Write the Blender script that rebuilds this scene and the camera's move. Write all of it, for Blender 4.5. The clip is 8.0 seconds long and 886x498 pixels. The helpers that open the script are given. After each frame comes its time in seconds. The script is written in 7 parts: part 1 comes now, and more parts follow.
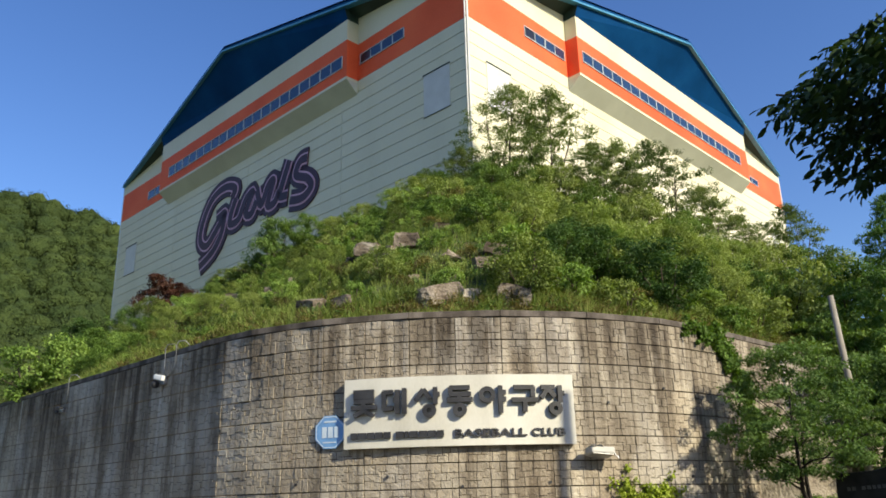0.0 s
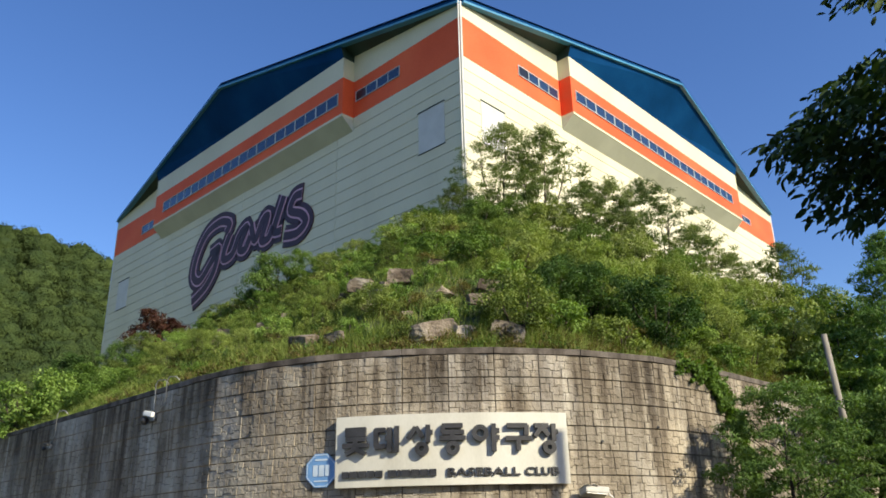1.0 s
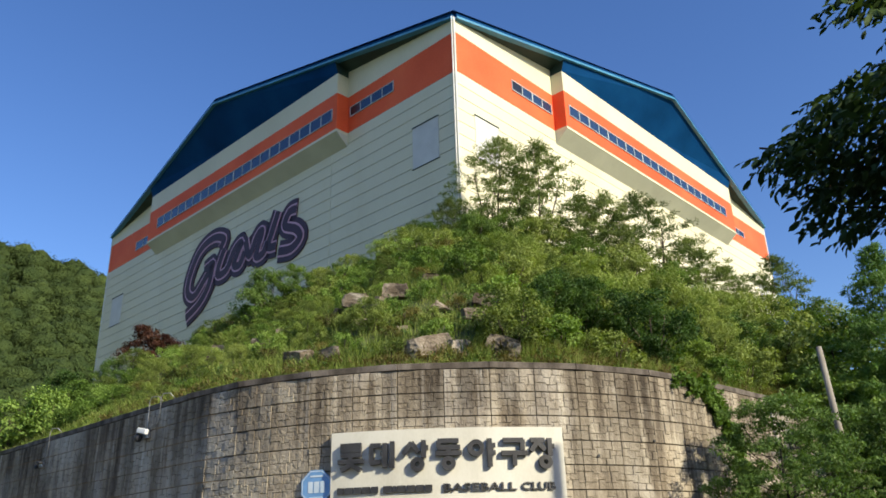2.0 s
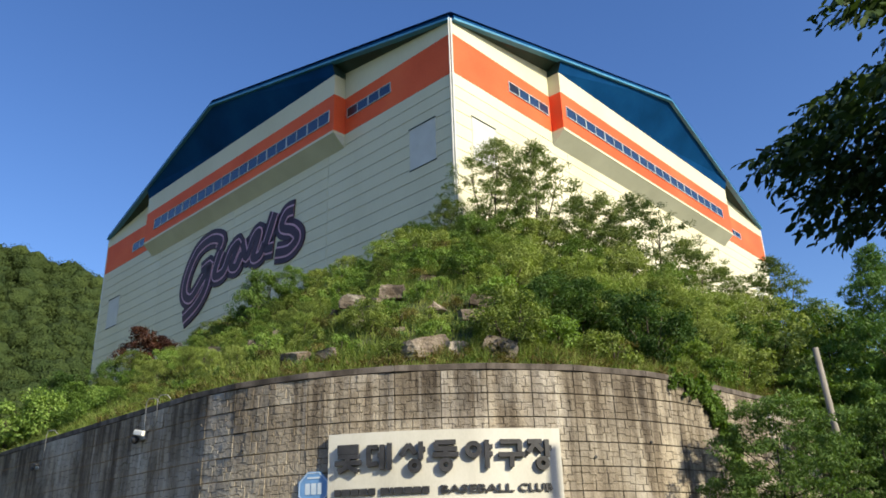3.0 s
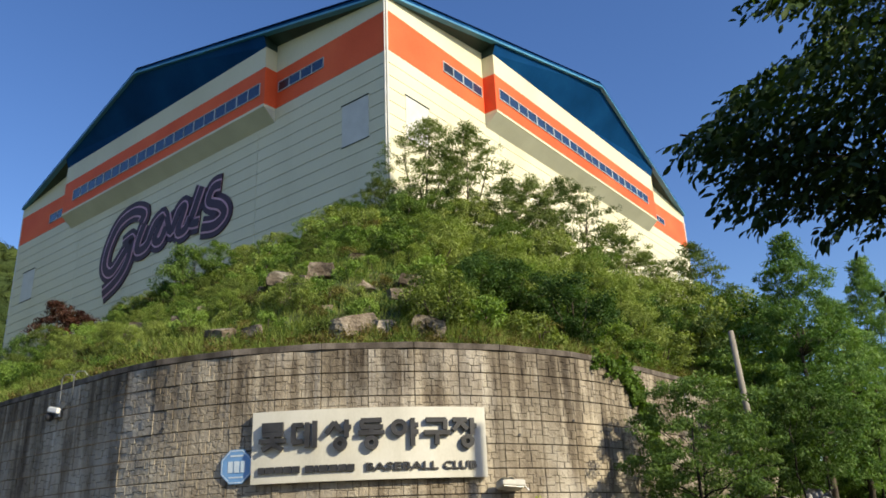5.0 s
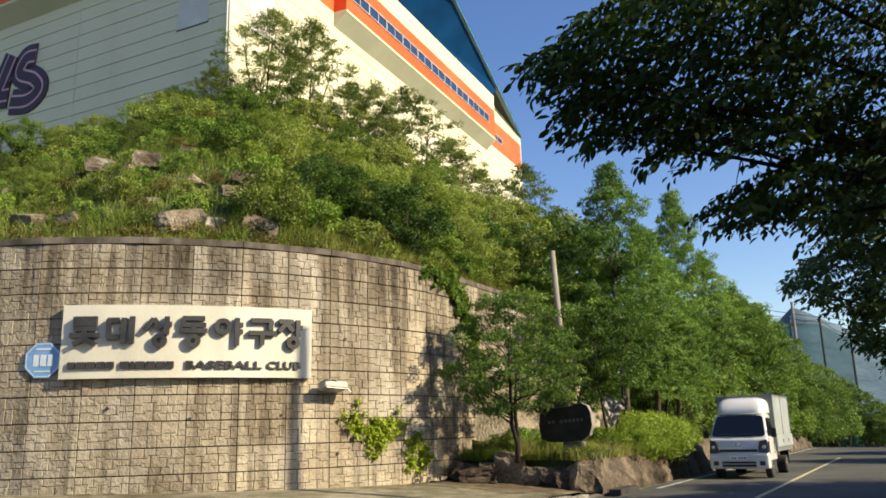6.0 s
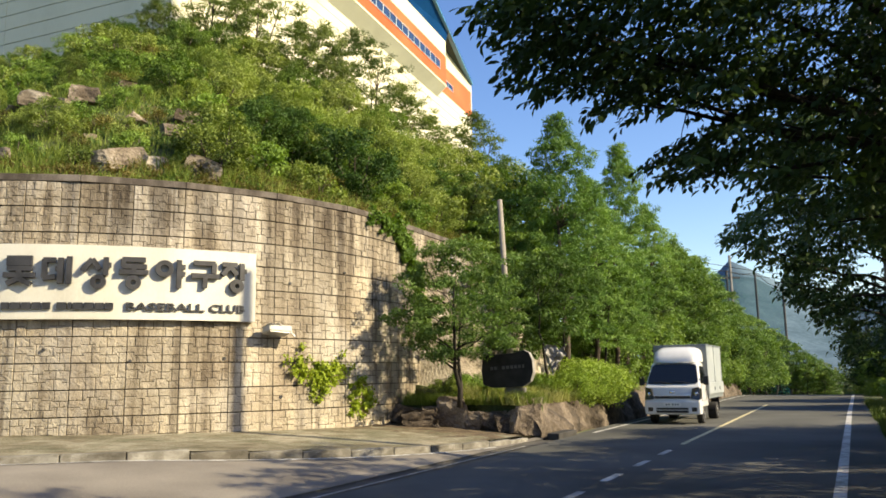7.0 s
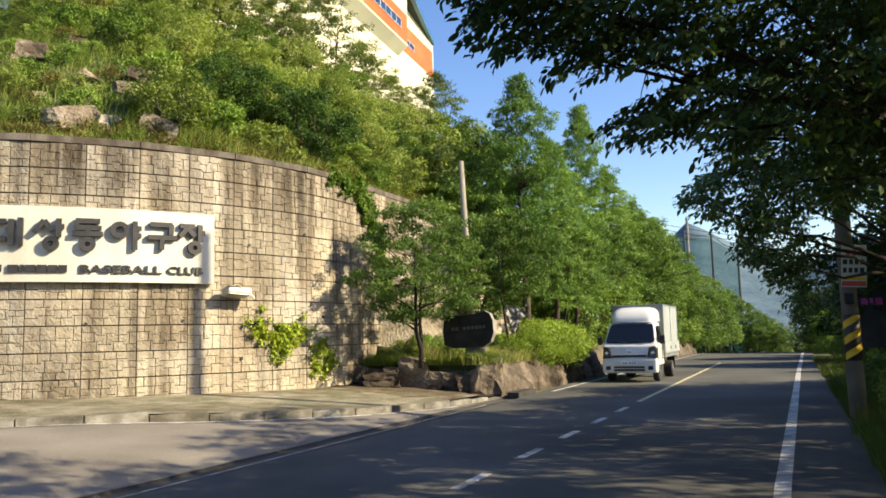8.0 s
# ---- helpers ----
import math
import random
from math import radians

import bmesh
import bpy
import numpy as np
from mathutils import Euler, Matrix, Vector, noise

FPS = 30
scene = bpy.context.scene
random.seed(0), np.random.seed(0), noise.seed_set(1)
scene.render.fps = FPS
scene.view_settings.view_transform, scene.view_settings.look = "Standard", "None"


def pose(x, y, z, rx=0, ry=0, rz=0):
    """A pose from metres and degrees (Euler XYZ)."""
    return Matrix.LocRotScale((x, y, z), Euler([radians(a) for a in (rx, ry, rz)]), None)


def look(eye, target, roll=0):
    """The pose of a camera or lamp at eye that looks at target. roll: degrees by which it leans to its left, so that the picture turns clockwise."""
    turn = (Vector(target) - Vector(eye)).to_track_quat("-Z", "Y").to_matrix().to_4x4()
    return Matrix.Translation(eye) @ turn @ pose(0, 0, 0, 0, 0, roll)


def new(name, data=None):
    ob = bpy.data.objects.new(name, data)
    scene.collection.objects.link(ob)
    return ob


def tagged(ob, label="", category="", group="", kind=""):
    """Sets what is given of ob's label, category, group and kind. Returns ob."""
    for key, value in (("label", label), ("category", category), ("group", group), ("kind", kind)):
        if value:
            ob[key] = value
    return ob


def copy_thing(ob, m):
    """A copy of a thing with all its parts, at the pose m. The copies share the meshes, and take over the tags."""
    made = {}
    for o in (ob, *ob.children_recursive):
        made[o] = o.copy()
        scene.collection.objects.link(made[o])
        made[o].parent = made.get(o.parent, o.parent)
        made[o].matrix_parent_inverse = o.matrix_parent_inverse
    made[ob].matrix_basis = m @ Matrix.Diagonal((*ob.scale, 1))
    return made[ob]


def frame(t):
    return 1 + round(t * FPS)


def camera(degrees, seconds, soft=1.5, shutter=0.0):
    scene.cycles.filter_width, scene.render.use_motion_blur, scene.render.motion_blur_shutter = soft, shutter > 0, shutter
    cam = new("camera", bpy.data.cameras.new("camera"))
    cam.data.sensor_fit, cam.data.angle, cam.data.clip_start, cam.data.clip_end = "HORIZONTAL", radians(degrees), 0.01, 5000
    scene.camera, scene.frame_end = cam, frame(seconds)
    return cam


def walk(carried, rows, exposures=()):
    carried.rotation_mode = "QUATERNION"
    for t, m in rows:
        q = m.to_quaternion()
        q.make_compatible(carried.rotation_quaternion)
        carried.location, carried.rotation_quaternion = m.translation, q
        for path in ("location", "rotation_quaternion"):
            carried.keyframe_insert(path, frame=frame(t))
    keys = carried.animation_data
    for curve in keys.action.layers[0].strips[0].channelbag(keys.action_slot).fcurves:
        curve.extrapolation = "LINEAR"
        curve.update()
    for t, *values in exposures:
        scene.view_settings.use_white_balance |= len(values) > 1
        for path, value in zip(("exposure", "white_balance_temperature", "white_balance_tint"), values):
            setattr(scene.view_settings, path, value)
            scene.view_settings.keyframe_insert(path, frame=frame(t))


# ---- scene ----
FOV = 58.5
cam = camera(FOV, 8.0, soft=1.7)
EYE = 1.6
ROWS = [
    (0.0, -0.075, -0.015, 0.035, 108.024, 1.310, 1.710),
    (0.5, -0.075, -0.015, 0.035, 109.558, 1.105, 1.461),
    (1.0, -0.075, -0.015, 0.035, 110.651, 1.130, 1.171),
    (1.5, -0.075, -0.015, 0.035, 111.467, 1.395, 1.034),
    (3.0, -0.075, -0.015, 0.035, 111.783, 1.656, 0.742),
    (3.5, -0.075, -0.015, 0.035, 111.652, 1.746, 0.564),
    (4.0, -0.075, -0.015, 0.035, 111.580, 1.939, 0.285),
    (4.2, -0.075, -0.015, 0.035, 111.489, 2.059, 0.090),
    (5.3, -0.055, 0.010, 0.020, 108.126, 2.035, -8.598),
    (5.5, -0.052, 0.013, 0.019, 105.818, 1.690, -12.065),
    (6.0, -0.043, 0.019, 0.015, 103.066, 1.484, -16.925),
    (6.5, -0.035, 0.026, 0.011, 101.057, 1.136, -19.185),
    (7.0, -0.027, 0.032, 0.007, 99.170, 0.929, -20.904),
    (7.5, -0.018, 0.039, 0.004, 97.379, 1.105, -22.639),
    (8.0, -0.010, 0.045, 0.000, 96.350, 1.330, -23.657),
]
EXPOSURES = ((0.0, 0.55, 6750, 10), (4.2, 0.55, 6750, 10), (5.5, 0.42, 7350, 10), (6.0, 0.72, 7750, 10), (6.5, 0.92, 7800, 10), (8.0, 1.10, 7800, 10))
walk(cam, [(t, pose(x, y, EYE + z, rx, ry, rz)) for t, x, y, z, rx, ry, rz in ROWS], EXPOSURES)

# ---- sky and sun ----
SUN_AZ, SUN_EL = 129.4, 31.0  # degrees clockwise from +y, and above the horizon
world = bpy.data.worlds.new("sky")
scene.world = world
world.use_nodes = True
wn = world.node_tree.nodes
sky = wn.new("ShaderNodeTexSky")
sky.sky_type = "NISHITA"
sky.sun_disc = False
sky.sun_elevation, sky.sun_rotation = radians(SUN_EL), radians(SUN_AZ)
sky.air_density, sky.dust_density, sky.ozone_density = 1.0, 0.7, 3.0
deeper = wn.new("ShaderNodeHueSaturation")
deeper.inputs["Hue"].default_value, deeper.inputs["Saturation"].default_value, deeper.inputs["Value"].default_value = 0.512, 1.22, 1.08
world.node_tree.links.new(sky.outputs[0], deeper.inputs["Color"])
world.node_tree.links.new(deeper.outputs[0], wn["Background"].inputs[0])
wn["Background"].inputs[1].default_value = 0.125
sun_data = bpy.data.lights.new("sun", "SUN")
sun_data.energy, sun_data.angle, sun_data.color = 5.0, radians(0.6), (1.0, 0.92, 0.72)
sun = new("sun", sun_data)
sa, se = radians(SUN_AZ), radians(SUN_EL)
SUN_DIR = Vector((math.sin(sa) * math.cos(se), math.cos(sa) * math.cos(se), math.sin(se)))
sun.matrix_world = look(SUN_DIR * 60, (0, 0, 0))

# ---- helpers for meshes ----


def mesh_np(name, verts, faces):
    """A mesh from arrays: verts (n, 3), faces (m, k)."""
    verts, faces = np.asarray(verts, np.float32), np.asarray(faces, np.int32)
    me = bpy.data.meshes.new(name)
    n, (m, k) = len(verts), faces.shape
    me.vertices.add(n)
    me.vertices.foreach_set("co", verts.ravel())
    me.loops.add(m * k)
    me.loops.foreach_set("vertex_index", faces.ravel())
    me.polygons.add(m)
    me.polygons.foreach_set("loop_start", np.arange(0, m * k, k, dtype=np.int32))
    me.update(calc_edges=True)
    return me


def mesh_bm(name, bm):
    me = bpy.data.meshes.new(name)
    bm.to_mesh(me)
    bm.free()
    return me


def part(name, data, material, parent=None, label="", m=None, smooth=False):
    """One mesh object under a thing (or on its own)."""
    me = mesh_bm(name, data) if isinstance(data, bmesh.types.BMesh) else data
    if material and not me.materials:
        me.materials.append(material)
    if smooth:
        for p in me.polygons:
            p.use_smooth = True
    ob = new(name, me)
    if parent:
        ob.parent = parent
    if m is not None:
        ob.matrix_basis = m
    if label:
        ob["label"] = label
    return ob


def empty(name, label, category, m=None, group="", kind=""):
    ob = new(name)
    ob.empty_display_size = 0.3
    if m is not None:
        ob.matrix_basis = m
    return tagged(ob, label, category, group, kind)


def box(bm, lo, hi, bevel=0.0, m=None):
    """Adds a box, with bevelled edges if asked."""
    lo, hi = Vector(lo), Vector(hi)
    res = bmesh.ops.create_cube(bm, size=1.0, matrix=Matrix.LocRotScale((lo + hi) / 2, None, hi - lo))
    vs = res["verts"]
    if bevel:
        es = list({e for v in vs for e in v.link_edges})
        r = bmesh.ops.bevel(bm, geom=es, offset=bevel, segments=2, affect="EDGES", profile=0.6)
        vs = list({v for f in r["faces"] for v in f.verts} | {v for v in vs if v.is_valid})
    if m is not None:
        bmesh.ops.transform(bm, matrix=m, verts=[v for v in vs if v.is_valid])
    return bm


def boxed(lo, hi, bevel=0.0, m=None):
    return box(bmesh.new(), lo, hi, bevel, m)


def tube(bm, pts, radii, sides=8, cap=True):
    """A tube along points with a radius at each."""
    rings, n = [], len(pts)
    pts = [Vector(p) for p in pts]
    ref = Vector((0.31, 0.77, 0.55))
    for i, p in enumerate(pts):
        d = (pts[min(i + 1, n - 1)] - pts[max(i - 1, 0)]).normalized()
        a = d.cross(ref if abs(d.dot(ref)) < 0.95 else Vector((1, 0, 0))).normalized()
        b = d.cross(a)
        rings.append([bm.verts.new(p + (a * math.cos(6.28319 * k / sides) + b * math.sin(6.28319 * k / sides)) * radii[i]) for k in range(sides)])
    for r0, r1 in zip(rings, rings[1:]):
        for k in range(sides):
            bm.faces.new((r0[k], r0[(k + 1) % sides], r1[(k + 1) % sides], r1[k]))
    if cap:
        bm.faces.new(rings[0][::-1])
        bm.faces.new(rings[-1])
    return bm


def prism(bm, outline, z0, z1, m=None):
    """An outline in x, y pulled up from z0 to z1."""
    lo = [bm.verts.new((x, y, z0)) for x, y in outline]
    hi = [bm.verts.new((x, y, z1)) for x, y in outline]
    n = len(outline)
    bm.faces.new(lo[::-1])
    bm.faces.new(hi)
    for i in range(n):
        bm.faces.new((lo[i], lo[(i + 1) % n], hi[(i + 1) % n], hi[i]))
    if m is not None:
        bmesh.ops.transform(bm, matrix=m, verts=lo + hi)
    return bm


def grid_mesh(name, rows):
    """A sheet through rows of points, each row of equal length."""
    a = np.array([[tuple(p) for p in r] for r in rows], float)
    nr, nc = a.shape[:2]
    i = np.arange((nr - 1) * (nc - 1))
    r, c = i // (nc - 1), i % (nc - 1)
    v = r * nc + c
    return mesh_np(name, a.reshape(-1, 3), np.stack([v, v + 1, v + nc + 1, v + nc], 1))


# ---- materials ----


def material(name, stops, rough=0.8, metal=0.0, scale=3.0, fine=40.0, fine_mix=0.35, bump=0.3, bump_dist=0.02, obj_var=0.0, island_var=0.0,
             specular=0.4, coords="Object", stretch=(1, 1, 1)):
    """Base colour from a two-scale noise over colour stops, with grain, relief and a shift from piece to piece."""
    mt = bpy.data.materials.new(name)
    mt.use_nodes = True
    nt = mt.node_tree
    nd, ln = nt.nodes, nt.links
    bsdf = nd["Principled BSDF"]
    tc = nd.new("ShaderNodeTexCoord")
    mp = nd.new("ShaderNodeMapping")
    mp.inputs["Scale"].default_value = stretch
    if coords == "World":
        geo = nd.new("ShaderNodeNewGeometry")
        ln.new(geo.outputs["Position"], mp.inputs[0])
    else:
        ln.new(tc.outputs[coords], mp.inputs[0])
    big, small = nd.new("ShaderNodeTexNoise"), nd.new("ShaderNodeTexNoise")
    for t, s, d in ((big, scale, 5.0), (small, fine, 3.0)):
        t.inputs["Scale"].default_value = s
        t.inputs["Detail"].default_value = d
        ln.new(mp.outputs[0], t.inputs["Vector"])
    mix = nd.new("ShaderNodeMath")
    mix.operation = "MULTIPLY_ADD"
    ln.new(small.outputs[0], mix.inputs[0])
    mix.inputs[1].default_value = fine_mix
    ln.new(big.outputs[0], mix.inputs[2])
    val = mix.outputs[0]
    off = nd.new("ShaderNodeMath")
    off.operation = "SUBTRACT"
    ln.new(val, off.inputs[0])
    off.inputs[1].default_value = fine_mix / 2
    val = off.outputs[0]
    for amount, kind in ((obj_var, "obj"), (island_var, "island")):
        if amount:
            src = nd.new("ShaderNodeObjectInfo").outputs["Random"] if kind == "obj" else nd.new("ShaderNodeNewGeometry").outputs["Random Per Island"]
            m2 = nd.new("ShaderNodeMath")
            m2.operation = "MULTIPLY_ADD"
            ln.new(src, m2.inputs[0])
            m2.inputs[1].default_value = amount
            ln.new(val, m2.inputs[2])
            m3 = nd.new("ShaderNodeMath")
            m3.operation = "SUBTRACT"
            ln.new(m2.outputs[0], m3.inputs[0])
            m3.inputs[1].default_value = amount / 2
            val = m3.outputs[0]
    ramp = nd.new("ShaderNodeValToRGB")
    cr = ramp.color_ramp
    while len(cr.elements) < len(stops):
        cr.elements.new(0.5)
    for e, (pos, col) in zip(cr.elements, stops):
        e.position, e.color = pos, (*col, 1)
    ln.new(val, ramp.inputs[0])
    ln.new(ramp.outputs[0], bsdf.inputs["Base Color"])
    bsdf.inputs["Roughness"].default_value = rough
    bsdf.inputs["Metallic"].default_value = metal
    bsdf.inputs["Specular IOR Level"].default_value = specular
    if bump:
        bp = nd.new("ShaderNodeBump")
        bp.inputs["Strength"].default_value = bump
        bp.inputs["Distance"].default_value = bump_dist
        ln.new(val, bp.inputs["Height"])
        ln.new(bp.outputs[0], bsdf.inputs["Normal"])
    return mt


def leaf_material(name, dark, mid, light, through_light=0.3, rough=0.5, scale=0.8, leaf_var=0.28):
    """Leaves: three greens by leaf and by plant, with light coming through."""
    mt = material(name, ((0.2, dark), (0.5, mid), (0.85, light)), rough, 0, scale, 9.0, 0.3, 0, obj_var=0.7, island_var=leaf_var, specular=0.15)
    nd, ln = mt.node_tree.nodes, mt.node_tree.links
    bsdf, out = nd["Principled BSDF"], nd["Material Output"]
    tr, mx = nd.new("ShaderNodeBsdfTranslucent"), nd.new("ShaderNodeMixShader")
    src = bsdf.inputs["Base Color"].links[0].from_socket
    warm = nd.new("ShaderNodeMix")
    warm.data_type, warm.blend_type = "RGBA", "MULTIPLY"
    warm.inputs[0].default_value = 1.0
    ln.new(src, warm.inputs[6])
    warm.inputs[7].default_value = (1.25, 1.4, 0.45, 1)
    ln.new(warm.outputs[2], tr.inputs[0])
    mx.inputs[0].default_value = through_light
    ln.new(bsdf.outputs[0], mx.inputs[1])
    ln.new(tr.outputs[0], mx.inputs[2])
    ln.new(mx.outputs[0], out.inputs[0])
    return mt


def glass_material(name, tint=(0.05, 0.07, 0.09), rough=0.04):
    mt = bpy.data.materials.new(name)
    mt.use_nodes = True
    b = mt.node_tree.nodes["Principled BSDF"]
    b.inputs["Base Color"].default_value = (*tint, 1)
    b.inputs["Roughness"].default_value = rough
    b.inputs["Specular IOR Level"].default_value = 0.7
    return mt


ASPHALT = material("asphalt", ((0.25, (0.066, 0.067, 0.062)), (0.5, (0.095, 0.096, 0.09)), (0.8, (0.138, 0.137, 0.126))), 0.95, 0, 0.35, 60, 0.5, 0.5, 0.01, specular=0.05, coords="World")
APRON = material("apron_concrete", ((0.25, (0.105, 0.092, 0.078)), (0.5, (0.17, 0.152, 0.13)), (0.8, (0.25, 0.226, 0.192))), 0.9, 0, 0.5, 45, 0.5, 0.5, 0.01, coords="World")
PAINT = material("road_paint", ((0.32, (0.20, 0.20, 0.19)), (0.45, (0.40, 0.395, 0.38)), (0.65, (0.58, 0.575, 0.55))), 0.7, 0, 5, 60, 0.6, 0.2, 0.005, coords="World")
PAINT_WORN = material("worn_thin_paint", ((0.34, (0.085, 0.084, 0.078)), (0.5, (0.22, 0.215, 0.20)), (0.7, (0.40, 0.395, 0.37))), 0.8, 0, 4, 50, 0.7, 0.2, 0.005, coords="World")
PAINT_Y = material("yellow_road_paint", ((0.3, (0.32, 0.28, 0.16)), (0.6, (0.55, 0.48, 0.28))), 0.7, 0, 5, 60, 0.6, 0.2, 0.005, coords="World")
GROUND = material("earth_and_grass", ((0.3, (0.03, 0.05, 0.015)), (0.5, (0.07, 0.09, 0.03)), (0.7, (0.14, 0.12, 0.07))), 0.95, 0, 0.8, 20, 0.5, 0.8, 0.05, coords="World")
HILL_SOIL = material("hill_soil", ((0.3, (0.025, 0.04, 0.012)), (0.55, (0.06, 0.075, 0.022)), (0.85, (0.13, 0.10, 0.055))), 0.95, 0, 1.2, 18, 0.5, 0.8, 0.08, coords="World")
KERB = material("kerb_granite", ((0.3, (0.14, 0.132, 0.115)), (0.55, (0.26, 0.25, 0.225)), (0.8, (0.38, 0.37, 0.335))), 0.85, 0, 1.5, 90, 0.6, 0.3, 0.01, obj_var=0.25, coords="World")
PAVING = material("sidewalk_paving", ((0.3, (0.10, 0.098, 0.055)), (0.5, (0.21, 0.195, 0.135)), (0.75, (0.34, 0.31, 0.24))), 0.95, 0, 1.3, 28, 0.9, 0.6, 0.02, coords="World")
PANEL = material("wall_block_concrete", ((0.25, (0.215, 0.175, 0.128)), (0.5, (0.362, 0.31, 0.232)), (0.75, (0.48, 0.43, 0.338))), 0.92, 0, 0.7, 35, 0.5, 0.7, 0.025, obj_var=0.16, island_var=0.12, coords="World", stretch=(1.3, 1.3, 0.55))


def add_stains(mt, amount, tint, scale=(2.4, 2.4, 0.10), low=0.48, high=0.62, blend="MULTIPLY", heights=None, seed=0.0):
    """Dirt that rain has drawn down the face in long streaks."""
    nd, ln = mt.node_tree.nodes, mt.node_tree.links
    bsdf = nd["Principled BSDF"]
    src = bsdf.inputs["Base Color"].links[0].from_socket
    geo, mp, nz, rp, mx = (nd.new(k) for k in ("ShaderNodeNewGeometry", "ShaderNodeMapping", "ShaderNodeTexNoise", "ShaderNodeMapRange", "ShaderNodeMix"))
    mp.inputs["Scale"].default_value = scale
    mp.inputs["Location"].default_value = (seed, seed, 0)
    ln.new(geo.outputs["Position"], mp.inputs[0])
    ln.new(mp.outputs[0], nz.inputs["Vector"])
    nz.inputs["Scale"].default_value, nz.inputs["Detail"].default_value, nz.inputs["Roughness"].default_value = 1.0, 4.0, 0.6
    rp.inputs["From Min"].default_value, rp.inputs["From Max"].default_value, rp.inputs["To Max"].default_value = low, high, amount
    ln.new(nz.outputs[0], rp.inputs["Value"])
    mx.data_type, mx.blend_type = "RGBA", blend
    amount_out = rp.outputs[0]
    if heights:
        xyz, run, mul = (nd.new(k) for k in ("ShaderNodeSeparateXYZ", "ShaderNodeMapRange", "ShaderNodeMath"))
        ln.new(geo.outputs["Position"], xyz.inputs[0])
        run.inputs["From Min"].default_value, run.inputs["From Max"].default_value = heights
        ln.new(xyz.outputs["Z"], run.inputs["Value"])
        mul.operation = "MULTIPLY"
        ln.new(amount_out, mul.inputs[0])
        ln.new(run.outputs[0], mul.inputs[1])
        amount_out = mul.outputs[0]
    ln.new(amount_out, mx.inputs[0])
    ln.new(src, mx.inputs[6])
    mx.inputs[7].default_value = (*tint, 1)
    ln.new(mx.outputs[2], bsdf.inputs["Base Color"])


add_stains(PANEL, 0.85, (0.40, 0.37, 0.35))
add_stains(PANEL, 0.6, (0.62, 0.63, 0.65), (0.35, 0.35, 0.5), 0.42, 0.6)
add_stains(PANEL, 0.9, (0.34, 0.31, 0.29), (3.6, 3.6, 0.14), 0.40, 0.60, heights=(2.4, 5.4), seed=7.0)
add_stains(PANEL, 0.5, (0.62, 0.59, 0.53), (2.6, 2.6, 0.09), 0.60, 0.72, "MIX", (1.0, 5.0), 23.0)
add_stains(PANEL, 0.45, (0.56, 0.53, 0.47), (0.55, 0.55, 0.28), 0.50, 0.66, "MIX", seed=61.0)
add_stains(PANEL, 0.6, (0.55, 0.52, 0.49), (0.9, 0.9, 0.6), 0.40, 0.58, heights=(3.2, 5.6), seed=41.0)


def add_relief(mt, scale, strength, distance):
    """Carved ridges on top of the grain."""
    nd, ln = mt.node_tree.nodes, mt.node_tree.links
    bsdf = nd["Principled BSDF"]
    old = bsdf.inputs["Normal"].links[0].from_socket
    geo, nz, bp = (nd.new(k) for k in ("ShaderNodeNewGeometry", "ShaderNodeTexNoise", "ShaderNodeBump"))
    nz.inputs["Scale"].default_value, nz.inputs["Detail"].default_value, nz.inputs["Distortion"].default_value = scale, 3.0, 0.6
    ln.new(geo.outputs["Position"], nz.inputs["Vector"])
    bp.inputs["Strength"].default_value, bp.inputs["Distance"].default_value = strength, distance
    ln.new(nz.outputs[0], bp.inputs["Height"])
    ln.new(old, bp.inputs["Normal"])
    ln.new(bp.outputs[0], bsdf.inputs["Normal"])


add_relief(PANEL, 9.0, 0.75, 0.06)
add_stains(PAVING, 0.7, (0.50, 0.46, 0.38), (0.5, 0.5, 0.5), 0.46, 0.6, seed=3.0)
add_stains(PAVING, 0.6, (0.55, 0.46, 0.36), (2.2, 2.2, 2.2), 0.48, 0.6, seed=19.0)
# kerb dirt, made heavier to stand for the trees' dappled shade too
add_stains(KERB, 0.8, (0.42, 0.39, 0.34), (0.9, 0.9, 2.0), 0.44, 0.58, seed=11.0)
add_stains(KERB, 0.6, (0.5, 0.47, 0.42), (3.5, 3.5, 5.0), 0.46, 0.56, seed=27.0)
COPING = material("coping_concrete", ((0.3, (0.055, 0.046, 0.037)), (0.5, (0.11, 0.093, 0.078)), (0.75, (0.19, 0.165, 0.143))), 0.92, 0, 1.5, 40, 0.5, 0.5, 0.02, coords="World")
add_stains(PAINT, 0.7, (0.5, 0.49, 0.46), (1.2, 1.2, 1.2), 0.46, 0.58, seed=71.0)
add_stains(COPING, 0.8, (0.40, 0.37, 0.35), (2.2, 2.2, 0.5), 0.45, 0.58)
JOINT = material("joint_shadow_mortar", ((0.3, (0.062, 0.048, 0.036)), (0.7, (0.12, 0.094, 0.07))), 0.95, 0, 3, 40, 0.5, 0.4, 0.01, coords="World")
# darker concrete at the bottom of the grooves between blocks
GROOVE = material("dark_groove_concrete", ((0.3, (0.05, 0.039, 0.029)), (0.7, (0.10, 0.079, 0.06))), 0.95, 0, 3, 40, 0.5, 0.4, 0.01, coords="World")
CREAM = material("cream_steel_panel", ((0.25, (0.53, 0.50, 0.35)), (0.5, (0.595, 0.565, 0.405)), (0.8, (0.64, 0.61, 0.45))), 0.45, 0, 0.25, 12, 0.35, 0.05, 0.01, obj_var=0.12, coords="World", stretch=(1, 1, 0.25))
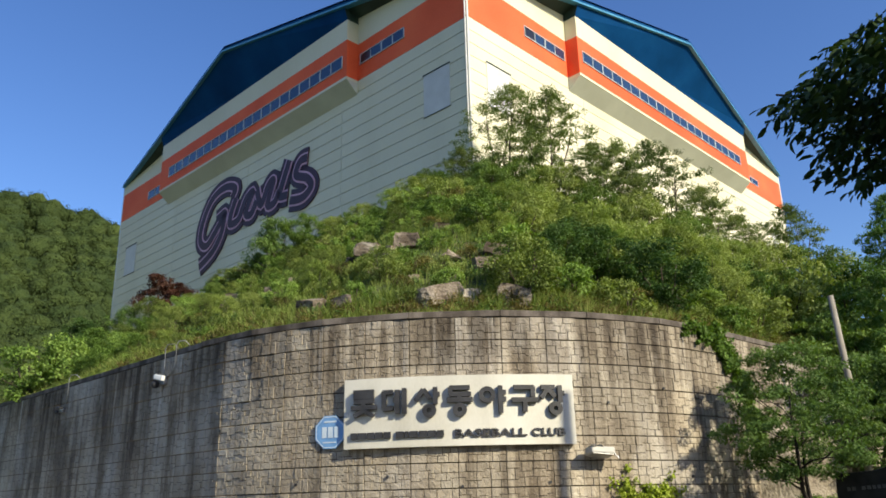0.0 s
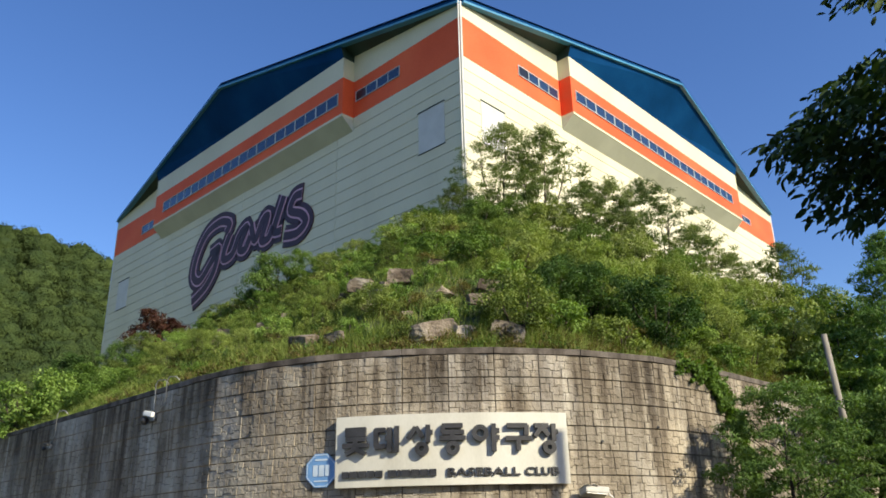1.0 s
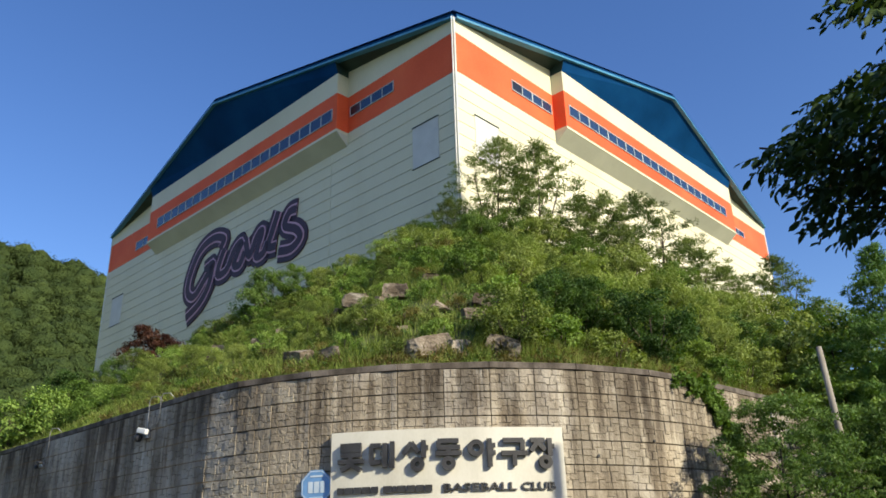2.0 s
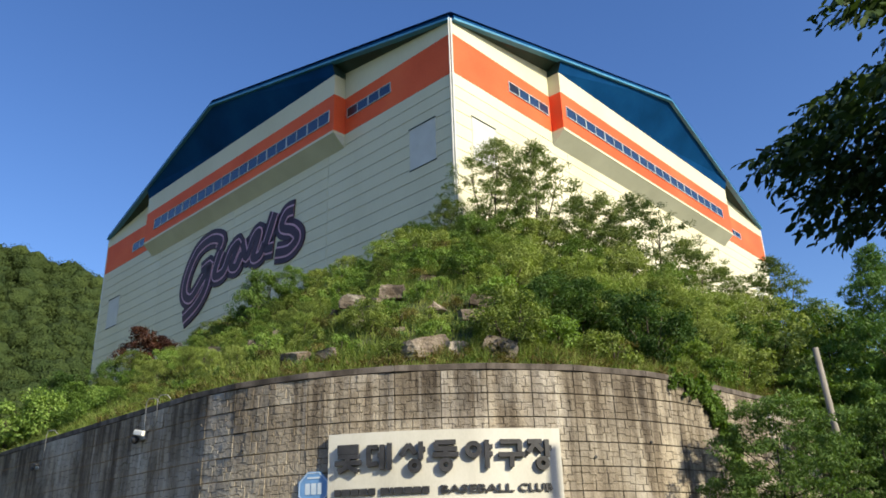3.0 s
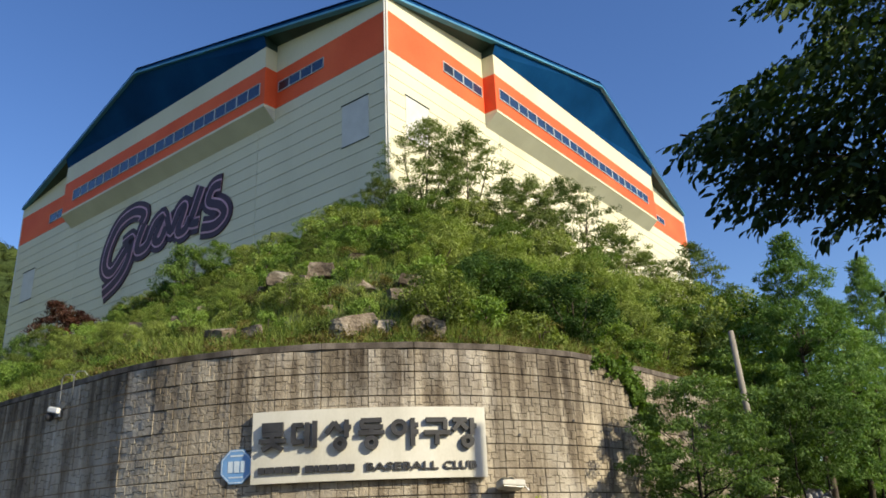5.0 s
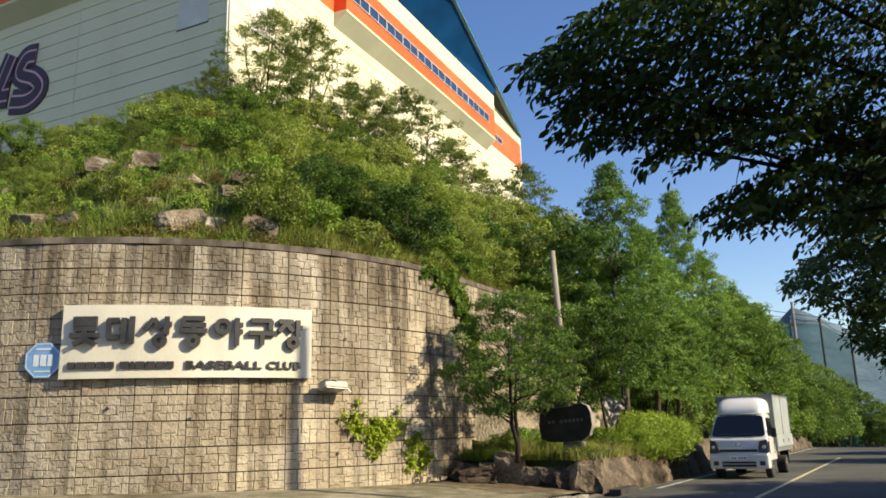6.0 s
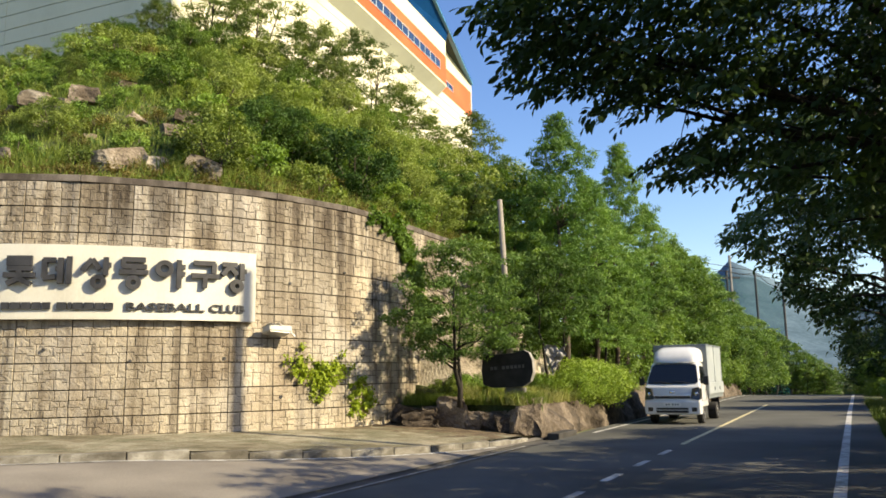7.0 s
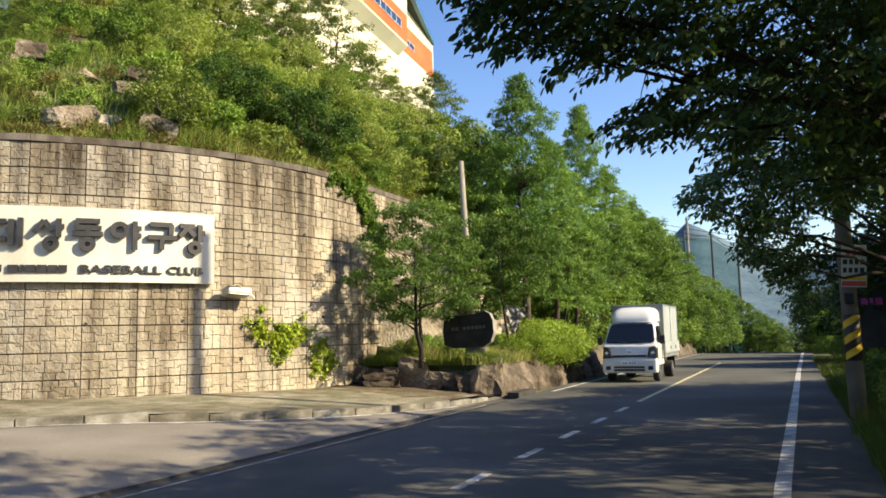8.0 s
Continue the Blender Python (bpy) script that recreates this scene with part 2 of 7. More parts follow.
ORANGE = material("orange_steel_panel", ((0.25, (0.62, 0.086, 0.028)), (0.55, (0.74, 0.115, 0.042)), (0.8, (0.80, 0.15, 0.056))), 0.55, 0, 0.25, 12, 0.35, 0.05, 0.01, obj_var=0.12, coords="World", specular=0.15)
NAVY = material("blue_roof_steel", ((0.25, (0.001, 0.03, 0.10)), (0.55, (0.002, 0.043, 0.142)), (0.8, (0.004, 0.06, 0.18))), 0.7, 0, 0.4, 14, 0.3, 0.05, 0.01, coords="World", specular=0.03)
GREEN_TRIM = material("dark_green_trim", ((0.3, (0.012, 0.03, 0.028)), (0.7, (0.03, 0.06, 0.055))), 0.5, 0, 0.6, 14, 0.3, 0, coords="World")
BLUE_TRIM = material("bright_blue_trim", ((0.3, (0.03, 0.17, 0.33)), (0.7, (0.06, 0.25, 0.42))), 0.4, 0, 0.6, 14, 0.3, 0, coords="World")
WINDOW_GLASS = glass_material("window_glass", (0.016, 0.036, 0.085), 0.12)
WHITE_METAL = material("white_painted_metal", ((0.3, (0.66, 0.66, 0.64)), (0.7, (0.78, 0.78, 0.76))), 0.4, 0, 2, 30, 0.3, 0.02, 0.003)
GREY_METAL = material("grey_metal", ((0.3, (0.20, 0.20, 0.20)), (0.7, (0.34, 0.34, 0.34))), 0.45, 0.6, 2, 30, 0.3, 0.05, 0.003)
BARK = material("bark", ((0.3, (0.035, 0.026, 0.02)), (0.6, (0.085, 0.065, 0.05)), (0.85, (0.15, 0.125, 0.10))), 0.95, 0, 4, 30, 0.5, 0.8, 0.03, stretch=(1, 1, 0.3))
ROCK = material("granite_rock", ((0.28, (0.06, 0.048, 0.038)), (0.45, (0.15, 0.12, 0.092)), (0.6, (0.25, 0.21, 0.165)), (0.82, (0.40, 0.36, 0.30))), 0.9, 0, 1.3, 22, 0.5, 0.8, 0.06, obj_var=0.3, coords="World")
add_stains(ROCK, 0.7, (0.42, 0.36, 0.29), (1.6, 1.6, 1.6), 0.46, 0.6, seed=33.0)
LEAF_MID = leaf_material("leaf_mid_green", (0.054, 0.10, 0.022), (0.10, 0.168, 0.037), (0.17, 0.252, 0.06), 0.26)
LEAF_BUSH = leaf_material("leaf_bush_green", (0.066, 0.118, 0.026), (0.128, 0.202, 0.045), (0.215, 0.30, 0.074), 0.33)
LEAF_DEEP = leaf_material("leaf_deep_green", (0.04, 0.082, 0.021), (0.078, 0.14, 0.036), (0.14, 0.212, 0.058))
LEAF_LIGHT = leaf_material("leaf_light_green", (0.088, 0.152, 0.03), (0.15, 0.24, 0.052), (0.235, 0.335, 0.085))
LEAF_GREY = leaf_material("leaf_grey_green", (0.056, 0.086, 0.022), (0.098, 0.138, 0.036), (0.16, 0.20, 0.06))
LEAF_YELLOW = leaf_material("leaf_yellow_green", (0.15, 0.21, 0.02), (0.24, 0.31, 0.04), (0.32, 0.38, 0.06))
LEAF_HEDGE = leaf_material("leaf_hedge_green", (0.105, 0.17, 0.026), (0.18, 0.265, 0.045), (0.27, 0.355, 0.075))
# shade is put into these leaf greens; LEAF_SHADE is the darker copy
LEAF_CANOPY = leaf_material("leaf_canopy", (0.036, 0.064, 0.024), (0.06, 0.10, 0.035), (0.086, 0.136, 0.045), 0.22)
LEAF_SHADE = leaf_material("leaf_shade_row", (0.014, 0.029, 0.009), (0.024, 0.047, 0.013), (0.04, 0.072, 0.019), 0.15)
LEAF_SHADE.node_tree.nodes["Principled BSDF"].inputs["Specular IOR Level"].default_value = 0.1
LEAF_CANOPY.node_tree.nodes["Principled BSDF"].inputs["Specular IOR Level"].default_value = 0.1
DARK_BARK = material("dark_bark", ((0.3, (0.012, 0.01, 0.008)), (0.6, (0.03, 0.025, 0.02)), (0.85, (0.06, 0.05, 0.04))), 0.95, 0, 4, 30, 0.5, 0.8, 0.03, stretch=(1, 1, 0.3))
BED_ROCK = material("brown_bed_rock", ((0.28, (0.036, 0.028, 0.022)), (0.45, (0.082, 0.063, 0.048)), (0.65, (0.15, 0.12, 0.093)), (0.85, (0.25, 0.212, 0.175))), 0.92, 0, 1.6, 26, 0.6, 0.9, 0.05, obj_var=0.3, coords="World")
LEAF_RED = leaf_material("leaf_red", (0.03, 0.013, 0.012), (0.055, 0.022, 0.018), (0.09, 0.04, 0.028))
LEAF_OLIVE = leaf_material("leaf_olive_green", (0.095, 0.132, 0.034), (0.165, 0.215, 0.054), (0.255, 0.305, 0.092))
LEAF_FEATHERY = leaf_material("leaf_feathery_light", (0.11, 0.165, 0.036), (0.185, 0.248, 0.056), (0.275, 0.33, 0.09))
LEAF_FRESH = leaf_material("leaf_fresh_green", (0.075, 0.145, 0.038), (0.132, 0.228, 0.062), (0.212, 0.325, 0.10), 0.28)
LEAF_RUSSET = leaf_material("leaf_russet_green", (0.075, 0.075, 0.022), (0.135, 0.12, 0.035), (0.20, 0.165, 0.055))
GRASS = leaf_material("grass_blades", (0.10, 0.145, 0.03), (0.19, 0.24, 0.06), (0.34, 0.33, 0.14), 0.3)
# darker copy of the grass, the trees' shade put into its colour
GRASS_SHADY = leaf_material("shade_darkened_grass", (0.03, 0.055, 0.01), (0.055, 0.09, 0.016), (0.09, 0.11, 0.03), 0.2)
FAR_TREES = leaf_material("far_wood_leaves", (0.017, 0.032, 0.014), (0.047, 0.072, 0.030), (0.105, 0.13, 0.054), 0.2, 0.6, 0.07, 0.2)

# ---- plan ----
ROAD_AZ = radians(47.5)
RX, RY = math.sin(ROAD_AZ), math.cos(ROAD_AZ)


def dip(s):
    return -0.0011 * max(0.0, s - 54.0) ** 2 if s < 130 else -6.4 - 0.02 * (s - 130)


def rd(s, o, z=0.0):
    """A place on the road: s metres along it, o metres to its left, z above it."""
    return Vector((s * RX - o * RY, s * RY + o * RX, z + dip(s)))


WALL_C, WALL_R = Vector((-0.3, 28.5)), 10.0
NL, NR = Vector((-0.68, -0.733)).normalized(), Vector((0.69, -0.724)).normalized()
ANG_L, ANG_R = math.atan2(NL.y, NL.x), math.atan2(NR.y, NR.x)
if ANG_L > 0:
    ANG_L -= 2 * math.pi
ARC = (ANG_R - ANG_L) * WALL_R


def wall_at(a, off=0.0):
    """Place and outward normal on the wall's foot, a metres along it from the start of the bend, off metres outside it."""
    if a < 0:
        n = NL
        p = WALL_C + n * (WALL_R + off) + Vector((-n.y, n.x)) * a
    elif a > ARC:
        n = NR
        p = WALL_C + n * (WALL_R + off) + Vector((-n.y, n.x)) * (a - ARC)
    else:
        g = ANG_L + a / WALL_R
        n = Vector((math.cos(g), math.sin(g)))
        p = WALL_C + n * (WALL_R + off)
    return p, n


def wall_depth(x, y):
    """How far a place lies behind the wall's face (negative: in front)."""
    p = Vector((x, y)) - WALL_C
    g = math.atan2(p.y, p.x)
    if g > math.pi / 2:
        g -= 2 * math.pi
    if ANG_L <= g <= ANG_R:
        return WALL_R - p.length
    return WALL_R - max(p.dot(NL), p.dot(NR))


WALL_TOP = 6.1


def hill_z(x, y):
    d = wall_depth(x, y) - 0.5
    bump = 0.35 * noise.noise((x * 0.35, y * 0.35, 3.1)) + 0.15 * noise.noise((x * 1.1, y * 1.1, 7.7))
    k = min(1.0, max(0.0, d / 1.5))
    return WALL_TOP - 0.05 + 0.69 * max(0.0, min(d, 16.0)) + 0.01 * d + bump * k

# ---- ground and road ----
rows = []
for s in [-400, -120, -60, -30, -15, 0, 10, 20, 30, 40, 48, 54, 58, 62, 66, 72, 80, 90, 105, 130, 180, 300, 600, 1200, 2600]:
    rows.append([rd(s, o, -0.06) for o in (-2500, -900, -300, -120, -50, -20, -6, -1.0, 3, 8, 20, 50, 120, 300, 900, 2500)])
tagged(part("ground", grid_mesh("ground", rows), GROUND), "grassy earth reaching to the horizon", "ground", kind="structure")
S_LIST = [-60, -30, -12, 0, 6, 12, 18, 24, 30, 36, 42, 48, 54, 57, 60, 64, 68, 74, 82, 92, 105, 120]
road = tagged(part("road", grid_mesh("road", [[rd(s, o, 0.0) for o in ((6.54 if s < 19 else 6.85), 6.4, 3.4, 0.1, -0.75 if s < 40 else -0.75 - 0.012 * (s - 40))] for s in S_LIST]), ASPHALT),
              "grey asphalt two-lane road with worn white lines", "road", kind="structure")


def stripe(name, s0, s1, o, w, mat_, label):
    """A painted line; o may be a pair, its offset at s0 and at s1."""
    ss = [s0] + [s for s in S_LIST if s0 < s < s1] + [s1]
    o0, o1 = o if isinstance(o, tuple) else (o, o)
    rows_ = []
    for s in ss:
        m_ = o0 + (o1 - o0) * (s - s0) / (s1 - s0)
        rows_.append([rd(s, m_ + w / 2, 0.005), rd(s, m_ - w / 2, 0.005)])
    return tagged(part(name, grid_mesh(name, rows_), mat_), label, "road marking", kind="structure")


for s0, s1, o0, o1 in ((-20, 9, 0.25, 0.25), (9, 34, 0.25, -0.02), (34, 60, -0.02, -0.40), (60, 110, -0.40, -1.0)):
    stripe("edge_line", s0, s1, (o0, o1), 0.16, PAINT, "worn white edge line painted on asphalt")
stripe("edge_line", -20, 17.5, (6.42, 6.72), 0.06, PAINT_WORN, "thin white edge line beside the gutter")
stripe("edge_line", 22, 110, 6.4, 0.12, PAINT, "thin white edge line below the rock bank")
for k in range(8):
    stripe("lane_dash", 1.45 + k * 2.14, 2.45 + k * 2.14, 3.41 + 0.006 * k, 0.13, PAINT, "short white centre dash on asphalt")
stripe("centre_line", 18.9, 42, (3.46, 3.52), 0.12, PAINT_Y, "faded yellow centre line on asphalt")

# gutter of dark channel covers between two pale edging strips
tagged(part("gutter", grid_mesh("gutter", [[rd(s, o, z) for o, z in ((7.12, 0.0), (7.06, 0.0), (7.03, -0.03), (6.58, -0.03), (6.54, 0.0))] for s in (-40, -10, 0, 5, 10, 14, 17, 19.6)]),
            material("gutter_concrete", ((0.3, (0.035, 0.033, 0.03)), (0.7, (0.075, 0.07, 0.062))), 0.9, 0, 1, 40, 0.5, 0.4, 0.01, coords="World")),
       "dark concrete drain channel beside the road", "gutter", kind="structure")
stripe("gutter_edging", -40, 19.6, 7.07, 0.06, KERB, "pale concrete edging of the drain channel")

KERB_R = 13.9


def kerb_at(a, off=0.0):
    return wall_at(a, KERB_R - WALL_R + off)


def apron_z(x, y):
    o = -x * RY + y * RX
    return max(0.0, min(0.33, (o - 7.1) * 0.095)) + max(0.0, o - 10.4) * 0.012


K0, K1, K2 = -16.0, 13.4, 14.9
cols = []
for i in range(41):
    a = K0 + (K2 + 2.6 - K0) * i / 40
    p, n = kerb_at(a)
    s = p.x * RX + p.y * RY
    row = []
    for j in range(9):
        q = Vector((rd(min(s, 20.3) - 6 * (1 - i / 40), 7.1).xy)).lerp(p, j / 8)
        row.append((q.x, q.y, apron_z(q.x, q.y) + 0.002))
    cols.append(row)
tagged(part("entrance_apron", grid_mesh("entrance_apron", cols), APRON), "sunlit grey asphalt entrance apron climbing from the road", "driveway", kind="structure")


def sidewalk_point(a, k):
    p, n = kerb_at(a)
    q, _ = wall_at(a)
    r = p.lerp(q, k)
    return (r.x, r.y, (apron_z(p.x, p.y) + 0.12 - 0.1 * min(1.0, max(0.0, a - K2 + 0.4))) * (1 - k) + (0.5 - 0.022 * max(-7.0, min(q.x, 7.0))) * k + 0.02 * noise.noise((r.x * 1.3, r.y * 1.3, 0)) * (1 if 0 < k < 1 else 0))


sidewalk = tagged(part("pavement", grid_mesh("pavement", [[sidewalk_point(K0 + (K2 + 3 - K0) * i / 60, j / 10) for j in range(11)] for i in range(61)]), PAVING),
                  "mossy worn concrete sidewalk along the retaining wall", "sidewalk", kind="structure")
SPILL = material("spilled_soil", ((0.3, (0.05, 0.036, 0.023)), (0.55, (0.11, 0.08, 0.05)), (0.8, (0.19, 0.145, 0.09))), 0.95, 0, 2.2, 40, 0.7, 0.8, 0.02, coords="World")
spill = []
for i in range(90):
    a = 10.8 + 6.9 * i / 89
    row = []
    for j in range(46):
        k = 0.012 + 0.988 * j / 45
        x, y, z = sidewalk_point(a, k)
        near_end = max(0.0, min(1.0, (a - 11.0) / 4.2 - 0.12 * (1 - k)))
        row.append((x, y, z - 0.05 + 0.08 * near_end + 0.035 * noise.noise((x * 1.6, y * 1.6, 4.0)) + 0.02 * noise.noise((x * 6, y * 6, 1.0))))
    spill.append(row)
tagged(part("soil_spill", grid_mesh("soil_spill", spill), SPILL), "brown soil and litter washed over the sidewalk's end", "soil", kind="structure")
kerb_line = tagged(new("kerb"), "row of grey granite kerb stones at the sidewalk", "kerb", kind="structure")
kerb_mesh = mesh_bm("kerb_stone", boxed((-0.492, -0.16, -0.22), (0.492, 0.0, 0.125), 0.015))
kerb_mesh.materials.append(KERB)
kerb_count = int((K2 - K0) / 0.715)
for i in range(kerb_count):
    a = K0 + 0.36 + i * 0.715
    p, n = kerb_at(a, 0.0)
    if a < 0:
        p, n = kerb_at(a * 1.39, 0.0)
    part("kerb_stone", kerb_mesh, None, kerb_line, m=Matrix(((-n.y, -n.x, 0, p.x), (n.x, -n.y, 0, p.y), (0, 0, 1, apron_z(p.x, p.y) - 0.03 * max(0, i - kerb_count + 3)), (0, 0, 0, 1))))
rowsl = []
for i in range(50):
    a = K0 + (K1 - K0) * i / 49
    r = []
    for off in (0.24, 0.33):
        p, n = kerb_at(a, off)
        r.append((p.x, p.y, apron_z(p.x, p.y) + 0.012))
    rowsl.append(r)
tagged(part("edge_line", grid_mesh("edge_line", rowsl), PAINT), "thin white line painted along the kerb", "road marking", kind="structure")

# ---- retaining wall of relief panels ----
PW, PH, P0, A0, NROW = 1.09, 0.56, 0.33, 7.52, 10
A_MIN, A_MAX = A0 - 27 * PW, A0 + 20 * PW
wall_core = []
for z in (-0.3, P0 + NROW * PH):
    wall_core.append([(*(wall_at(A_MIN + (A_MAX - A_MIN) * i / 120, -0.035)[0]), z) for i in range(121)])
back = [[(*(wall_at(A_MIN + (A_MAX - A_MIN) * i / 120, -0.5)[0]), z) for i in range(121)] for z in (P0 + NROW * PH, -0.3)]
wall = tagged(part("wall_retaining", grid_mesh("wall_retaining", wall_core + back), JOINT), "curved retaining wall of beige relief concrete panels", "retaining wall", kind="structure")


def panel_mesh(seed):
    """A panel cast as courses of stepped, staggered blocks with recessed joints."""
    rng = random.Random(seed)
    bm = bmesh.new()
    edge, edge_y, g = 0.008, 0.0115, 0.0058
    ncourse = rng.choice((3, 3, 2, 3))
    # the joints between courses, each with steps up or down at some places
    levels = [[(-PW / 2, edge_y - g)]]
    for i in range(1, ncourse):
        y = PH * i / ncourse
        x, run, side = -PW / 2, [], rng.choice((-1, 1))
        while x < PW / 2 - 0.1:
            run.append((x, y + side * rng.uniform(0.018, 0.04)))
            x += rng.uniform(0.16, 0.36)
            side = -side if rng.random() < 0.8 else side
        levels.append(run)
    levels.append([(-PW / 2, PH - edge_y + g)])

    def along(run, xa, xb):
        """Corners of a joint between xa and xb."""
        ys = [y for x, y in run if x <= xa]
        pts = [(xa, ys[-1] if ys else run[0][1])]
        for x, y in run:
            if xa + 0.03 < x < xb - 0.03:
                pts += [(x - 0.002, pts[-1][1]), (x + 0.002, y)]
        return pts + [(xb, pts[-1][1])]

    for lo, hi in zip(levels, levels[1:]):
        x, cuts = -PW / 2 + rng.uniform(0.16, 0.42), [-PW / 2 + edge - g]
        while x < PW / 2 - 0.13:
            for px, py in lo + hi:
                if abs(px - x) < 0.035:
                    x = px + 0.036
            cuts.append(x)
            x += rng.uniform(0.18, 0.36)
        cuts.append(PW / 2 - edge + g)
        for x0, x1 in zip(cuts, cuts[1:]):
            d = rng.uniform(0.022, 0.044)
            bottom, top = along(lo, x0, x1), along(hi, x0, x1)
            ring = []
            for inset, depth in ((g, 0.0), (g, d - 0.007), (g + 0.008, d)):
                pts = [(min(max(px, x0 + inset), x1 - inset), py + inset) for px, py in bottom] + [(min(max(px, x0 + inset), x1 - inset), py - inset) for px, py in reversed(top)]
                ring.append([bm.verts.new((px, depth - 0.03, py)) for px, py in pts])
            n = len(ring[0])
            for r0, r1 in zip(ring, ring[1:]):
                for k in range(n):
                    bm.faces.new((r0[k], r1[k], r1[(k + 1) % n], r0[(k + 1) % n]))
            bm.faces.new(ring[-1])
    old = set(bm.faces)
    box(bm, (-PW / 2 + edge, -0.034, edge_y), (PW / 2 - edge, -0.013, PH - edge_y))
    for face_ in bm.faces:
        if face_ not in old:
            face_.material_index = 1
    bmesh.ops.recalc_face_normals(bm, faces=bm.faces)
    me = mesh_bm("wall_panel", bm)
    me.materials.append(PANEL)
    me.materials.append(GROOVE)
    return me


def wall_matrix(a, off, z):
    p, n = wall_at(a, off)
    return Matrix(((-n.y, n.x, 0, p.x), (n.x, n.y, 0, p.y), (0, 0, 1, z), (0, 0, 0, 1)))


PANELS = [panel_mesh(k) for k in range(1, 13)]
prng = random.Random(5)
wall_slots = []
c = -27
while A0 + c * PW < A_MAX - PW:
    for r in range(NROW):
        wall_slots.append((c, r, prng.randrange(len(PANELS)), prng.uniform(-0.004, 0.004)))
    c += 1
rest = bmesh.new()
for c, r, v, dz in wall_slots:
    a = A0 + (c + 0.5) * PW
    m = wall_matrix(a, 0.002 + dz, P0 + r * PH)
    if -12 <= c < 16:
        part("wall_panel", PANELS[v], None, wall, m=m)
    else:
        n0 = len(rest.verts)
        rest.from_mesh(PANELS[v])
        rest.verts.ensure_lookup_table()
        for vert in rest.verts[n0:]:
            vert.co = m @ vert.co
far_panels = mesh_bm("far_wall_panels", rest)
for mt in (PANEL, GROOVE):
    far_panels.materials.append(mt)
tagged(part("far_wall_panels", far_panels, None, wall, "weathered relief panels of the wall's far ends"), kind="stuff")
# coping stones
coping = tagged(new("wall_coping"), "stained concrete coping course along the wall's top", "coping", kind="structure")
cop_mesh = mesh_bm("coping_stone", boxed((-PW + 0.002, -0.5, 0.0), (PW - 0.002, 0.014, 0.15), 0.012))
cop_mesh.materials.append(COPING)
for k in range(23):
    a = A_MIN + PW + k * 2 * PW
    part("coping_stone", cop_mesh, None, coping, m=wall_matrix(a, 0.0, P0 + NROW * PH + 0.004))

# ---- hill behind the wall ----
rows = []
for i in range(110):
    a = A_MIN + (A_MAX + 34 - A_MIN) * i / 109
    row = []
    for d in (0.45, 0.8, 1.4, 2.2, 3.2, 4.4, 5.6, 7, 8.4, 10, 11.6, 13.2, 15, 17, 20, 26):
        p, n = wall_at(a, 0)
        if 0 <= a <= ARC:
            g = min(d, 9.7)
        else:
            g = d
        q = p - n * g
        row.append((q.x, q.y, hill_z(q.x, q.y)))
    rows.append(row)
hill = tagged(part("hillside", grid_mesh("hillside", rows), HILL_SOIL, smooth=True), "steep planted earth slope above the retaining wall", "hillside", kind="structure")

# ---- the hall on the hill ----
HALL_C = Vector((0.69, 35.94, 0.0))
HL, HR = radians(136.4), radians(48.0)
UL, UR = Vector((math.cos(HL), math.sin(HL), 0)), Vector((math.cos(HR), math.sin(HR), 0))
SIDE, BASE_Z, B0, B1, EAVE = 42.4, 13.0, 26.22, 28.74, 29.5
hall = empty("indoor_stadium", "large cream and orange steel hall with blue roof on the hill", "building", Matrix.Translation((HALL_C.x, HALL_C.y, 0)))
FACES = {}
for key, u, sg in (("left", UL, 1), ("right", -UR, -1)):
    y = Vector((-u.y, u.x, 0))
    FACES[key] = (Matrix(((u.x, y.x, 0, 0), (u.y, y.y, 0, 0), (0, 0, 1, 0), (0, 0, 0, 1))), sg)


def eave_z(s):
    return EAVE + 0.115 * min(s, SIDE - s)


JOINT_STEEL = material("panel_joint_steel", ((0.3, (0.30, 0.305, 0.25)), (0.7, (0.38, 0.38, 0.31))), 0.6, 0, 1, 12, 0.3, 0, coords="World")
core = bmesh.new()
far = UL * SIDE + UR * SIDE
quad = [Vector((0, 0, 0)), UR * SIDE, far, UL * SIDE]
inner = [q + (far / 2 - q) * 0.002 for q in quad]
prism(core, [(q.x, q.y) for q in inner], BASE_Z, EAVE - 0.1)
part("core_wall", core, JOINT_STEEL, hall)

BUMP, BS0, BS1, BTOP = 0.9, 9.1, SIDE - 9.1, 30.15
PEAK = (SIDE / 2, 2.6, 32.8)


def verge(s):
    """Overhang and height of the roof's edge at s along a face."""
    k = min(s, SIDE - s) / (SIDE / 2)
    return 0.12 + (PEAK[1] - 0.12) * k, 29.68 + (PEAK[2] - 29.68) * k


def strip_mesh(length, height, depth, mat_, name):
    me = mesh_bm(name, boxed((0.012, 0, 0.016), (length - 0.012, depth, height - 0.016), 0.01))
    me.materials.append(mat_)
    return me


def face_obj(name, data, mat_, key, parent=hall, label="", s=0.0, z=0.0, off=0.0, length=0.0, smooth=False):
    """Puts a mesh made with x along the face from s, y outward, z up, on a face of the hall."""
    m, sg = FACES[key]
    x = s if sg > 0 else -(s + length)
    return part(name, data, mat_, parent, label, m @ Matrix.Translation((x, off, z)), smooth)


SEG, STRIP = SIDE / 4, 0.7695
cream_strip = strip_mesh(SEG, STRIP, 0.04, CREAM, "cream_panel")
for key in FACES:
    for i in range(4):
        for j in range(16):
            face_obj("cream_panel", cream_strip, None, key, s=i * SEG, z=B0 - (j + 1) * STRIP, length=SEG)


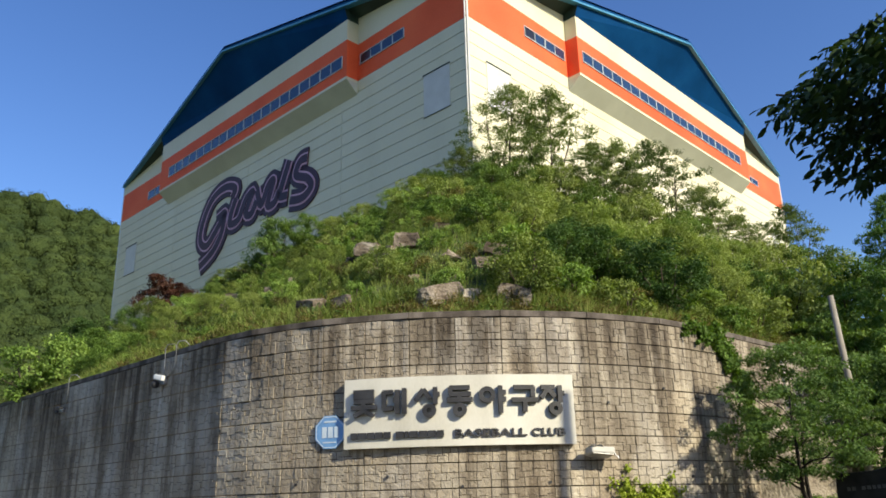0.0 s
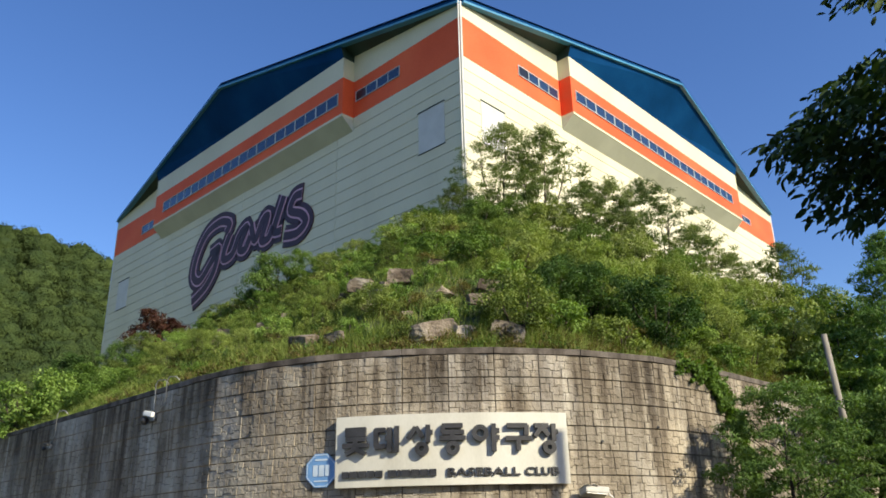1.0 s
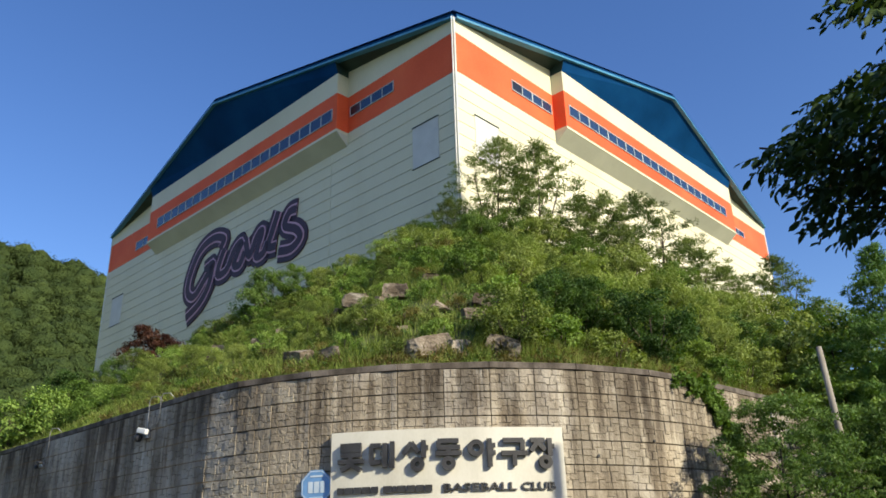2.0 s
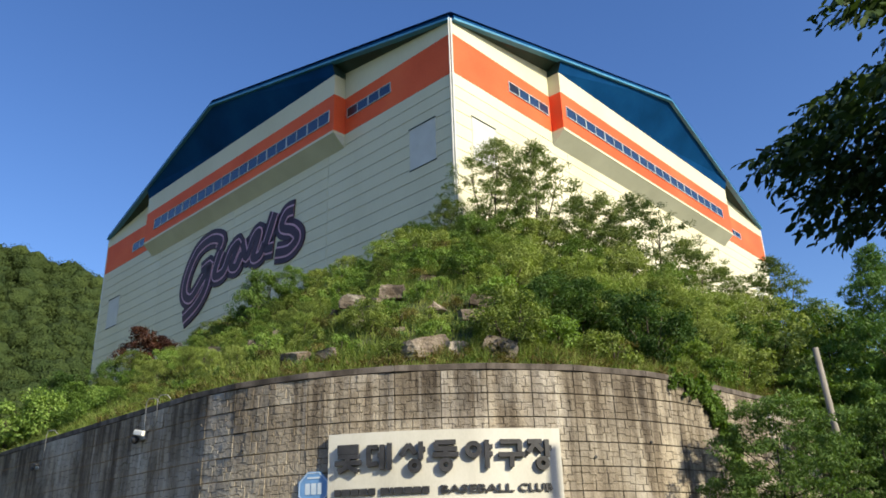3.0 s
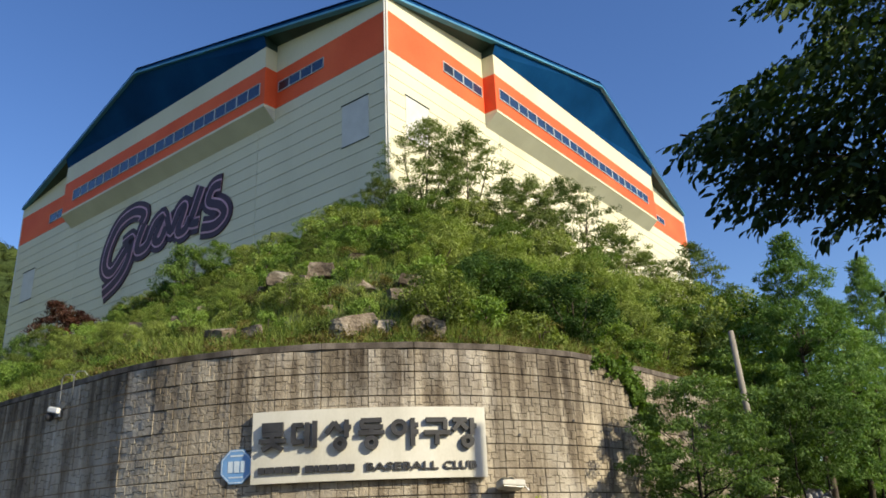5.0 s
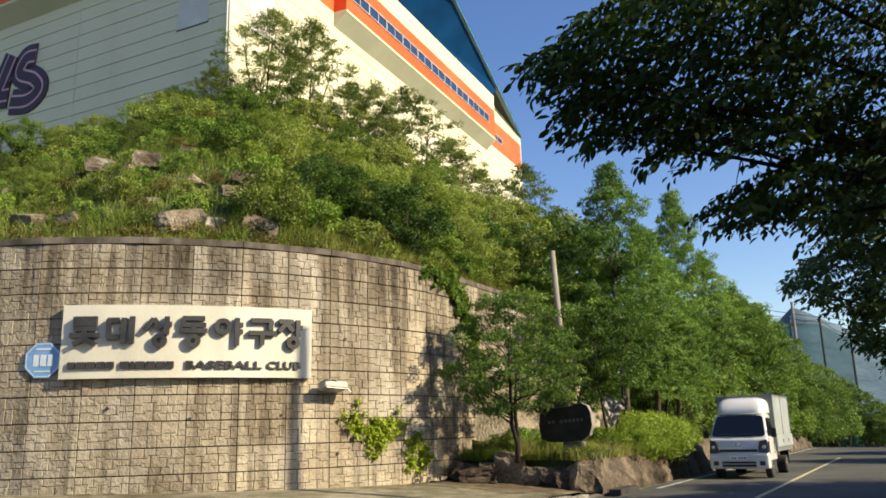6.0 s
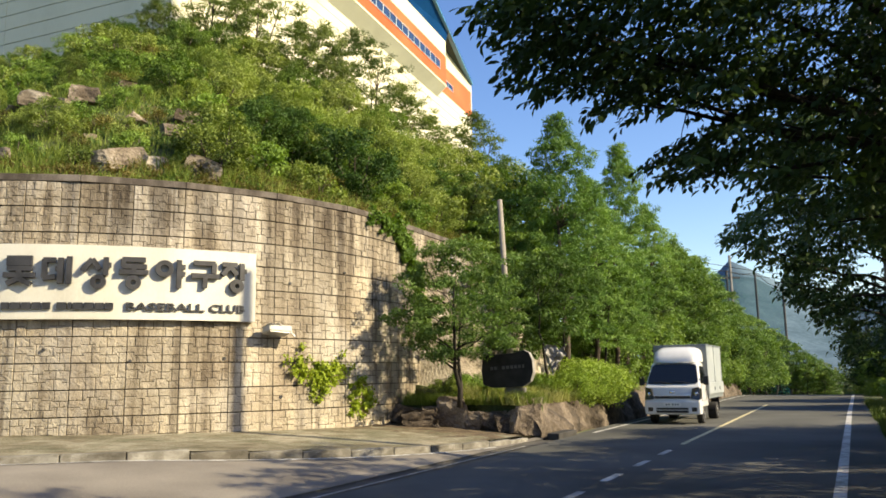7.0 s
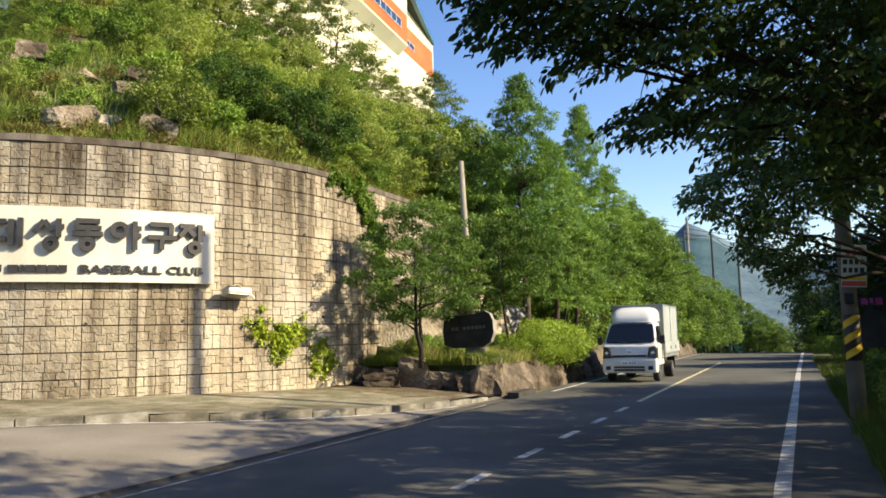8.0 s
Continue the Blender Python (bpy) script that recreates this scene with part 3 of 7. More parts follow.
def face_poly(pts, key, thick=0.04):
    """A flat piece of the face from (s, z) corners, thick metres proud."""
    m, sg = FACES[key]
    bm = bmesh.new()
    lo = [bm.verts.new((sg * s, 0, z)) for s, z in pts]
    hi = [bm.verts.new((sg * s, thick, z)) for s, z in pts]
    n = len(pts)
    bm.faces.new(lo)
    bm.faces.new(hi)
    for k in range(n):
        bm.faces.new((lo[k], lo[(k + 1) % n], hi[(k + 1) % n], hi[k]))
    bmesh.ops.recalc_face_normals(bm, faces=bm.faces)
    return bm


def face_sheet(name, pts3, key, mat_, label=""):
    """Quads from (s, outward, z) corners."""
    m, sg = FACES[key]
    bm = bmesh.new()
    for q in pts3:
        bm.faces.new([bm.verts.new((sg * s, y, z)) for s, y, z in q])
    bmesh.ops.remove_doubles(bm, verts=bm.verts, dist=0.001)
    bmesh.ops.recalc_face_normals(bm, faces=bm.faces)
    return part(name, bm, mat_, hall, label, m)


def window_strip(key, s0, s1, z0, z1, panes, off, dark=()):
    """A ribbon of panes in a thin pale frame, proud of the face."""
    m, sg = FACES[key]
    L, Hh = s1 - s0, z1 - z0
    fr = bmesh.new()
    for za, zb in ((0, 0.05), (Hh - 0.05, Hh)):
        box(fr, (0, 0, za), (L, 0.06, zb))
    for k in range(panes + 1):
        x = L * k / panes
        w = 0.05 if k % 2 else 0.09
        box(fr, (max(0, x - w / 2), 0.001, 0.05), (min(L, x + w / 2), 0.055, Hh - 0.05))
    w_ob = face_obj("window", fr, NAVY_FRAME, key, label="narrow window ribbon", s=s0, z=z0, off=off, length=L)
    for k in range(panes):
        pm = mesh_bm("pane", boxed((L * k / panes + 0.03, 0.0, 0.04), (L * (k + 1) / panes - 0.03, 0.03, Hh - 0.04)))
        part("pane", pm, WINDOW_DARK if k in dark else WINDOW_GLASS, w_ob)


NAVY_FRAME = material("window_frame_grey", ((0.3, (0.34, 0.38, 0.40)), (0.7, (0.50, 0.53, 0.53))), 0.5, 0, 2, 30, 0.3, 0)
SHUTTER = material("pale_shutter", ((0.3, (0.48, 0.48, 0.45)), (0.7, (0.58, 0.58, 0.55))), 0.45, 0, 1, 20, 0.3, 0.02, 0.004)
WINDOW_DARK = glass_material("dark_opening_glass", (0.008, 0.008, 0.01), 0.3)
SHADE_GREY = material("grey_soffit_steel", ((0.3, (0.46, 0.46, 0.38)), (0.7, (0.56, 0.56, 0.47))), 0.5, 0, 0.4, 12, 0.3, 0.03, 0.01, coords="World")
for key in FACES:
    m, sg = FACES[key]
    # orange band and upper cream wall on the plain stretches beside the projecting box
    for s0, s1 in ((0.0, BS0), (BS1, SIDE)):
        part("orange_band", face_poly([(s0, B0), (s1, B0), (s1, B1), (s0, B1)], key), ORANGE, hall, "orange painted steel band", m)
        part("upper_wall", face_poly([(s0, B1 + 0.004), (s1, B1 + 0.004), (s1, eave_z(s1) + 0.5), (s0, eave_z(s0))] if s0 == 0 else
                                     [(s0, B1 + 0.004), (s1, B1 + 0.004), (s1, eave_z(s1)), (s0, eave_z(s0) + 0.5)], key), CREAM, hall, "", m)
    # projecting window box: front bands, cheeks and sloped underside
    fr = face_poly([(BS0, B0), (BS1, B0), (BS1, B1), (BS0, B1)], key, BUMP)
    part("box_band", fr, ORANGE, hall, "orange band of the projecting window box", m)
    up = face_poly([(BS0, B1 + 0.004), (BS1, B1 + 0.004), (BS1, BTOP), (BS0, BTOP)], key, BUMP)
    part("box_upper_wall", up, CREAM, hall, "", m)
    lip = face_poly([(BS0, B0 - 0.17), (BS1, B0 - 0.17), (BS1, B0 - 0.004), (BS0, B0 - 0.004)], key, BUMP + 0.02)
    part("box_sill", lip, CREAM, hall, "", m)
    zb, zw = B0 - 0.175, 25.25
    bmw = bmesh.new()
    ends = []
    for s in (BS0, BS1):
        ends.append([bmw.verts.new((sg * s, y, z)) for y, z in ((0.0, zb), (BUMP, zb), (0.0, zw))])
    bmw.faces.new(ends[0])
    bmw.faces.new(ends[1][::-1])
    for i in range(3):
        bmw.faces.new((ends[0][i], ends[1][i], ends[1][(i + 1) % 3], ends[0][(i + 1) % 3]))
    bmesh.ops.recalc_face_normals(bmw, faces=bmw.faces)
    part("box_underside", bmw, SHADE_GREY, hall, "sloped pale underside of the projecting box", m)
    # blue gable leaning out to the roof's edge, and dark soffits beside it
    v0, vm, v1 = verge(BS0), verge(SIDE / 2), verge(BS1)
    face_sheet("blue_gable", [[(BS0, BUMP, BTOP), (SIDE / 2, BUMP, BTOP), (SIDE / 2, vm[0], vm[1]), (BS0, v0[0], v0[1])],
                              [(SIDE / 2, BUMP, BTOP), (BS1, BUMP, BTOP), (BS1, v1[0], v1[1]), (SIDE / 2, vm[0], vm[1])]], key, NAVY, "dark blue steel gable under the roof edge")
    ve = verge(0)
    for s_c, s_b in ((0.0, BS0), (SIDE, BS1)):
        face_sheet("soffit", [[(s_c, 0.0, eave_z(0) + 0.02), (s_b, 0.0, eave_z(BS0) + 0.05), (s_b, v0[0], v0[1]), (s_c, ve[0], ve[1])]], key, GREEN_TRIM, "dark green soffit")
        face_sheet("gable_cheek", [[(s_b, 0.0, BTOP), (s_b, BUMP, BTOP), (s_b, v0[0], v0[1]), (s_b, 0.0, v0[1])]], key, GREEN_TRIM)
    # edge trim of the roof, in two runs up to the peak
    for sa_, sb_ in ((0.0, SIDE / 2), (SIDE / 2, SIDE)):
        (ya, za), (yb, zb2) = verge(sa_), verge(sb_)
        for nm, dy, z0_, z1_, mt in (("roof_edge", 0.10, -0.02, 0.15, NAVY), ("roof_edge_lip", 0.14, -0.16, -0.02, BLUE_TRIM)):
            bmv = bmesh.new()
            ring = [[bmv.verts.new((sg * s, y + e, z + h)) for e, h in ((-0.25, z0_), (dy, z0_), (dy, z1_), (-0.25, z1_))] for s, y, z in ((sa_, ya, za), (sb_, yb, zb2))]
            bmv.faces.new(ring[0])
            bmv.faces.new(ring[1][::-1])
            for i in range(4):
                bmv.faces.new((ring[0][i], ring[1][i], ring[1][(i + 1) % 4], ring[0][(i + 1) % 4]))
            bmesh.ops.recalc_face_normals(bmv, faces=bmv.faces)
            part(nm, bmv, mt, hall, "", m)
    window_strip(key, 4.88, 8.85, 27.22, 27.92, 4, 0.045, dark=(3,))
    low = 0.2 if key == "left" else 0.0
    window_strip(key, 9.5, 31.8, 27.1 - low, 27.86 - low / 2, 20, BUMP + 0.004)
    window_strip(key, 34.7, 37.2, 27.0 - low, 27.55, 2, 0.045)
    for s0, s1, z0, z1 in ((1.35, 3.35, 21.5, 24.0), (38.6, 40.6, 20.85, 23.35)):
        shut = empty("shuttered_window", "", "")
        shut.parent = hall
        shut.matrix_basis = m
        for k in ("label", "category"):
            if k in shut:
                del shut[k]
        bmf = bmesh.new()
        box(bmf, (min(sg * s0, sg * s1), 0.042, z0), (max(sg * s0, sg * s1), 0.07, z1), 0.01)
        part("shutter", bmf, SHUTTER, shut, "pale blanked window panel")
        bmf = bmesh.new()
        box(bmf, (min(sg * s0, sg * s1) - 0.04, 0.042, z1 + 0.002), (max(sg * s0, sg * s1) + 0.04, 0.12, z1 + 0.05), 0.01)
        part("drip_cap", bmf, GREEN_TRIM, shut)
        bmf = bmesh.new()
        box(bmf, (min(sg * s0, sg * s1) - 0.04, 0.042, z0 - 0.05), (max(sg * s0, sg * s1) + 0.04, 0.09, z0 - 0.002), 0.01)
        part("sill", bmf, GREEN_TRIM, shut)
# corner trims and downpipe
for nm, pos, r in (("corner_trim", (0, -0.03), 0.06), ("downpipe", (-0.13, -0.12), 0.04)):
    part(nm, tube(bmesh.new(), [(pos[0], pos[1], BASE_Z), (pos[0], pos[1], 29.7)], [r, r], 10), SHUTTER, hall, "pale corner trim" if nm == "corner_trim" else "pale downpipe", smooth=True)
for q in (UR * SIDE, UL * SIDE):
    part("corner_trim", tube(bmesh.new(), [(q.x, q.y, BASE_Z), (q.x, q.y, 29.6)], [0.08, 0.08], 10), SHUTTER, hall, smooth=True)
# roof sheets from the edge up to the middle
bmr = bmesh.new()
apex = bmr.verts.new((far / 2 + Vector((0, 0, 37.0))))
edge = []
for u, v, org in ((UR, -Vector((-UR.y, UR.x, 0)), Vector((0, 0, 0))), (UL, Vector((-UL.y, UL.x, 0)) * -1, UR * SIDE), (UR * -1, Vector((-UR.y, UR.x, 0)), far), (UL * -1, Vector((-UL.y, UL.x, 0)), UL * SIDE)):
    edge.append(bmr.verts.new(org + Vector((0, 0, 30.2))))
    mid = org + u * SIDE / 2
    outw = (mid - far / 2).normalized()
    edge.append(bmr.verts.new(mid + outw * PEAK[1] + Vector((0, 0, PEAK[2] + 0.35))))
for i in range(8):
    bmr.faces.new((edge[i], edge[(i + 1) % 8], apex))
bmesh.ops.recalc_face_normals(bmr, faces=bmr.faces)
part("roof", bmr, NAVY, hall, "blue steel sheet roof")

# ---- plants ----


def leaf_quads(c, d, nrm, length, width):
    """Leaves as bent quads: centres c, pointing d, facing nrm, all (n, 3); length and width (n,)."""
    d = d / np.linalg.norm(d, axis=1, keepdims=True)
    side = np.cross(d, nrm)
    side /= np.linalg.norm(side, axis=1, keepdims=True) + 1e-9
    up = np.cross(side, d)
    l, w = length[:, None], width[:, None]
    v = np.stack([c - d * l * 0.5, c + side * w * 0.5 + up * w * 0.18 - d * l * 0.04, c + d * l * 0.5 - up * l * 0.12, c - side * w * 0.5 + up * w * 0.18 - d * l * 0.04], 1)
    n = len(c)
    return v.reshape(-1, 3), np.arange(4 * n).reshape(n, 4)


def leaf_ovals(c, d, nrm, length, width):
    """Near leaves as bent six-sided ovals."""
    d = d / np.linalg.norm(d, axis=1, keepdims=True)
    side = np.cross(d, nrm)
    side /= np.linalg.norm(side, axis=1, keepdims=True) + 1e-9
    up = np.cross(side, d)
    l, w = length[:, None], width[:, None]
    a, b = up * w * 0.14 - d * l * 0.22, up * w * 0.12 + d * l * 0.2
    v = np.stack([c - d * l * 0.5, c + side * w * 0.44 + a, c + side * w * 0.44 + b, c + d * l * 0.5 - up * l * 0.1, c - side * w * 0.44 + b, c - side * w * 0.44 + a], 1)
    n = len(c)
    return v.reshape(-1, 3), np.arange(6 * n).reshape(n, 6)


def leaf_tris(c, d, nrm, length, width):
    """Small far leaves as pointed triangles."""
    d = d / np.linalg.norm(d, axis=1, keepdims=True)
    side = np.cross(d, nrm)
    side /= np.linalg.norm(side, axis=1, keepdims=True) + 1e-9
    l, w = length[:, None], width[:, None]
    v = np.stack([c - d * l * 0.4 - side * w * 0.5, c - d * l * 0.4 + side * w * 0.5, c + d * l * 0.6], 1)
    n = len(c)
    return v.reshape(-1, 3), np.arange(3 * n).reshape(n, 3)


def leaf_cloud(name, clumps, radii, per, length, width, seed, droop=0.3, flat=0.6, out=0.6, shell=0.55, tris=False, oval=False):
    """Leaves gathered round clump centres: clumps (k, 3), radii (k,)."""
    rng = np.random.default_rng(seed)
    clumps, radii = np.asarray(clumps, float), np.asarray(radii, float)
    idx = np.repeat(np.arange(len(clumps)), per)
    n = len(idx)
    u = rng.normal(size=(n, 3))
    u /= np.linalg.norm(u, axis=1, keepdims=True)
    r = (shell + (1 - shell) * rng.random(n)) * np.where(rng.random(n) < 0.25, rng.random(n), 1.0)
    c = clumps[idx] + u * (r * radii[idx])[:, None] * np.array([1, 1, flat])
    d = u * out + rng.normal(size=(n, 3)) * 0.6
    d[:, 2] -= droop
    nrm = rng.normal(size=(n, 3)) * 0.42 + np.array([0, 0, 0.6]) + u * 0.8
    ll = length * rng.uniform(0.65, 1.25, n)
    return (leaf_tris if tris else leaf_ovals if oval else leaf_quads)(c, d, nrm, ll, ll * width)


def limb(rng, p0, p1, r0, r1, n=5, wob=0.12, sag=0.0):
    """A wandering branch from p0 to p1."""
    p0, p1 = Vector(p0), Vector(p1)
    L = (p1 - p0).length
    pts, rad = [], []
    for i in range(n + 1):
        k = i / n
        q = p0.lerp(p1, k) + Vector((rng.uniform(-1, 1), rng.uniform(-1, 1), rng.uniform(-1, 1))) * wob * L * 0.35 * math.sin(math.pi * k)
        q.z += sag * L * math.sin(math.pi * k)
        pts.append(q)
        rad.append(r0 + (r1 - r0) * k)
    return pts, rad


def plant(name, label, category, height, radius, leaf, width, n_clumps, per, leaf_mat, seed, stems=3, crown_from=0.25, shape="round", clump_r=0.28,
          trunk_r=0.04, droop=0.3, flat=0.7, group="", sides=3, bark=None, lean=0.0, tris=True):
    """A shrub or tree: stems and limbs in one mesh, a crown of leaves in another."""
    rng = random.Random(seed)
    ob = empty(name, label, category, group=group)
    bm = bmesh.new()
    clumps, radii = [], []
    z0 = height * crown_from
    for i in range(n_clumps):
        for _ in range(30):
            k = rng.random()
            z = z0 + (height - z0) * k
            if shape == "round":
                env = math.sqrt(max(0.02, 1 - (2 * k - 0.9) ** 2 / 1.25))
            elif shape == "cone":
                env = (1 - k) ** 0.62 * 0.95 + 0.05
            elif shape == "vase":
                env = 0.35 + 0.65 * min(1.0, k * 1.5) - 0.35 * max(0, k - 0.75) * 4 * 0.6
            elif shape == "column":
                env = min(1.0, (1.02 - k) * 2.6) ** 0.75 * (0.78 + 0.22 * math.sin(k * 31 + 1.3)) + 0.03
            elif shape == "dome":
                env = 0.55 + 0.45 * min(1.0, k * 2.5) if k < 0.5 else max(0.08, 1.0 - ((k - 0.5) * 2) ** 1.7)
            else:
                env = 0.9 - 0.45 * abs(2 * k - 0.7)
            g = rng.uniform(0, 6.2832)
            rr = radius * env * math.sqrt(rng.random()) * rng.uniform(0.75, 1.12)
            p = Vector((math.cos(g) * rr + lean * k * height, math.sin(g) * rr, z))
            if all((p - q).length > clump_r * radius * 0.55 for q in clumps):
                break
        clumps.append(p)
        radii.append(clump_r * radius * rng.uniform(0.7, 1.3) * (0.65 if shape == "cone" and k > 0.7 else 1.0))
    tops = []
    for s in range(stems):
        g = 6.2832 * s / stems + rng.uniform(-0.5, 0.5)
        spread = radius * (0.12 if stems == 1 else 0.4)
        top = Vector((math.cos(g) * spread + lean * height * 0.8, math.sin(g) * spread, height * (0.92 if shape == "cone" else 0.7)))
        foot = Vector((math.cos(g), math.sin(g), 0)) * (trunk_r * 1.5 if stems > 1 else 0.0)
        pts, rad = limb(rng, foot - Vector((0, 0, 0.15)), top, trunk_r * rng.uniform(0.85, 1.1), trunk_r * 0.3, 6, 0.1)
        tube(bm, pts, rad, sides + 2)
        tops.append((pts, rad))
    for p in clumps[:max(7, min(18, n_clumps // 3))]:
        pts, rad = min(tops, key=lambda t: min((q - p).length for q in t[0]))
        i = min(range(1, len(pts) - 1), key=lambda j: abs(pts[j].z - (p.z - 0.45 * math.hypot(p.x - pts[j].x, p.y - pts[j].y))))
        bp, br = limb(rng, pts[i], p, rad[i] * 0.6, 0.004 + trunk_r * 0.08, 4, 0.2)
        tube(bm, bp, br, sides)
    trunk = part("trunk", bm, bark or BARK, ob, smooth=True)
    v, f = leaf_cloud("crown", [tuple(p) for p in clumps], radii, per, leaf, width, seed, droop, flat, tris=tris)
    part("crown", mesh_np("crown", v, f), leaf_mat, ob)
    return ob


def blades(name, spots, seed, h=0.5, mat_=None, n=14, spread=0.12, width=0.012):
    """Grass: tufts of thin bent blades standing at spots (k, 3)."""
    rng = np.random.default_rng(seed)
    spots = np.asarray(spots, float)
    idx = np.repeat(np.arange(len(spots)), n)
    m = len(idx)
    g = rng.uniform(0, 6.2832, m)
    r = spread * np.sqrt(rng.random(m))
    base = spots[idx] + np.stack([np.cos(g) * r, np.sin(g) * r, np.zeros(m) - 0.03], 1)
    hh = h * rng.uniform(0.5, 1.3, m) * np.repeat(rng.uniform(0.7, 1.3, len(spots)), n)
    ln_ = rng.uniform(0.1, 0.75, m) * hh
    g2 = g + rng.normal(size=m) * 0.5
    out = np.stack([np.cos(g2), np.sin(g2), np.zeros(m)], 1)
    side = np.stack([-np.sin(g2 + rng.normal(size=m)), np.cos(g2), np.zeros(m)], 1) * width * rng.uniform(0.6, 1.4, m)[:, None]
    mid = base + out * (ln_ * 0.3)[:, None] + np.array([0, 0, 1]) * (hh * 0.6)[:, None]
    tip = base + out * ln_[:, None] + np.array([0, 0, 1]) * hh[:, None]
    v = np.stack([base - side, base + side, mid + side * 0.8, tip, mid - side * 0.8], 1).reshape(-1, 3)
    i0 = np.arange(m) * 5
    f = np.concatenate([np.stack([i0, i0 + 1, i0 + 2, i0 + 4], 1), np.stack([i0 + 4, i0 + 2, i0 + 3, i0 + 3], 1)])
    faces = f[:m]
    tri = np.stack([i0 + 4, i0 + 2, i0 + 3], 1)
    me = bpy.data.meshes.new(name)
    me.vertices.add(len(v))
    me.vertices.foreach_set("co", v.astype(np.float32).ravel())
    loops = np.concatenate([faces.ravel(), tri.ravel()]).astype(np.int32)
    me.loops.add(len(loops))
    me.loops.foreach_set("vertex_index", loops)
    starts = np.concatenate([np.arange(0, m * 4, 4), m * 4 + np.arange(0, m * 3, 3)]).astype(np.int32)
    me.polygons.add(2 * m)
    me.polygons.foreach_set("loop_start", starts)
    me.update(calc_edges=True)
    return part(name, me, mat_ or GRASS)


def on_hill(a, d):
    """A place on the slope: a metres along the wall, d metres behind its face."""
    p, n = wall_at(a)
    q = p - n * d
    return Vector((q.x, q.y, hill_z(q.x, q.y)))


# shrubs that grow on the slope: one of each kind, then copies
proto = {
    "bush": plant("bush", "rounded broad-leaved green bush on the slope", "bush", 1.7, 1.15, 0.084, 0.55, 46, 153, LEAF_OLIVE, 11, 4, 0.1, "round", 0.27, tris=False),
    "dark_bush": plant("bush", "dense dark green bush on the slope", "bush", 2.0, 1.3, 0.087, 0.55, 52, 168, LEAF_DEEP, 12, 4, 0.08, "round", 0.25, tris=False),
    "fresh_bush": plant("bush", "leafy fresh green bush on the slope", "bush", 1.6, 1.2, 0.087, 0.6, 46, 156, LEAF_BUSH, 19, 4, 0.08, "round", 0.27, tris=False),
    "yellow_bush": plant("bush", "bright yellow-green leafy bush above the wall", "bush", 1.5, 1.3, 0.114, 0.6, 36, 118, LEAF_LIGHT, 20, 5, 0.05, "round", 0.28, tris=False),
    "light_bush": plant("bush", "feathery light green bush on the slope", "bush", 1.5, 1.05, 0.114, 0.2, 60, 144, LEAF_FEATHERY, 13, 5, 0.05, "round", 0.24, droop=-0.35),
    "low_shrub": plant("low_shrub", "low spreading green shrub among rocks", "shrub", 0.75, 0.8, 0.084, 0.55, 26, 80, LEAF_OLIVE, 14, 5, 0.1, "round", 0.3, tris=False),
    "bright_shrub": plant("low_shrub", "low yellow-green shrub among grass", "shrub", 0.85, 0.8, 0.091, 0.55, 26, 80, LEAF_LIGHT, 15, 5, 0.1, "round", 0.3, tris=False),
    "russet_shrub": plant("low_shrub", "low brownish-green shrub among rocks", "shrub", 0.7, 0.75, 0.076, 0.5, 24, 73, LEAF_RUSSET, 22, 5, 0.1, "round", 0.3, tris=False),
    "tall_bush": plant("bush", "tall leafy green bush on the slope", "bush", 3.2, 1.8, 0.087, 0.55, 120, 112, LEAF_BUSH, 23, 5, 0.06, "round", 0.17, 0.035, tris=False),
    "olive_bush": plant("bush", "tall olive-green bush on the slope", "bush", 2.8, 1.6, 0.080, 0.5, 110, 105, LEAF_OLIVE, 24, 5, 0.06, "round", 0.17, 0.03, tris=False),
    "pale_bush": plant("bush", "tall pale green bush of fine shoots", "bush", 2.6, 1.4, 0.106, 0.22, 130, 112, LEAF_FEATHERY, 25, 6, 0.05, "round", 0.16, 0.03, droop=-0.4),
    "young_tree": plant("young_tree", "young tree with fine layered grey-green sprays near the hall", "tree", 4.6, 2.0, 0.122, 0.22, 330, 54, LEAF_GREY, 16, 4, 0.12, "dome", 0.125, 0.045, droop=0.05, flat=0.35, sides=4),
    "slim_tree": plant("young_tree", "slim young tree with fine green foliage on the slope", "tree", 3.6, 1.4, 0.114, 0.22, 230, 54, LEAF_GREY, 17, 4, 0.08, "dome", 0.14, 0.035, droop=0.05, flat=0.45),
    "red_bush": plant("bush", "dark red-leaved bush beside the hall", "bush", 1.7, 1.1, 0.114, 0.55, 34, 96, LEAF_RED, 18, 4, 0.08, "round", 0.28, tris=False),
}
used = set()


def put(kind, p, scale=1.0, turn=None, rng=random):
    ob = proto[kind]
    g = rng.uniform(0, 360) if turn is None else turn
    m = Matrix.Translation(p) @ pose(0, 0, 0, rng.uniform(-5, 5), rng.uniform(-5, 5), g)
    ob2 = copy_thing(ob, m) if kind in used else ob
    if kind not in used:
        ob2.matrix_basis = m
        used.add(kind)
    sc = scale * rng.uniform(0.92, 1.08)
    ob2.scale = (sc, sc, scale * rng.uniform(0.9, 1.1))
    return ob2


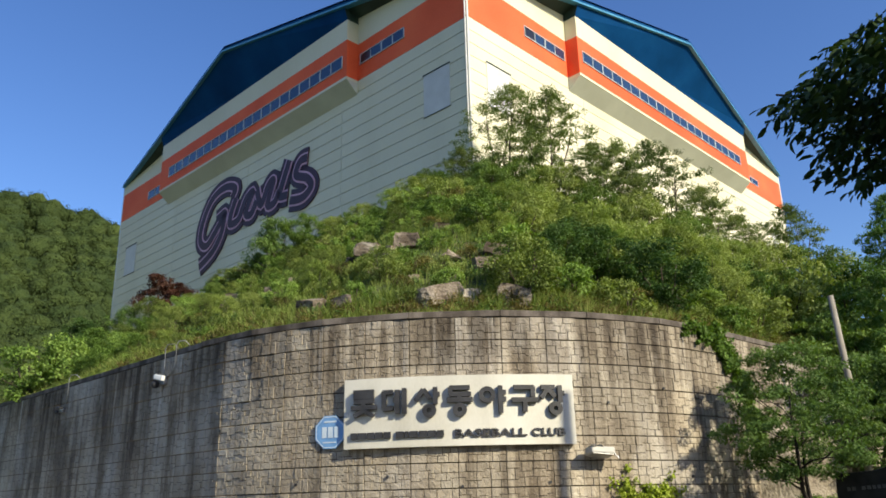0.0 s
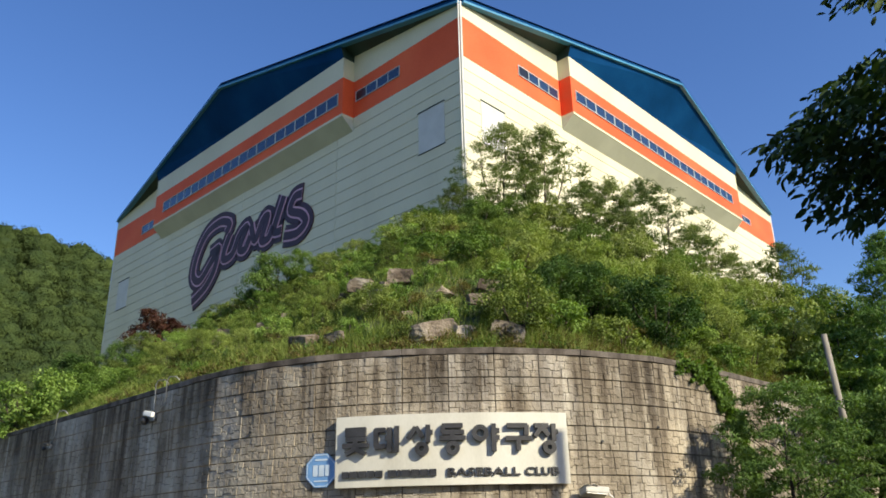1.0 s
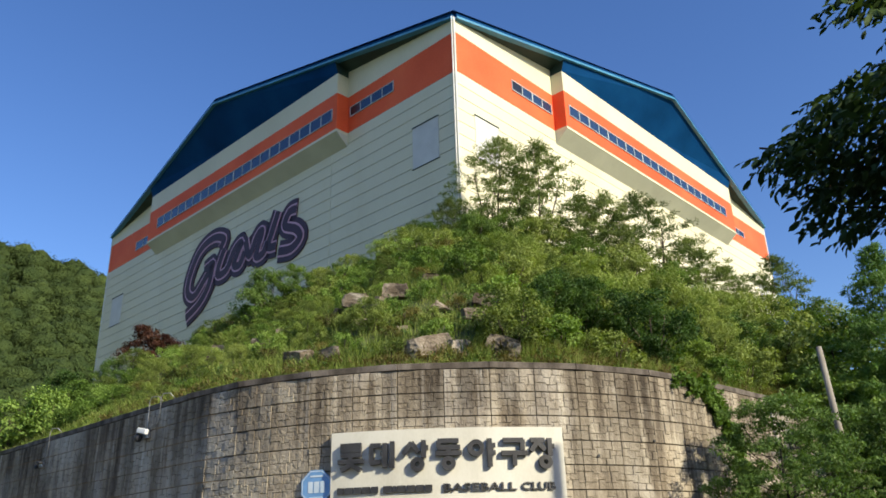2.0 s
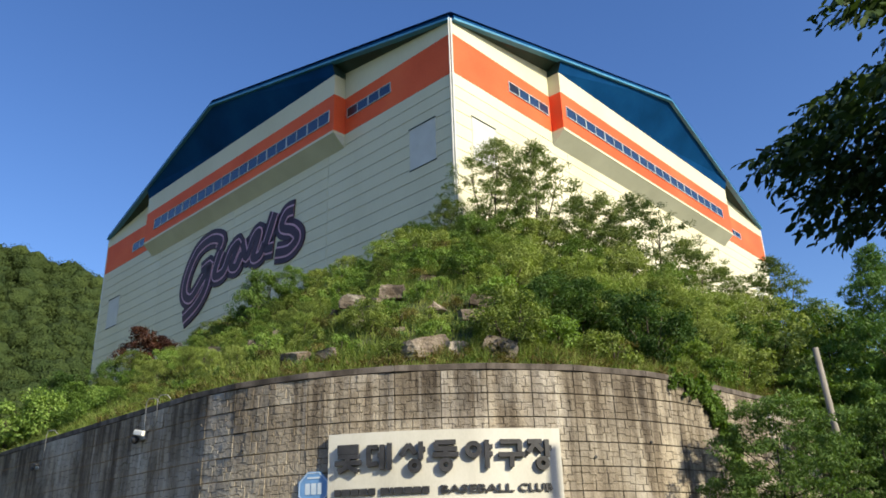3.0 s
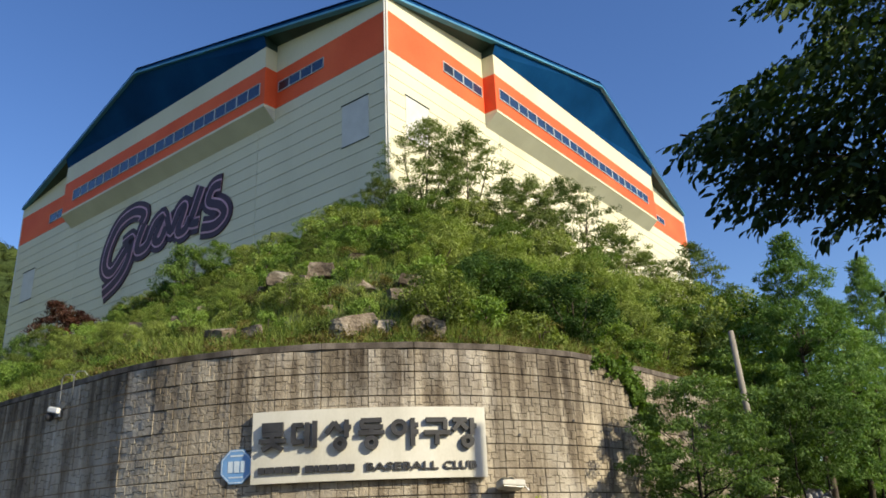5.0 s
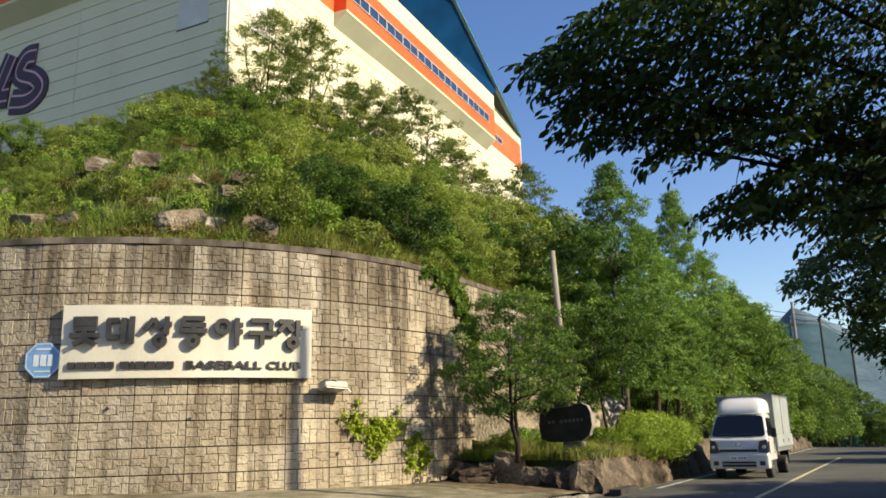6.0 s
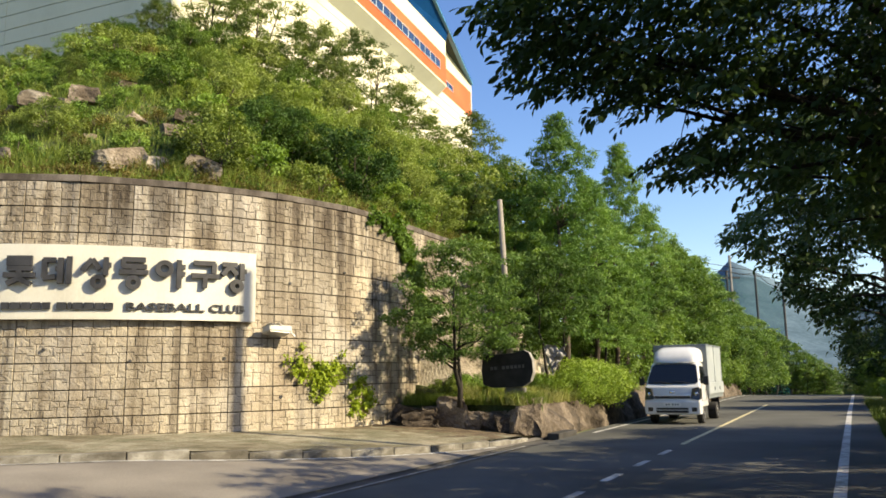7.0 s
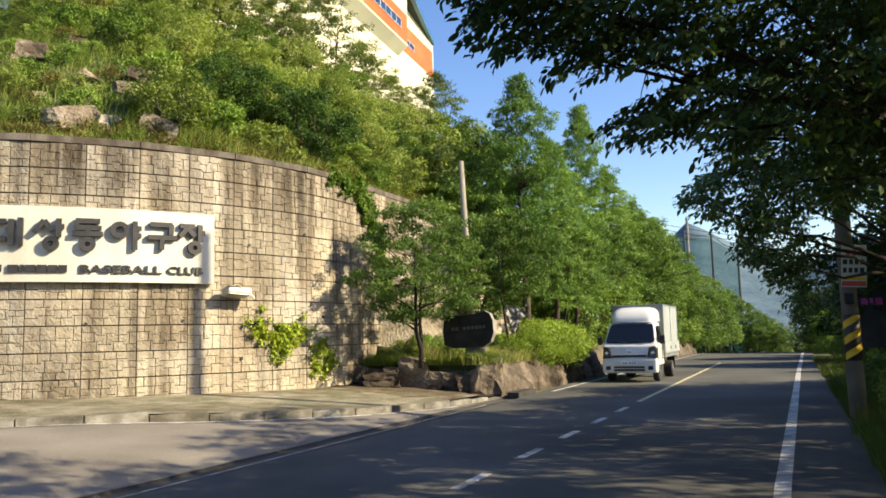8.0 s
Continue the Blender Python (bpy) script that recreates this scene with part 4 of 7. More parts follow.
HILL_STONES = ((-1.75, 23.92, 0.9, 0.8), (-2.33, 23.44, 0.6, 0.8), (-2.96, 24.4, 0.9, 0.6), (-2.75, 22.63, 0.45, 0.35), (-0.74, 25.3, 0.8, 0.4), (-0.31, 22.9, 1.0, 0.4),
               (1.03, 22.57, 1.2, 0.5), (0.7, 21.7, 1.0, 0.55), (-0.81, 19.85, 1.35, 0.75), (0.17, 19.85, 0.7, 0.62), (1.29, 19.9, 1.0, 0.55), (-4.06, 20.94, 0.9, 0.6),
               (-3.3, 20.5, 0.7, 0.45), (-9.2, 30.5, 1.0, 0.6), (-6.4, 26.0, 1.1, 0.65), (-6.0, 27.2, 0.5, 0.7), (6.03, 26.5, 0.6, 0.5), (-3.6, 24.9, 0.6, 0.45),
               (-1.43, 21.63, 0.45, 0.28), (-8.6, 27.9, 0.8, 0.5), (2.5, 21.44, 0.55, 0.35), (9.0, 27.6, 0.9, 0.7))
hrng = random.Random(21)
# plants that stand clear of the rest: kind, degrees right of +y, distance, height of the top
CLEAR_PLANTS = (("light_bush", 4.2, 28.7, 13.6), ("light_bush", 5.3, 28.9, 13.3), ("light_bush", 1.1, 26.9, 12.4), ("light_bush", 2.7, 24.7, 10.8), ("light_bush", 9.4, 28.5, 12.4),
                ("light_bush", 12.6, 27.5, 11.0), ("light_bush", -2.5, 35.5, 17.2), ("dark_bush", 8.4, 23.1, 9.9), ("dark_bush", 7.0, 22.6, 9.4), ("dark_bush", 10.0, 23.8, 9.7),
                ("dark_bush", 6.0, 21.9, 8.9), ("light_bush", 15.0, 26.0, 9.4))
placed = [(Vector((math.sin(radians(az)) * (r - 0.4), math.cos(radians(az)) * (r - 0.4), hill_z(math.sin(radians(az)) * (r - 0.4), math.cos(radians(az)) * (r - 0.4)))), 1.3) for kind, az, r, top in CLEAR_PLANTS]
for i in range(2600):
    a, d = hrng.uniform(-17, ARC + 12), hrng.uniform(0.9, 14.0)
    if 0 < a < ARC and d > 9.0:
        continue
    p = on_hill(a, d)
    if any(math.hypot(p.x - x, p.y + 0.45 - y) < 0.2 + w * 0.4 for x, y, w, h in HILL_STONES):
        continue
    kind = hrng.choices(("bush", "dark_bush", "fresh_bush", "light_bush", "low_shrub", "bright_shrub", "russet_shrub"), (1.7, 1.6, 1.4, 0.6, 2.6, 2.0, 1.5))[0]
    gap = 0.8 if "shrub" in kind else 1.3
    if any((p - q).length < 0.5 * (gap + g2) for q, g2 in placed):
        continue
    sc = hrng.uniform(0.7, 1.15)
    if a < 9.5 and d < 8.0:
        if kind in ("bush", "dark_bush", "fresh_bush", "light_bush") and hrng.random() < 0.8:
            kind = hrng.choice(("low_shrub", "bright_shrub", "russet_shrub"))
        sc *= 0.62
        if a > 0.5 and hrng.random() < 0.1:
            continue
        if a < 0.5 and hrng.random() < 0.5:
            kind, sc = hrng.choice(("yellow_bush", "yellow_bush", "light_bush", "olive_bush")), hrng.uniform(0.38, 0.62)
            sc *= 0.7 if kind == "olive_bush" else 1.0
    if d > 10.5 and a < 3:
        sc *= 0.6
    placed.append((p, gap))
    put(kind, p, sc, rng=hrng)


def polar(az, r, z=0.0):
    """A place seen from the standpoint: az degrees right of +y, r metres off."""
    g = radians(az)
    return Vector((math.sin(g) * r, math.cos(g) * r, z))


HEIGHTS = {"tall_bush": 3.2, "olive_bush": 2.8, "pale_bush": 2.6, "fresh_bush": 1.6, "yellow_bush": 1.5, "russet_shrub": 0.7, "bush": 1.7, "dark_bush": 2.0, "light_bush": 1.5, "low_shrub": 0.75, "bright_shrub": 0.85, "young_tree": 4.6, "slim_tree": 3.6, "red_bush": 1.7}


def put_on_hill(kind, az, r, top, rng=hrng):
    """A plant on the slope whose top reaches the height top."""
    p = polar(az, r)
    p.z = hill_z(p.x, p.y)
    return put(kind, p, max(0.4, (top - p.z) / HEIGHTS[kind]), rng=rng)


# plants that stand out along the crest
for kind, az, r, top in (("young_tree", 3.4, 34.0, 20.6), ("slim_tree", 0.2, 34.0, 18.0), ("slim_tree", 6.8, 33.5, 19.5), ("young_tree", 9.9, 33.0, 17.3),
                         ("slim_tree", 12.4, 32.5, 16.3), ("young_tree", 15.2, 33.5, 16.2), ("slim_tree", 17.8, 33.5, 14.7), ("young_tree", 19.6, 35.0, 13.8), ("slim_tree", 23.0, 35.0, 13.3),
                         ("olive_bush", 1.0, 32.2, 15.6), ("tall_bush", 4.4, 32.2, 15.9), ("olive_bush", 7.2, 31.8, 15.2), ("tall_bush", 10.2, 31.3, 14.1), ("olive_bush", 13.2, 31.0, 13.2), ("tall_bush", -1.6, 33.4, 16.2),
                         ("tall_bush", 16.4, 31.3, 12.4), ("pale_bush", 13.6, 29.0, 11.6), ("pale_bush", 19.2, 31.5, 11.4), ("olive_bush", 21.4, 32.5, 11.6), ("tall_bush", 23.8, 34.0, 11.2), ("olive_bush", 25.6, 34.5, 10.8),
                         ("tall_bush", 27.6, 36.0, 10.4), ("dark_bush", 26.6, 33.5, 9.9), ("tall_bush", 11.6, 26.4, 10.6), ("olive_bush", 15.4, 28.3, 10.9), ("pale_bush", 17.6, 29.0, 10.6), ("dark_bush", 20.2, 30.0, 10.0),
                         ("olive_bush", 18.8, 27.3, 8.9), ("bush", 14.4, 25.0, 8.8), ("bush", 22.4, 31.0, 9.9), ("fresh_bush", 16.4, 25.6, 8.4), ("yellow_bush", 12.8, 24.4, 8.6), ("bush", 9.0, 26.6, 11.0),
                         ("dark_bush", -14.0, 36.0, 14.4), ("tall_bush", -12.0, 36.0, 14.9), ("olive_bush", -9.8, 36.0, 14.9), ("light_bush", -2.5, 33.5, 16.0), ("tall_bush", -5.2, 34.5, 16.0), ("olive_bush", -7.6, 35.0, 15.3),
                         ("red_bush", -21.8, 48.0, 15.0), ("red_bush", -20.4, 48.0, 14.6), ("dark_bush", -18.5, 44.0, 13.4), ("dark_bush", -23.8, 44.0, 11.9), ("bush", -19.8, 43.0, 12.8), ("bush", -22.2, 44.0, 12.7), ("yellow_bush", -25.6, 38.0, 9.4),
                         ("yellow_bush", -27.4, 35.0, 8.3), ("yellow_bush", -24.0, 36.0, 9.0), ("yellow_bush", -29.0, 36.0, 8.2), ("dark_bush", -26.5, 44.0, 11.2), *CLEAR_PLANTS):
    put_on_hill(kind, az, r, top)

# roadside trees beyond the wall
maple = plant("roadside_tree", "leafy young roadside tree with forked trunk", "tree", 4.4, 2.05, 0.095, 0.5, 190, 125, LEAF_DEEP, 31, 2, 0.27, "round", 0.15, 0.075, flat=0.55, bark=DARK_BARK, group="trees beside the road")
maple2 = plant("roadside_tree", "dense green roadside tree with layered crown", "tree", 5.6, 2.5, 0.12, 0.48, 135, 88, LEAF_MID, 32, 2, 0.42, "dome", 0.14, 0.07, flat=0.5, bark=DARK_BARK, group="trees beside the road")
conifer = plant("redwood_tree", "tall conical tree with feathery green foliage", "tree", 9.0, 1.7, 0.16, 0.24, 620, 42, LEAF_FRESH, 33, 1, 0.2, "column", 0.13, 0.12, flat=0.55, droop=0.1)
trng = random.Random(8)


def put_tree(ob, h0, az, r, top, first=False, base=0.9, wide=1.0):
    aside = r * math.sin(ROAD_AZ - radians(az))
    if az > 31 and aside < 8.8:
        # no nearer to the road than the top of its bank
        k = min(8.8 / aside, 125.0 / r)
        r, top = r * k, EYE + (top - EYE) * k
        base = 0.9 + dip(r * math.cos(ROAD_AZ - radians(az)))
    p = polar(az, r, base)
    m = Matrix.Translation(p) @ pose(0, 0, 0, 0, 0, trng.uniform(0, 360))
    o2 = ob if first else copy_thing(ob, m)
    o2.matrix_basis = m
    k = (top - base) / h0
    o2.scale = (k * wide, k * wide, k)
    return o2


put_tree(maple, 4.4, 22.0, 21.3, 5.2, True, 0.95)
for az, r, top in ((25.4, 26.5, 5.6), (36.6, 33.0, 6.6), (39.4, 44.0, 6.0)):
    put_tree(maple, 4.4, az, r, top)
put_tree(maple2, 5.6, 28.6, 25.8, 5.6, True)
for az, r, top in ((32.0, 30.5, 5.8), (34.8, 32.5, 6.0), (38.2, 38.0, 6.2), (40.7, 50.0, 5.7), (41.9, 57.0, 5.4), (43.1, 65.0, 4.8), (44.2, 74.0, 4.2), (45.1, 85.0, 3.4), (45.8, 98.0, 2.6), (46.4, 112.0, 2.0), (24.2, 29.5, 7.6), (37.4, 42.0, 7.4)):
    put_tree(maple2, 5.6, az, r, top, base=0.9 if r < 60 else -0.6)
put_tree(conifer, 9.0, 29.6, 29.5, 11.4, True, wide=1.0)
for az, r, top in ((33.9, 29.5, 10.1), (31.7, 29.8, 8.9), (27.6, 30.5, 7.4), (35.7, 32.0, 8.0), (37.4, 36.0, 7.4), (33.0, 33.0, 8.4), (38.9, 40.0, 7.2)):
    put_tree(conifer, 9.0, az, r, top, wide=0.85 if az == 33.9 else 1.15)

# big trees on the near side of the road; unseen ones are added for shade
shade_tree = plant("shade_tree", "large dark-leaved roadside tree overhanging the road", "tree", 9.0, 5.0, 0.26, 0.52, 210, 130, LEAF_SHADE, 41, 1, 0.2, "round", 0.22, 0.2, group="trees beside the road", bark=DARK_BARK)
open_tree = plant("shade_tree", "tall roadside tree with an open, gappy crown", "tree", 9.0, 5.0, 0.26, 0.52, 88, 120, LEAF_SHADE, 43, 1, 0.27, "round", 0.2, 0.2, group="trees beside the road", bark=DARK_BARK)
first, first_open = True, True
for s, o, k, high in ((-3.0, -4.4, 1.1, 0.85), (19.6, -4.6, 0.9, 0.66), (39.6, -4.2, 0.6, 0.95), (48.6, -4.0, 0.6, 0.95), (63.5, -3.9, 0.85, 0.63), (76, -3.6, 0.8, 0.63),
                      (-8.5, -4.0, 1.15, 0.95), (2.0, -9.0, 1.0, 0.97), (8.5, -8.6, 1.0, 0.98), (14.5, -8.8, 1.0, 0.95), (24.0, -9.2, 0.9, 0.98), (39.6, -8.2, 0.65, 1.2), (48.6, -8.2, 0.65, 1.2), (30, -15.0, 1.0, 0.7), (44, -15.0, 1.0, 0.7)):
    m = Matrix.Translation(rd(s, o)) @ pose(0, 0, 0, 0, 0, trng.uniform(0, 360))
    if o < -7 and s < 18:
        o2 = open_tree if first_open else copy_thing(open_tree, m)
        first_open = False
    else:
        o2 = shade_tree if first else copy_thing(shade_tree, m)
        first = False
    o2.matrix_basis = m
    o2.scale = (k * 0.95, k * 0.95, k * high)

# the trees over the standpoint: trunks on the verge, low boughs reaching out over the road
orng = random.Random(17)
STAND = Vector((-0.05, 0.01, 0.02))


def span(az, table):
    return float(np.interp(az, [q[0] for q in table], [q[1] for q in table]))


# lower and upper outline of the boughs, fitted to the camera's view (degrees right of +y, degrees up)
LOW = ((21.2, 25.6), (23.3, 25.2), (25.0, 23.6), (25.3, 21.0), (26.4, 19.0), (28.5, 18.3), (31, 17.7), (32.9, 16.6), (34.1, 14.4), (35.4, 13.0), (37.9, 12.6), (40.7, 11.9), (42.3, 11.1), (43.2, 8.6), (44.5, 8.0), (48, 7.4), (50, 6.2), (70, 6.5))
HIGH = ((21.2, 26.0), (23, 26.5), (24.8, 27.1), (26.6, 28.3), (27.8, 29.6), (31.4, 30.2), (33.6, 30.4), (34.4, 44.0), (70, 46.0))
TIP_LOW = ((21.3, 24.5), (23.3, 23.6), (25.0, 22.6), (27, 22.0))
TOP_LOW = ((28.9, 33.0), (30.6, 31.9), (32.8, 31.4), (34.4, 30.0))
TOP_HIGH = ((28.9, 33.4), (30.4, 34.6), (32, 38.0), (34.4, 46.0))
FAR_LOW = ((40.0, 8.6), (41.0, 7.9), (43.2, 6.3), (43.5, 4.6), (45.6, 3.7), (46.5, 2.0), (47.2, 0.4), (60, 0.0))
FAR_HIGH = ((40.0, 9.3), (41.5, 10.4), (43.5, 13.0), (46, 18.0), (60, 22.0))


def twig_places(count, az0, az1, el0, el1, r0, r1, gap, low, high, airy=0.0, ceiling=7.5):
    """Places for leafy twigs inside the outline seen from the camera; airy leaves holes."""
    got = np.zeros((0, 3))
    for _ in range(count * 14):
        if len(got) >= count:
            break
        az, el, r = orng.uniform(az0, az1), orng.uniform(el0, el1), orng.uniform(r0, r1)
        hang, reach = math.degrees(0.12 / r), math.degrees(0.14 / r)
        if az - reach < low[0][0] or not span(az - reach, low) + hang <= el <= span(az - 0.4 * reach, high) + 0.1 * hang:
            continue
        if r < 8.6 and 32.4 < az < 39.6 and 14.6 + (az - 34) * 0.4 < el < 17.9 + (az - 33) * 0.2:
            continue  # the gap between the two lowest boughs, as the camera sees it
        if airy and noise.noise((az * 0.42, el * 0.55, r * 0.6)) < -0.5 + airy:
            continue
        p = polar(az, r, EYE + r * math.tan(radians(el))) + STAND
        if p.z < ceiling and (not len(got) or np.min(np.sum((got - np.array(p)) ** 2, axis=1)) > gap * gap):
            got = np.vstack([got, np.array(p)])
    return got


def spray_leaves(places, root, leaf, seed, count=16, step=0.032, width=0.4):
    """Each twig carries its leaves left and right along a short arching row that points away from the trunk."""
    rng = np.random.default_rng(seed)
    n = len(places)
    out = places - np.array(root)
    out[:, 2] = 0
    out /= np.linalg.norm(out, axis=1, keepdims=True)
    turn = rng.normal(size=n) * 0.45
    ca_, sa_ = np.cos(turn), np.sin(turn)
    d = np.stack([out[:, 0] * ca_ - out[:, 1] * sa_, out[:, 0] * sa_ + out[:, 1] * ca_, rng.uniform(-0.35, 0.2, n)], 1)
    d /= np.linalg.norm(d, axis=1, keepdims=True)
    side = np.cross(d, np.array([0, 0, 1.0]))
    idx, k = np.repeat(np.arange(n), count), np.tile(np.arange(count), n)
    pos = places[idx] + d[idx] * ((k - count * 0.7) * step)[:, None]
    pos[:, 2] -= 0.0006 * k * k
    hand = np.where(k % 2, 1.0, -1.0)[:, None]
    last = (k == count - 1)[:, None]
    ld = d[idx] * 0.6 + side[idx] * hand * np.where(last, 0.0, 0.75) + rng.normal(size=pos.shape) * 0.22
    ld[:, 2] -= rng.uniform(0.15, 0.9, len(pos))
    ld /= np.linalg.norm(ld, axis=1, keepdims=True)
    nrm = np.array([0, 0, 1.0]) + rng.normal(size=pos.shape) * 0.4
    ll = leaf * rng.uniform(0.7, 1.2, len(pos))
    return leaf_ovals(pos + ld * (ll * 0.55)[:, None], ld, nrm, ll, ll * width)


def overhanging_tree(label, foot, fork, ends, places, mass, leaf, seed, r_limb):
    """A verge tree with long low boughs: trunk and branches in one mesh, twigs of leaves and the leaf mass behind them in two more."""
    ob = empty("shade_tree", label, "tree", group="trees beside the road")
    bm = bmesh.new()
    pts, rad = limb(orng, foot - Vector((0, 0, 0.2)), fork, 0.2, 0.13, 5, 0.06)
    tube(bm, pts, rad, 10)
    nodes, thick = [], []
    for az, r, el in ends:
        bp, br = limb(orng, fork, polar(az, r, EYE + r * math.tan(radians(el)) + 0.04) + STAND, r_limb, 0.006, 9, 0.05, 0.0)
        tube(bm, bp, br, 7)
        nodes += bp[2:-1]
        thick += br[2:-1]
    nn = np.array([tuple(q) for q in nodes])
    for c in places[::2]:
        gaps = np.sum((nn - c) ** 2, axis=1)
        i = int(np.argmin(gaps))
        if gaps[i] > 0.06:
            continue
        tp, tr = limb(orng, nodes[i], Vector(c), min(0.011, thick[i] * 0.5), 0.0025, 3, 0.16)
        tube(bm, tp, tr, 4)
    part("trunk", bm, DARK_BARK, ob, smooth=True)
    v, f = spray_leaves(places, fork, leaf, seed)
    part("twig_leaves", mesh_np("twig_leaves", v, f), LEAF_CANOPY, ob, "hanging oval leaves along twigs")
    v, f = leaf_cloud("crown", mass, [0.34] * len(mass), 110, leaf, 0.48, seed + 1, 0.45, 0.6, 0.6, 0.2)
    s_foot = foot.x * RX + foot.y * RY
    tops, sizes = [], []
    while len(tops) < 150:
        # added upper crown, mostly unseen, to shade the boughs; lower towards the road
        o, s_ = orng.uniform(-6.5, -0.4), s_foot + orng.uniform(-6.0, 4.0)
        z = orng.uniform(3.6, (7.0 - o) / 1.65)
        if abs(s_ - s_foot + 1.0) / 5.0 + abs(o + 3.4) / 6.0 < 1.15:
            tops.append(tuple(rd(s_, o, z)))
            sizes.append(orng.uniform(0.36, 0.6))
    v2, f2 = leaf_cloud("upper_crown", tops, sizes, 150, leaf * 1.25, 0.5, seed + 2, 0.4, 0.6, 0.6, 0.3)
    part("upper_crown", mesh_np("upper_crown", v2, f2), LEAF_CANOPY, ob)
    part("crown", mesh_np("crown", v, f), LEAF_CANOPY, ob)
    return ob


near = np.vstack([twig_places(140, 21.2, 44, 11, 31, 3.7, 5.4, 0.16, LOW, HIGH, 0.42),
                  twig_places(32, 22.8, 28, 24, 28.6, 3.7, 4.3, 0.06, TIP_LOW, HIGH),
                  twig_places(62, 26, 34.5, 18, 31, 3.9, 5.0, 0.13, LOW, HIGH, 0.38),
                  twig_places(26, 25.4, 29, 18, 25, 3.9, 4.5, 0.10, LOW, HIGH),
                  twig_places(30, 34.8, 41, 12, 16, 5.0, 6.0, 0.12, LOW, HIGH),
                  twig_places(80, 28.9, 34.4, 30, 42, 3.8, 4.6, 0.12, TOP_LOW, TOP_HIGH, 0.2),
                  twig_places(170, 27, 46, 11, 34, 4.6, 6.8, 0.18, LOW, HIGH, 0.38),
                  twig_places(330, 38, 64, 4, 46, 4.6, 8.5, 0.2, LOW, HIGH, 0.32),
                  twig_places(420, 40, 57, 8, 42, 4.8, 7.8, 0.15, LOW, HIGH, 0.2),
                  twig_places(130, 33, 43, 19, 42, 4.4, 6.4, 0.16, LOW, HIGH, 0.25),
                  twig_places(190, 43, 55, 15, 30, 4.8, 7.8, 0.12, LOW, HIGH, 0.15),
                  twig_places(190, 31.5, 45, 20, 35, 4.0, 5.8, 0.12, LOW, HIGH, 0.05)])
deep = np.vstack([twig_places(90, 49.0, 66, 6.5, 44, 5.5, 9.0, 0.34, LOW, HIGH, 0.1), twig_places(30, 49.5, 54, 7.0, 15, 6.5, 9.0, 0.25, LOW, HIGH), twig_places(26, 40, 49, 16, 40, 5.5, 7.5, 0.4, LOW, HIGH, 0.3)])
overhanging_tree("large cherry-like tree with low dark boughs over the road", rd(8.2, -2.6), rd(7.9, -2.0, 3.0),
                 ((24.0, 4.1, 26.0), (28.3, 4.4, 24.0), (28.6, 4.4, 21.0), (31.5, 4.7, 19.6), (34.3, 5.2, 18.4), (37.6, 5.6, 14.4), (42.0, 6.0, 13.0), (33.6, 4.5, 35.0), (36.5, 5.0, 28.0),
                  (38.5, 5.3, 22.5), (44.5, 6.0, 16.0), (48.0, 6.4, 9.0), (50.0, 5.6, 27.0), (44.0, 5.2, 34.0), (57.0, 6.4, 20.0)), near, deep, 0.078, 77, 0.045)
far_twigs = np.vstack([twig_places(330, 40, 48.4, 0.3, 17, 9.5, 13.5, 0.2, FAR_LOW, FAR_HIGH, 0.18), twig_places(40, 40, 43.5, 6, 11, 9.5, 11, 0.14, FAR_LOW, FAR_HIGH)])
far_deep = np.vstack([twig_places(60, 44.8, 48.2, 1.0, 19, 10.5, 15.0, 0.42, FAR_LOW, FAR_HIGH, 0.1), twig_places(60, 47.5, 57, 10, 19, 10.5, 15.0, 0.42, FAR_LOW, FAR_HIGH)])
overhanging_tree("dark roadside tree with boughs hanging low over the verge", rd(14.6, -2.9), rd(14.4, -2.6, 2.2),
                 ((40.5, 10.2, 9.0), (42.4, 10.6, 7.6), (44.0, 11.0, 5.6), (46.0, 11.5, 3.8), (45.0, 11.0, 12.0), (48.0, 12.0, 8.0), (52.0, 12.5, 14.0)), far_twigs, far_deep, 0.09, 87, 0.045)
for k in list(proto):
    if k not in used:
        for o in (proto[k], *proto[k].children_recursive):
            bpy.data.objects.remove(o)

# ---- name board on the wall ----
BLACK_METAL = material("black_letter_metal", ((0.3, (0.018, 0.018, 0.02)), (0.7, (0.045, 0.045, 0.048))), 0.5, 0, 3, 40, 0.3, 0.05, 0.002)
BOARD = material("ivory_board", ((0.3, (0.47, 0.455, 0.39)), (0.55, (0.56, 0.545, 0.475)), (0.8, (0.62, 0.61, 0.55))), 0.55, 0, 0.9, 30, 0.3, 0.04, 0.004, coords="World", stretch=(1, 1, 0.4))
BOARD_A0, BOARD_A1, BOARD_Z0, BOARD_Z1, BOARD_OFF = 4.9, 10.24, 2.93, 4.52, 0.17


def on_wall(a, off, z):
    p, n = wall_at(a, off)
    return Vector((p.x, p.y, z))


def wall_slab(a0, a1, z0, z1, o0, o1, n=24):
    """A slab that follows the wall's bend."""
    bm = bmesh.new()
    ring = []
    for i in range(n + 1):
        a = a0 + (a1 - a0) * i / n
        ring.append([bm.verts.new(on_wall(a, o, z)) for o, z in ((o0, z0), (o1, z0), (o1, z1), (o0, z1))])
    for r0, r1 in zip(ring, ring[1:]):
        for k in range(4):
            bm.faces.new((r0[k], r0[(k + 1) % 4], r1[(k + 1) % 4], r1[k]))
    bm.faces.new(ring[0][::-1])
    bm.faces.new(ring[-1])
    bmesh.ops.recalc_face_normals(bm, faces=bm.faces)
    return bm


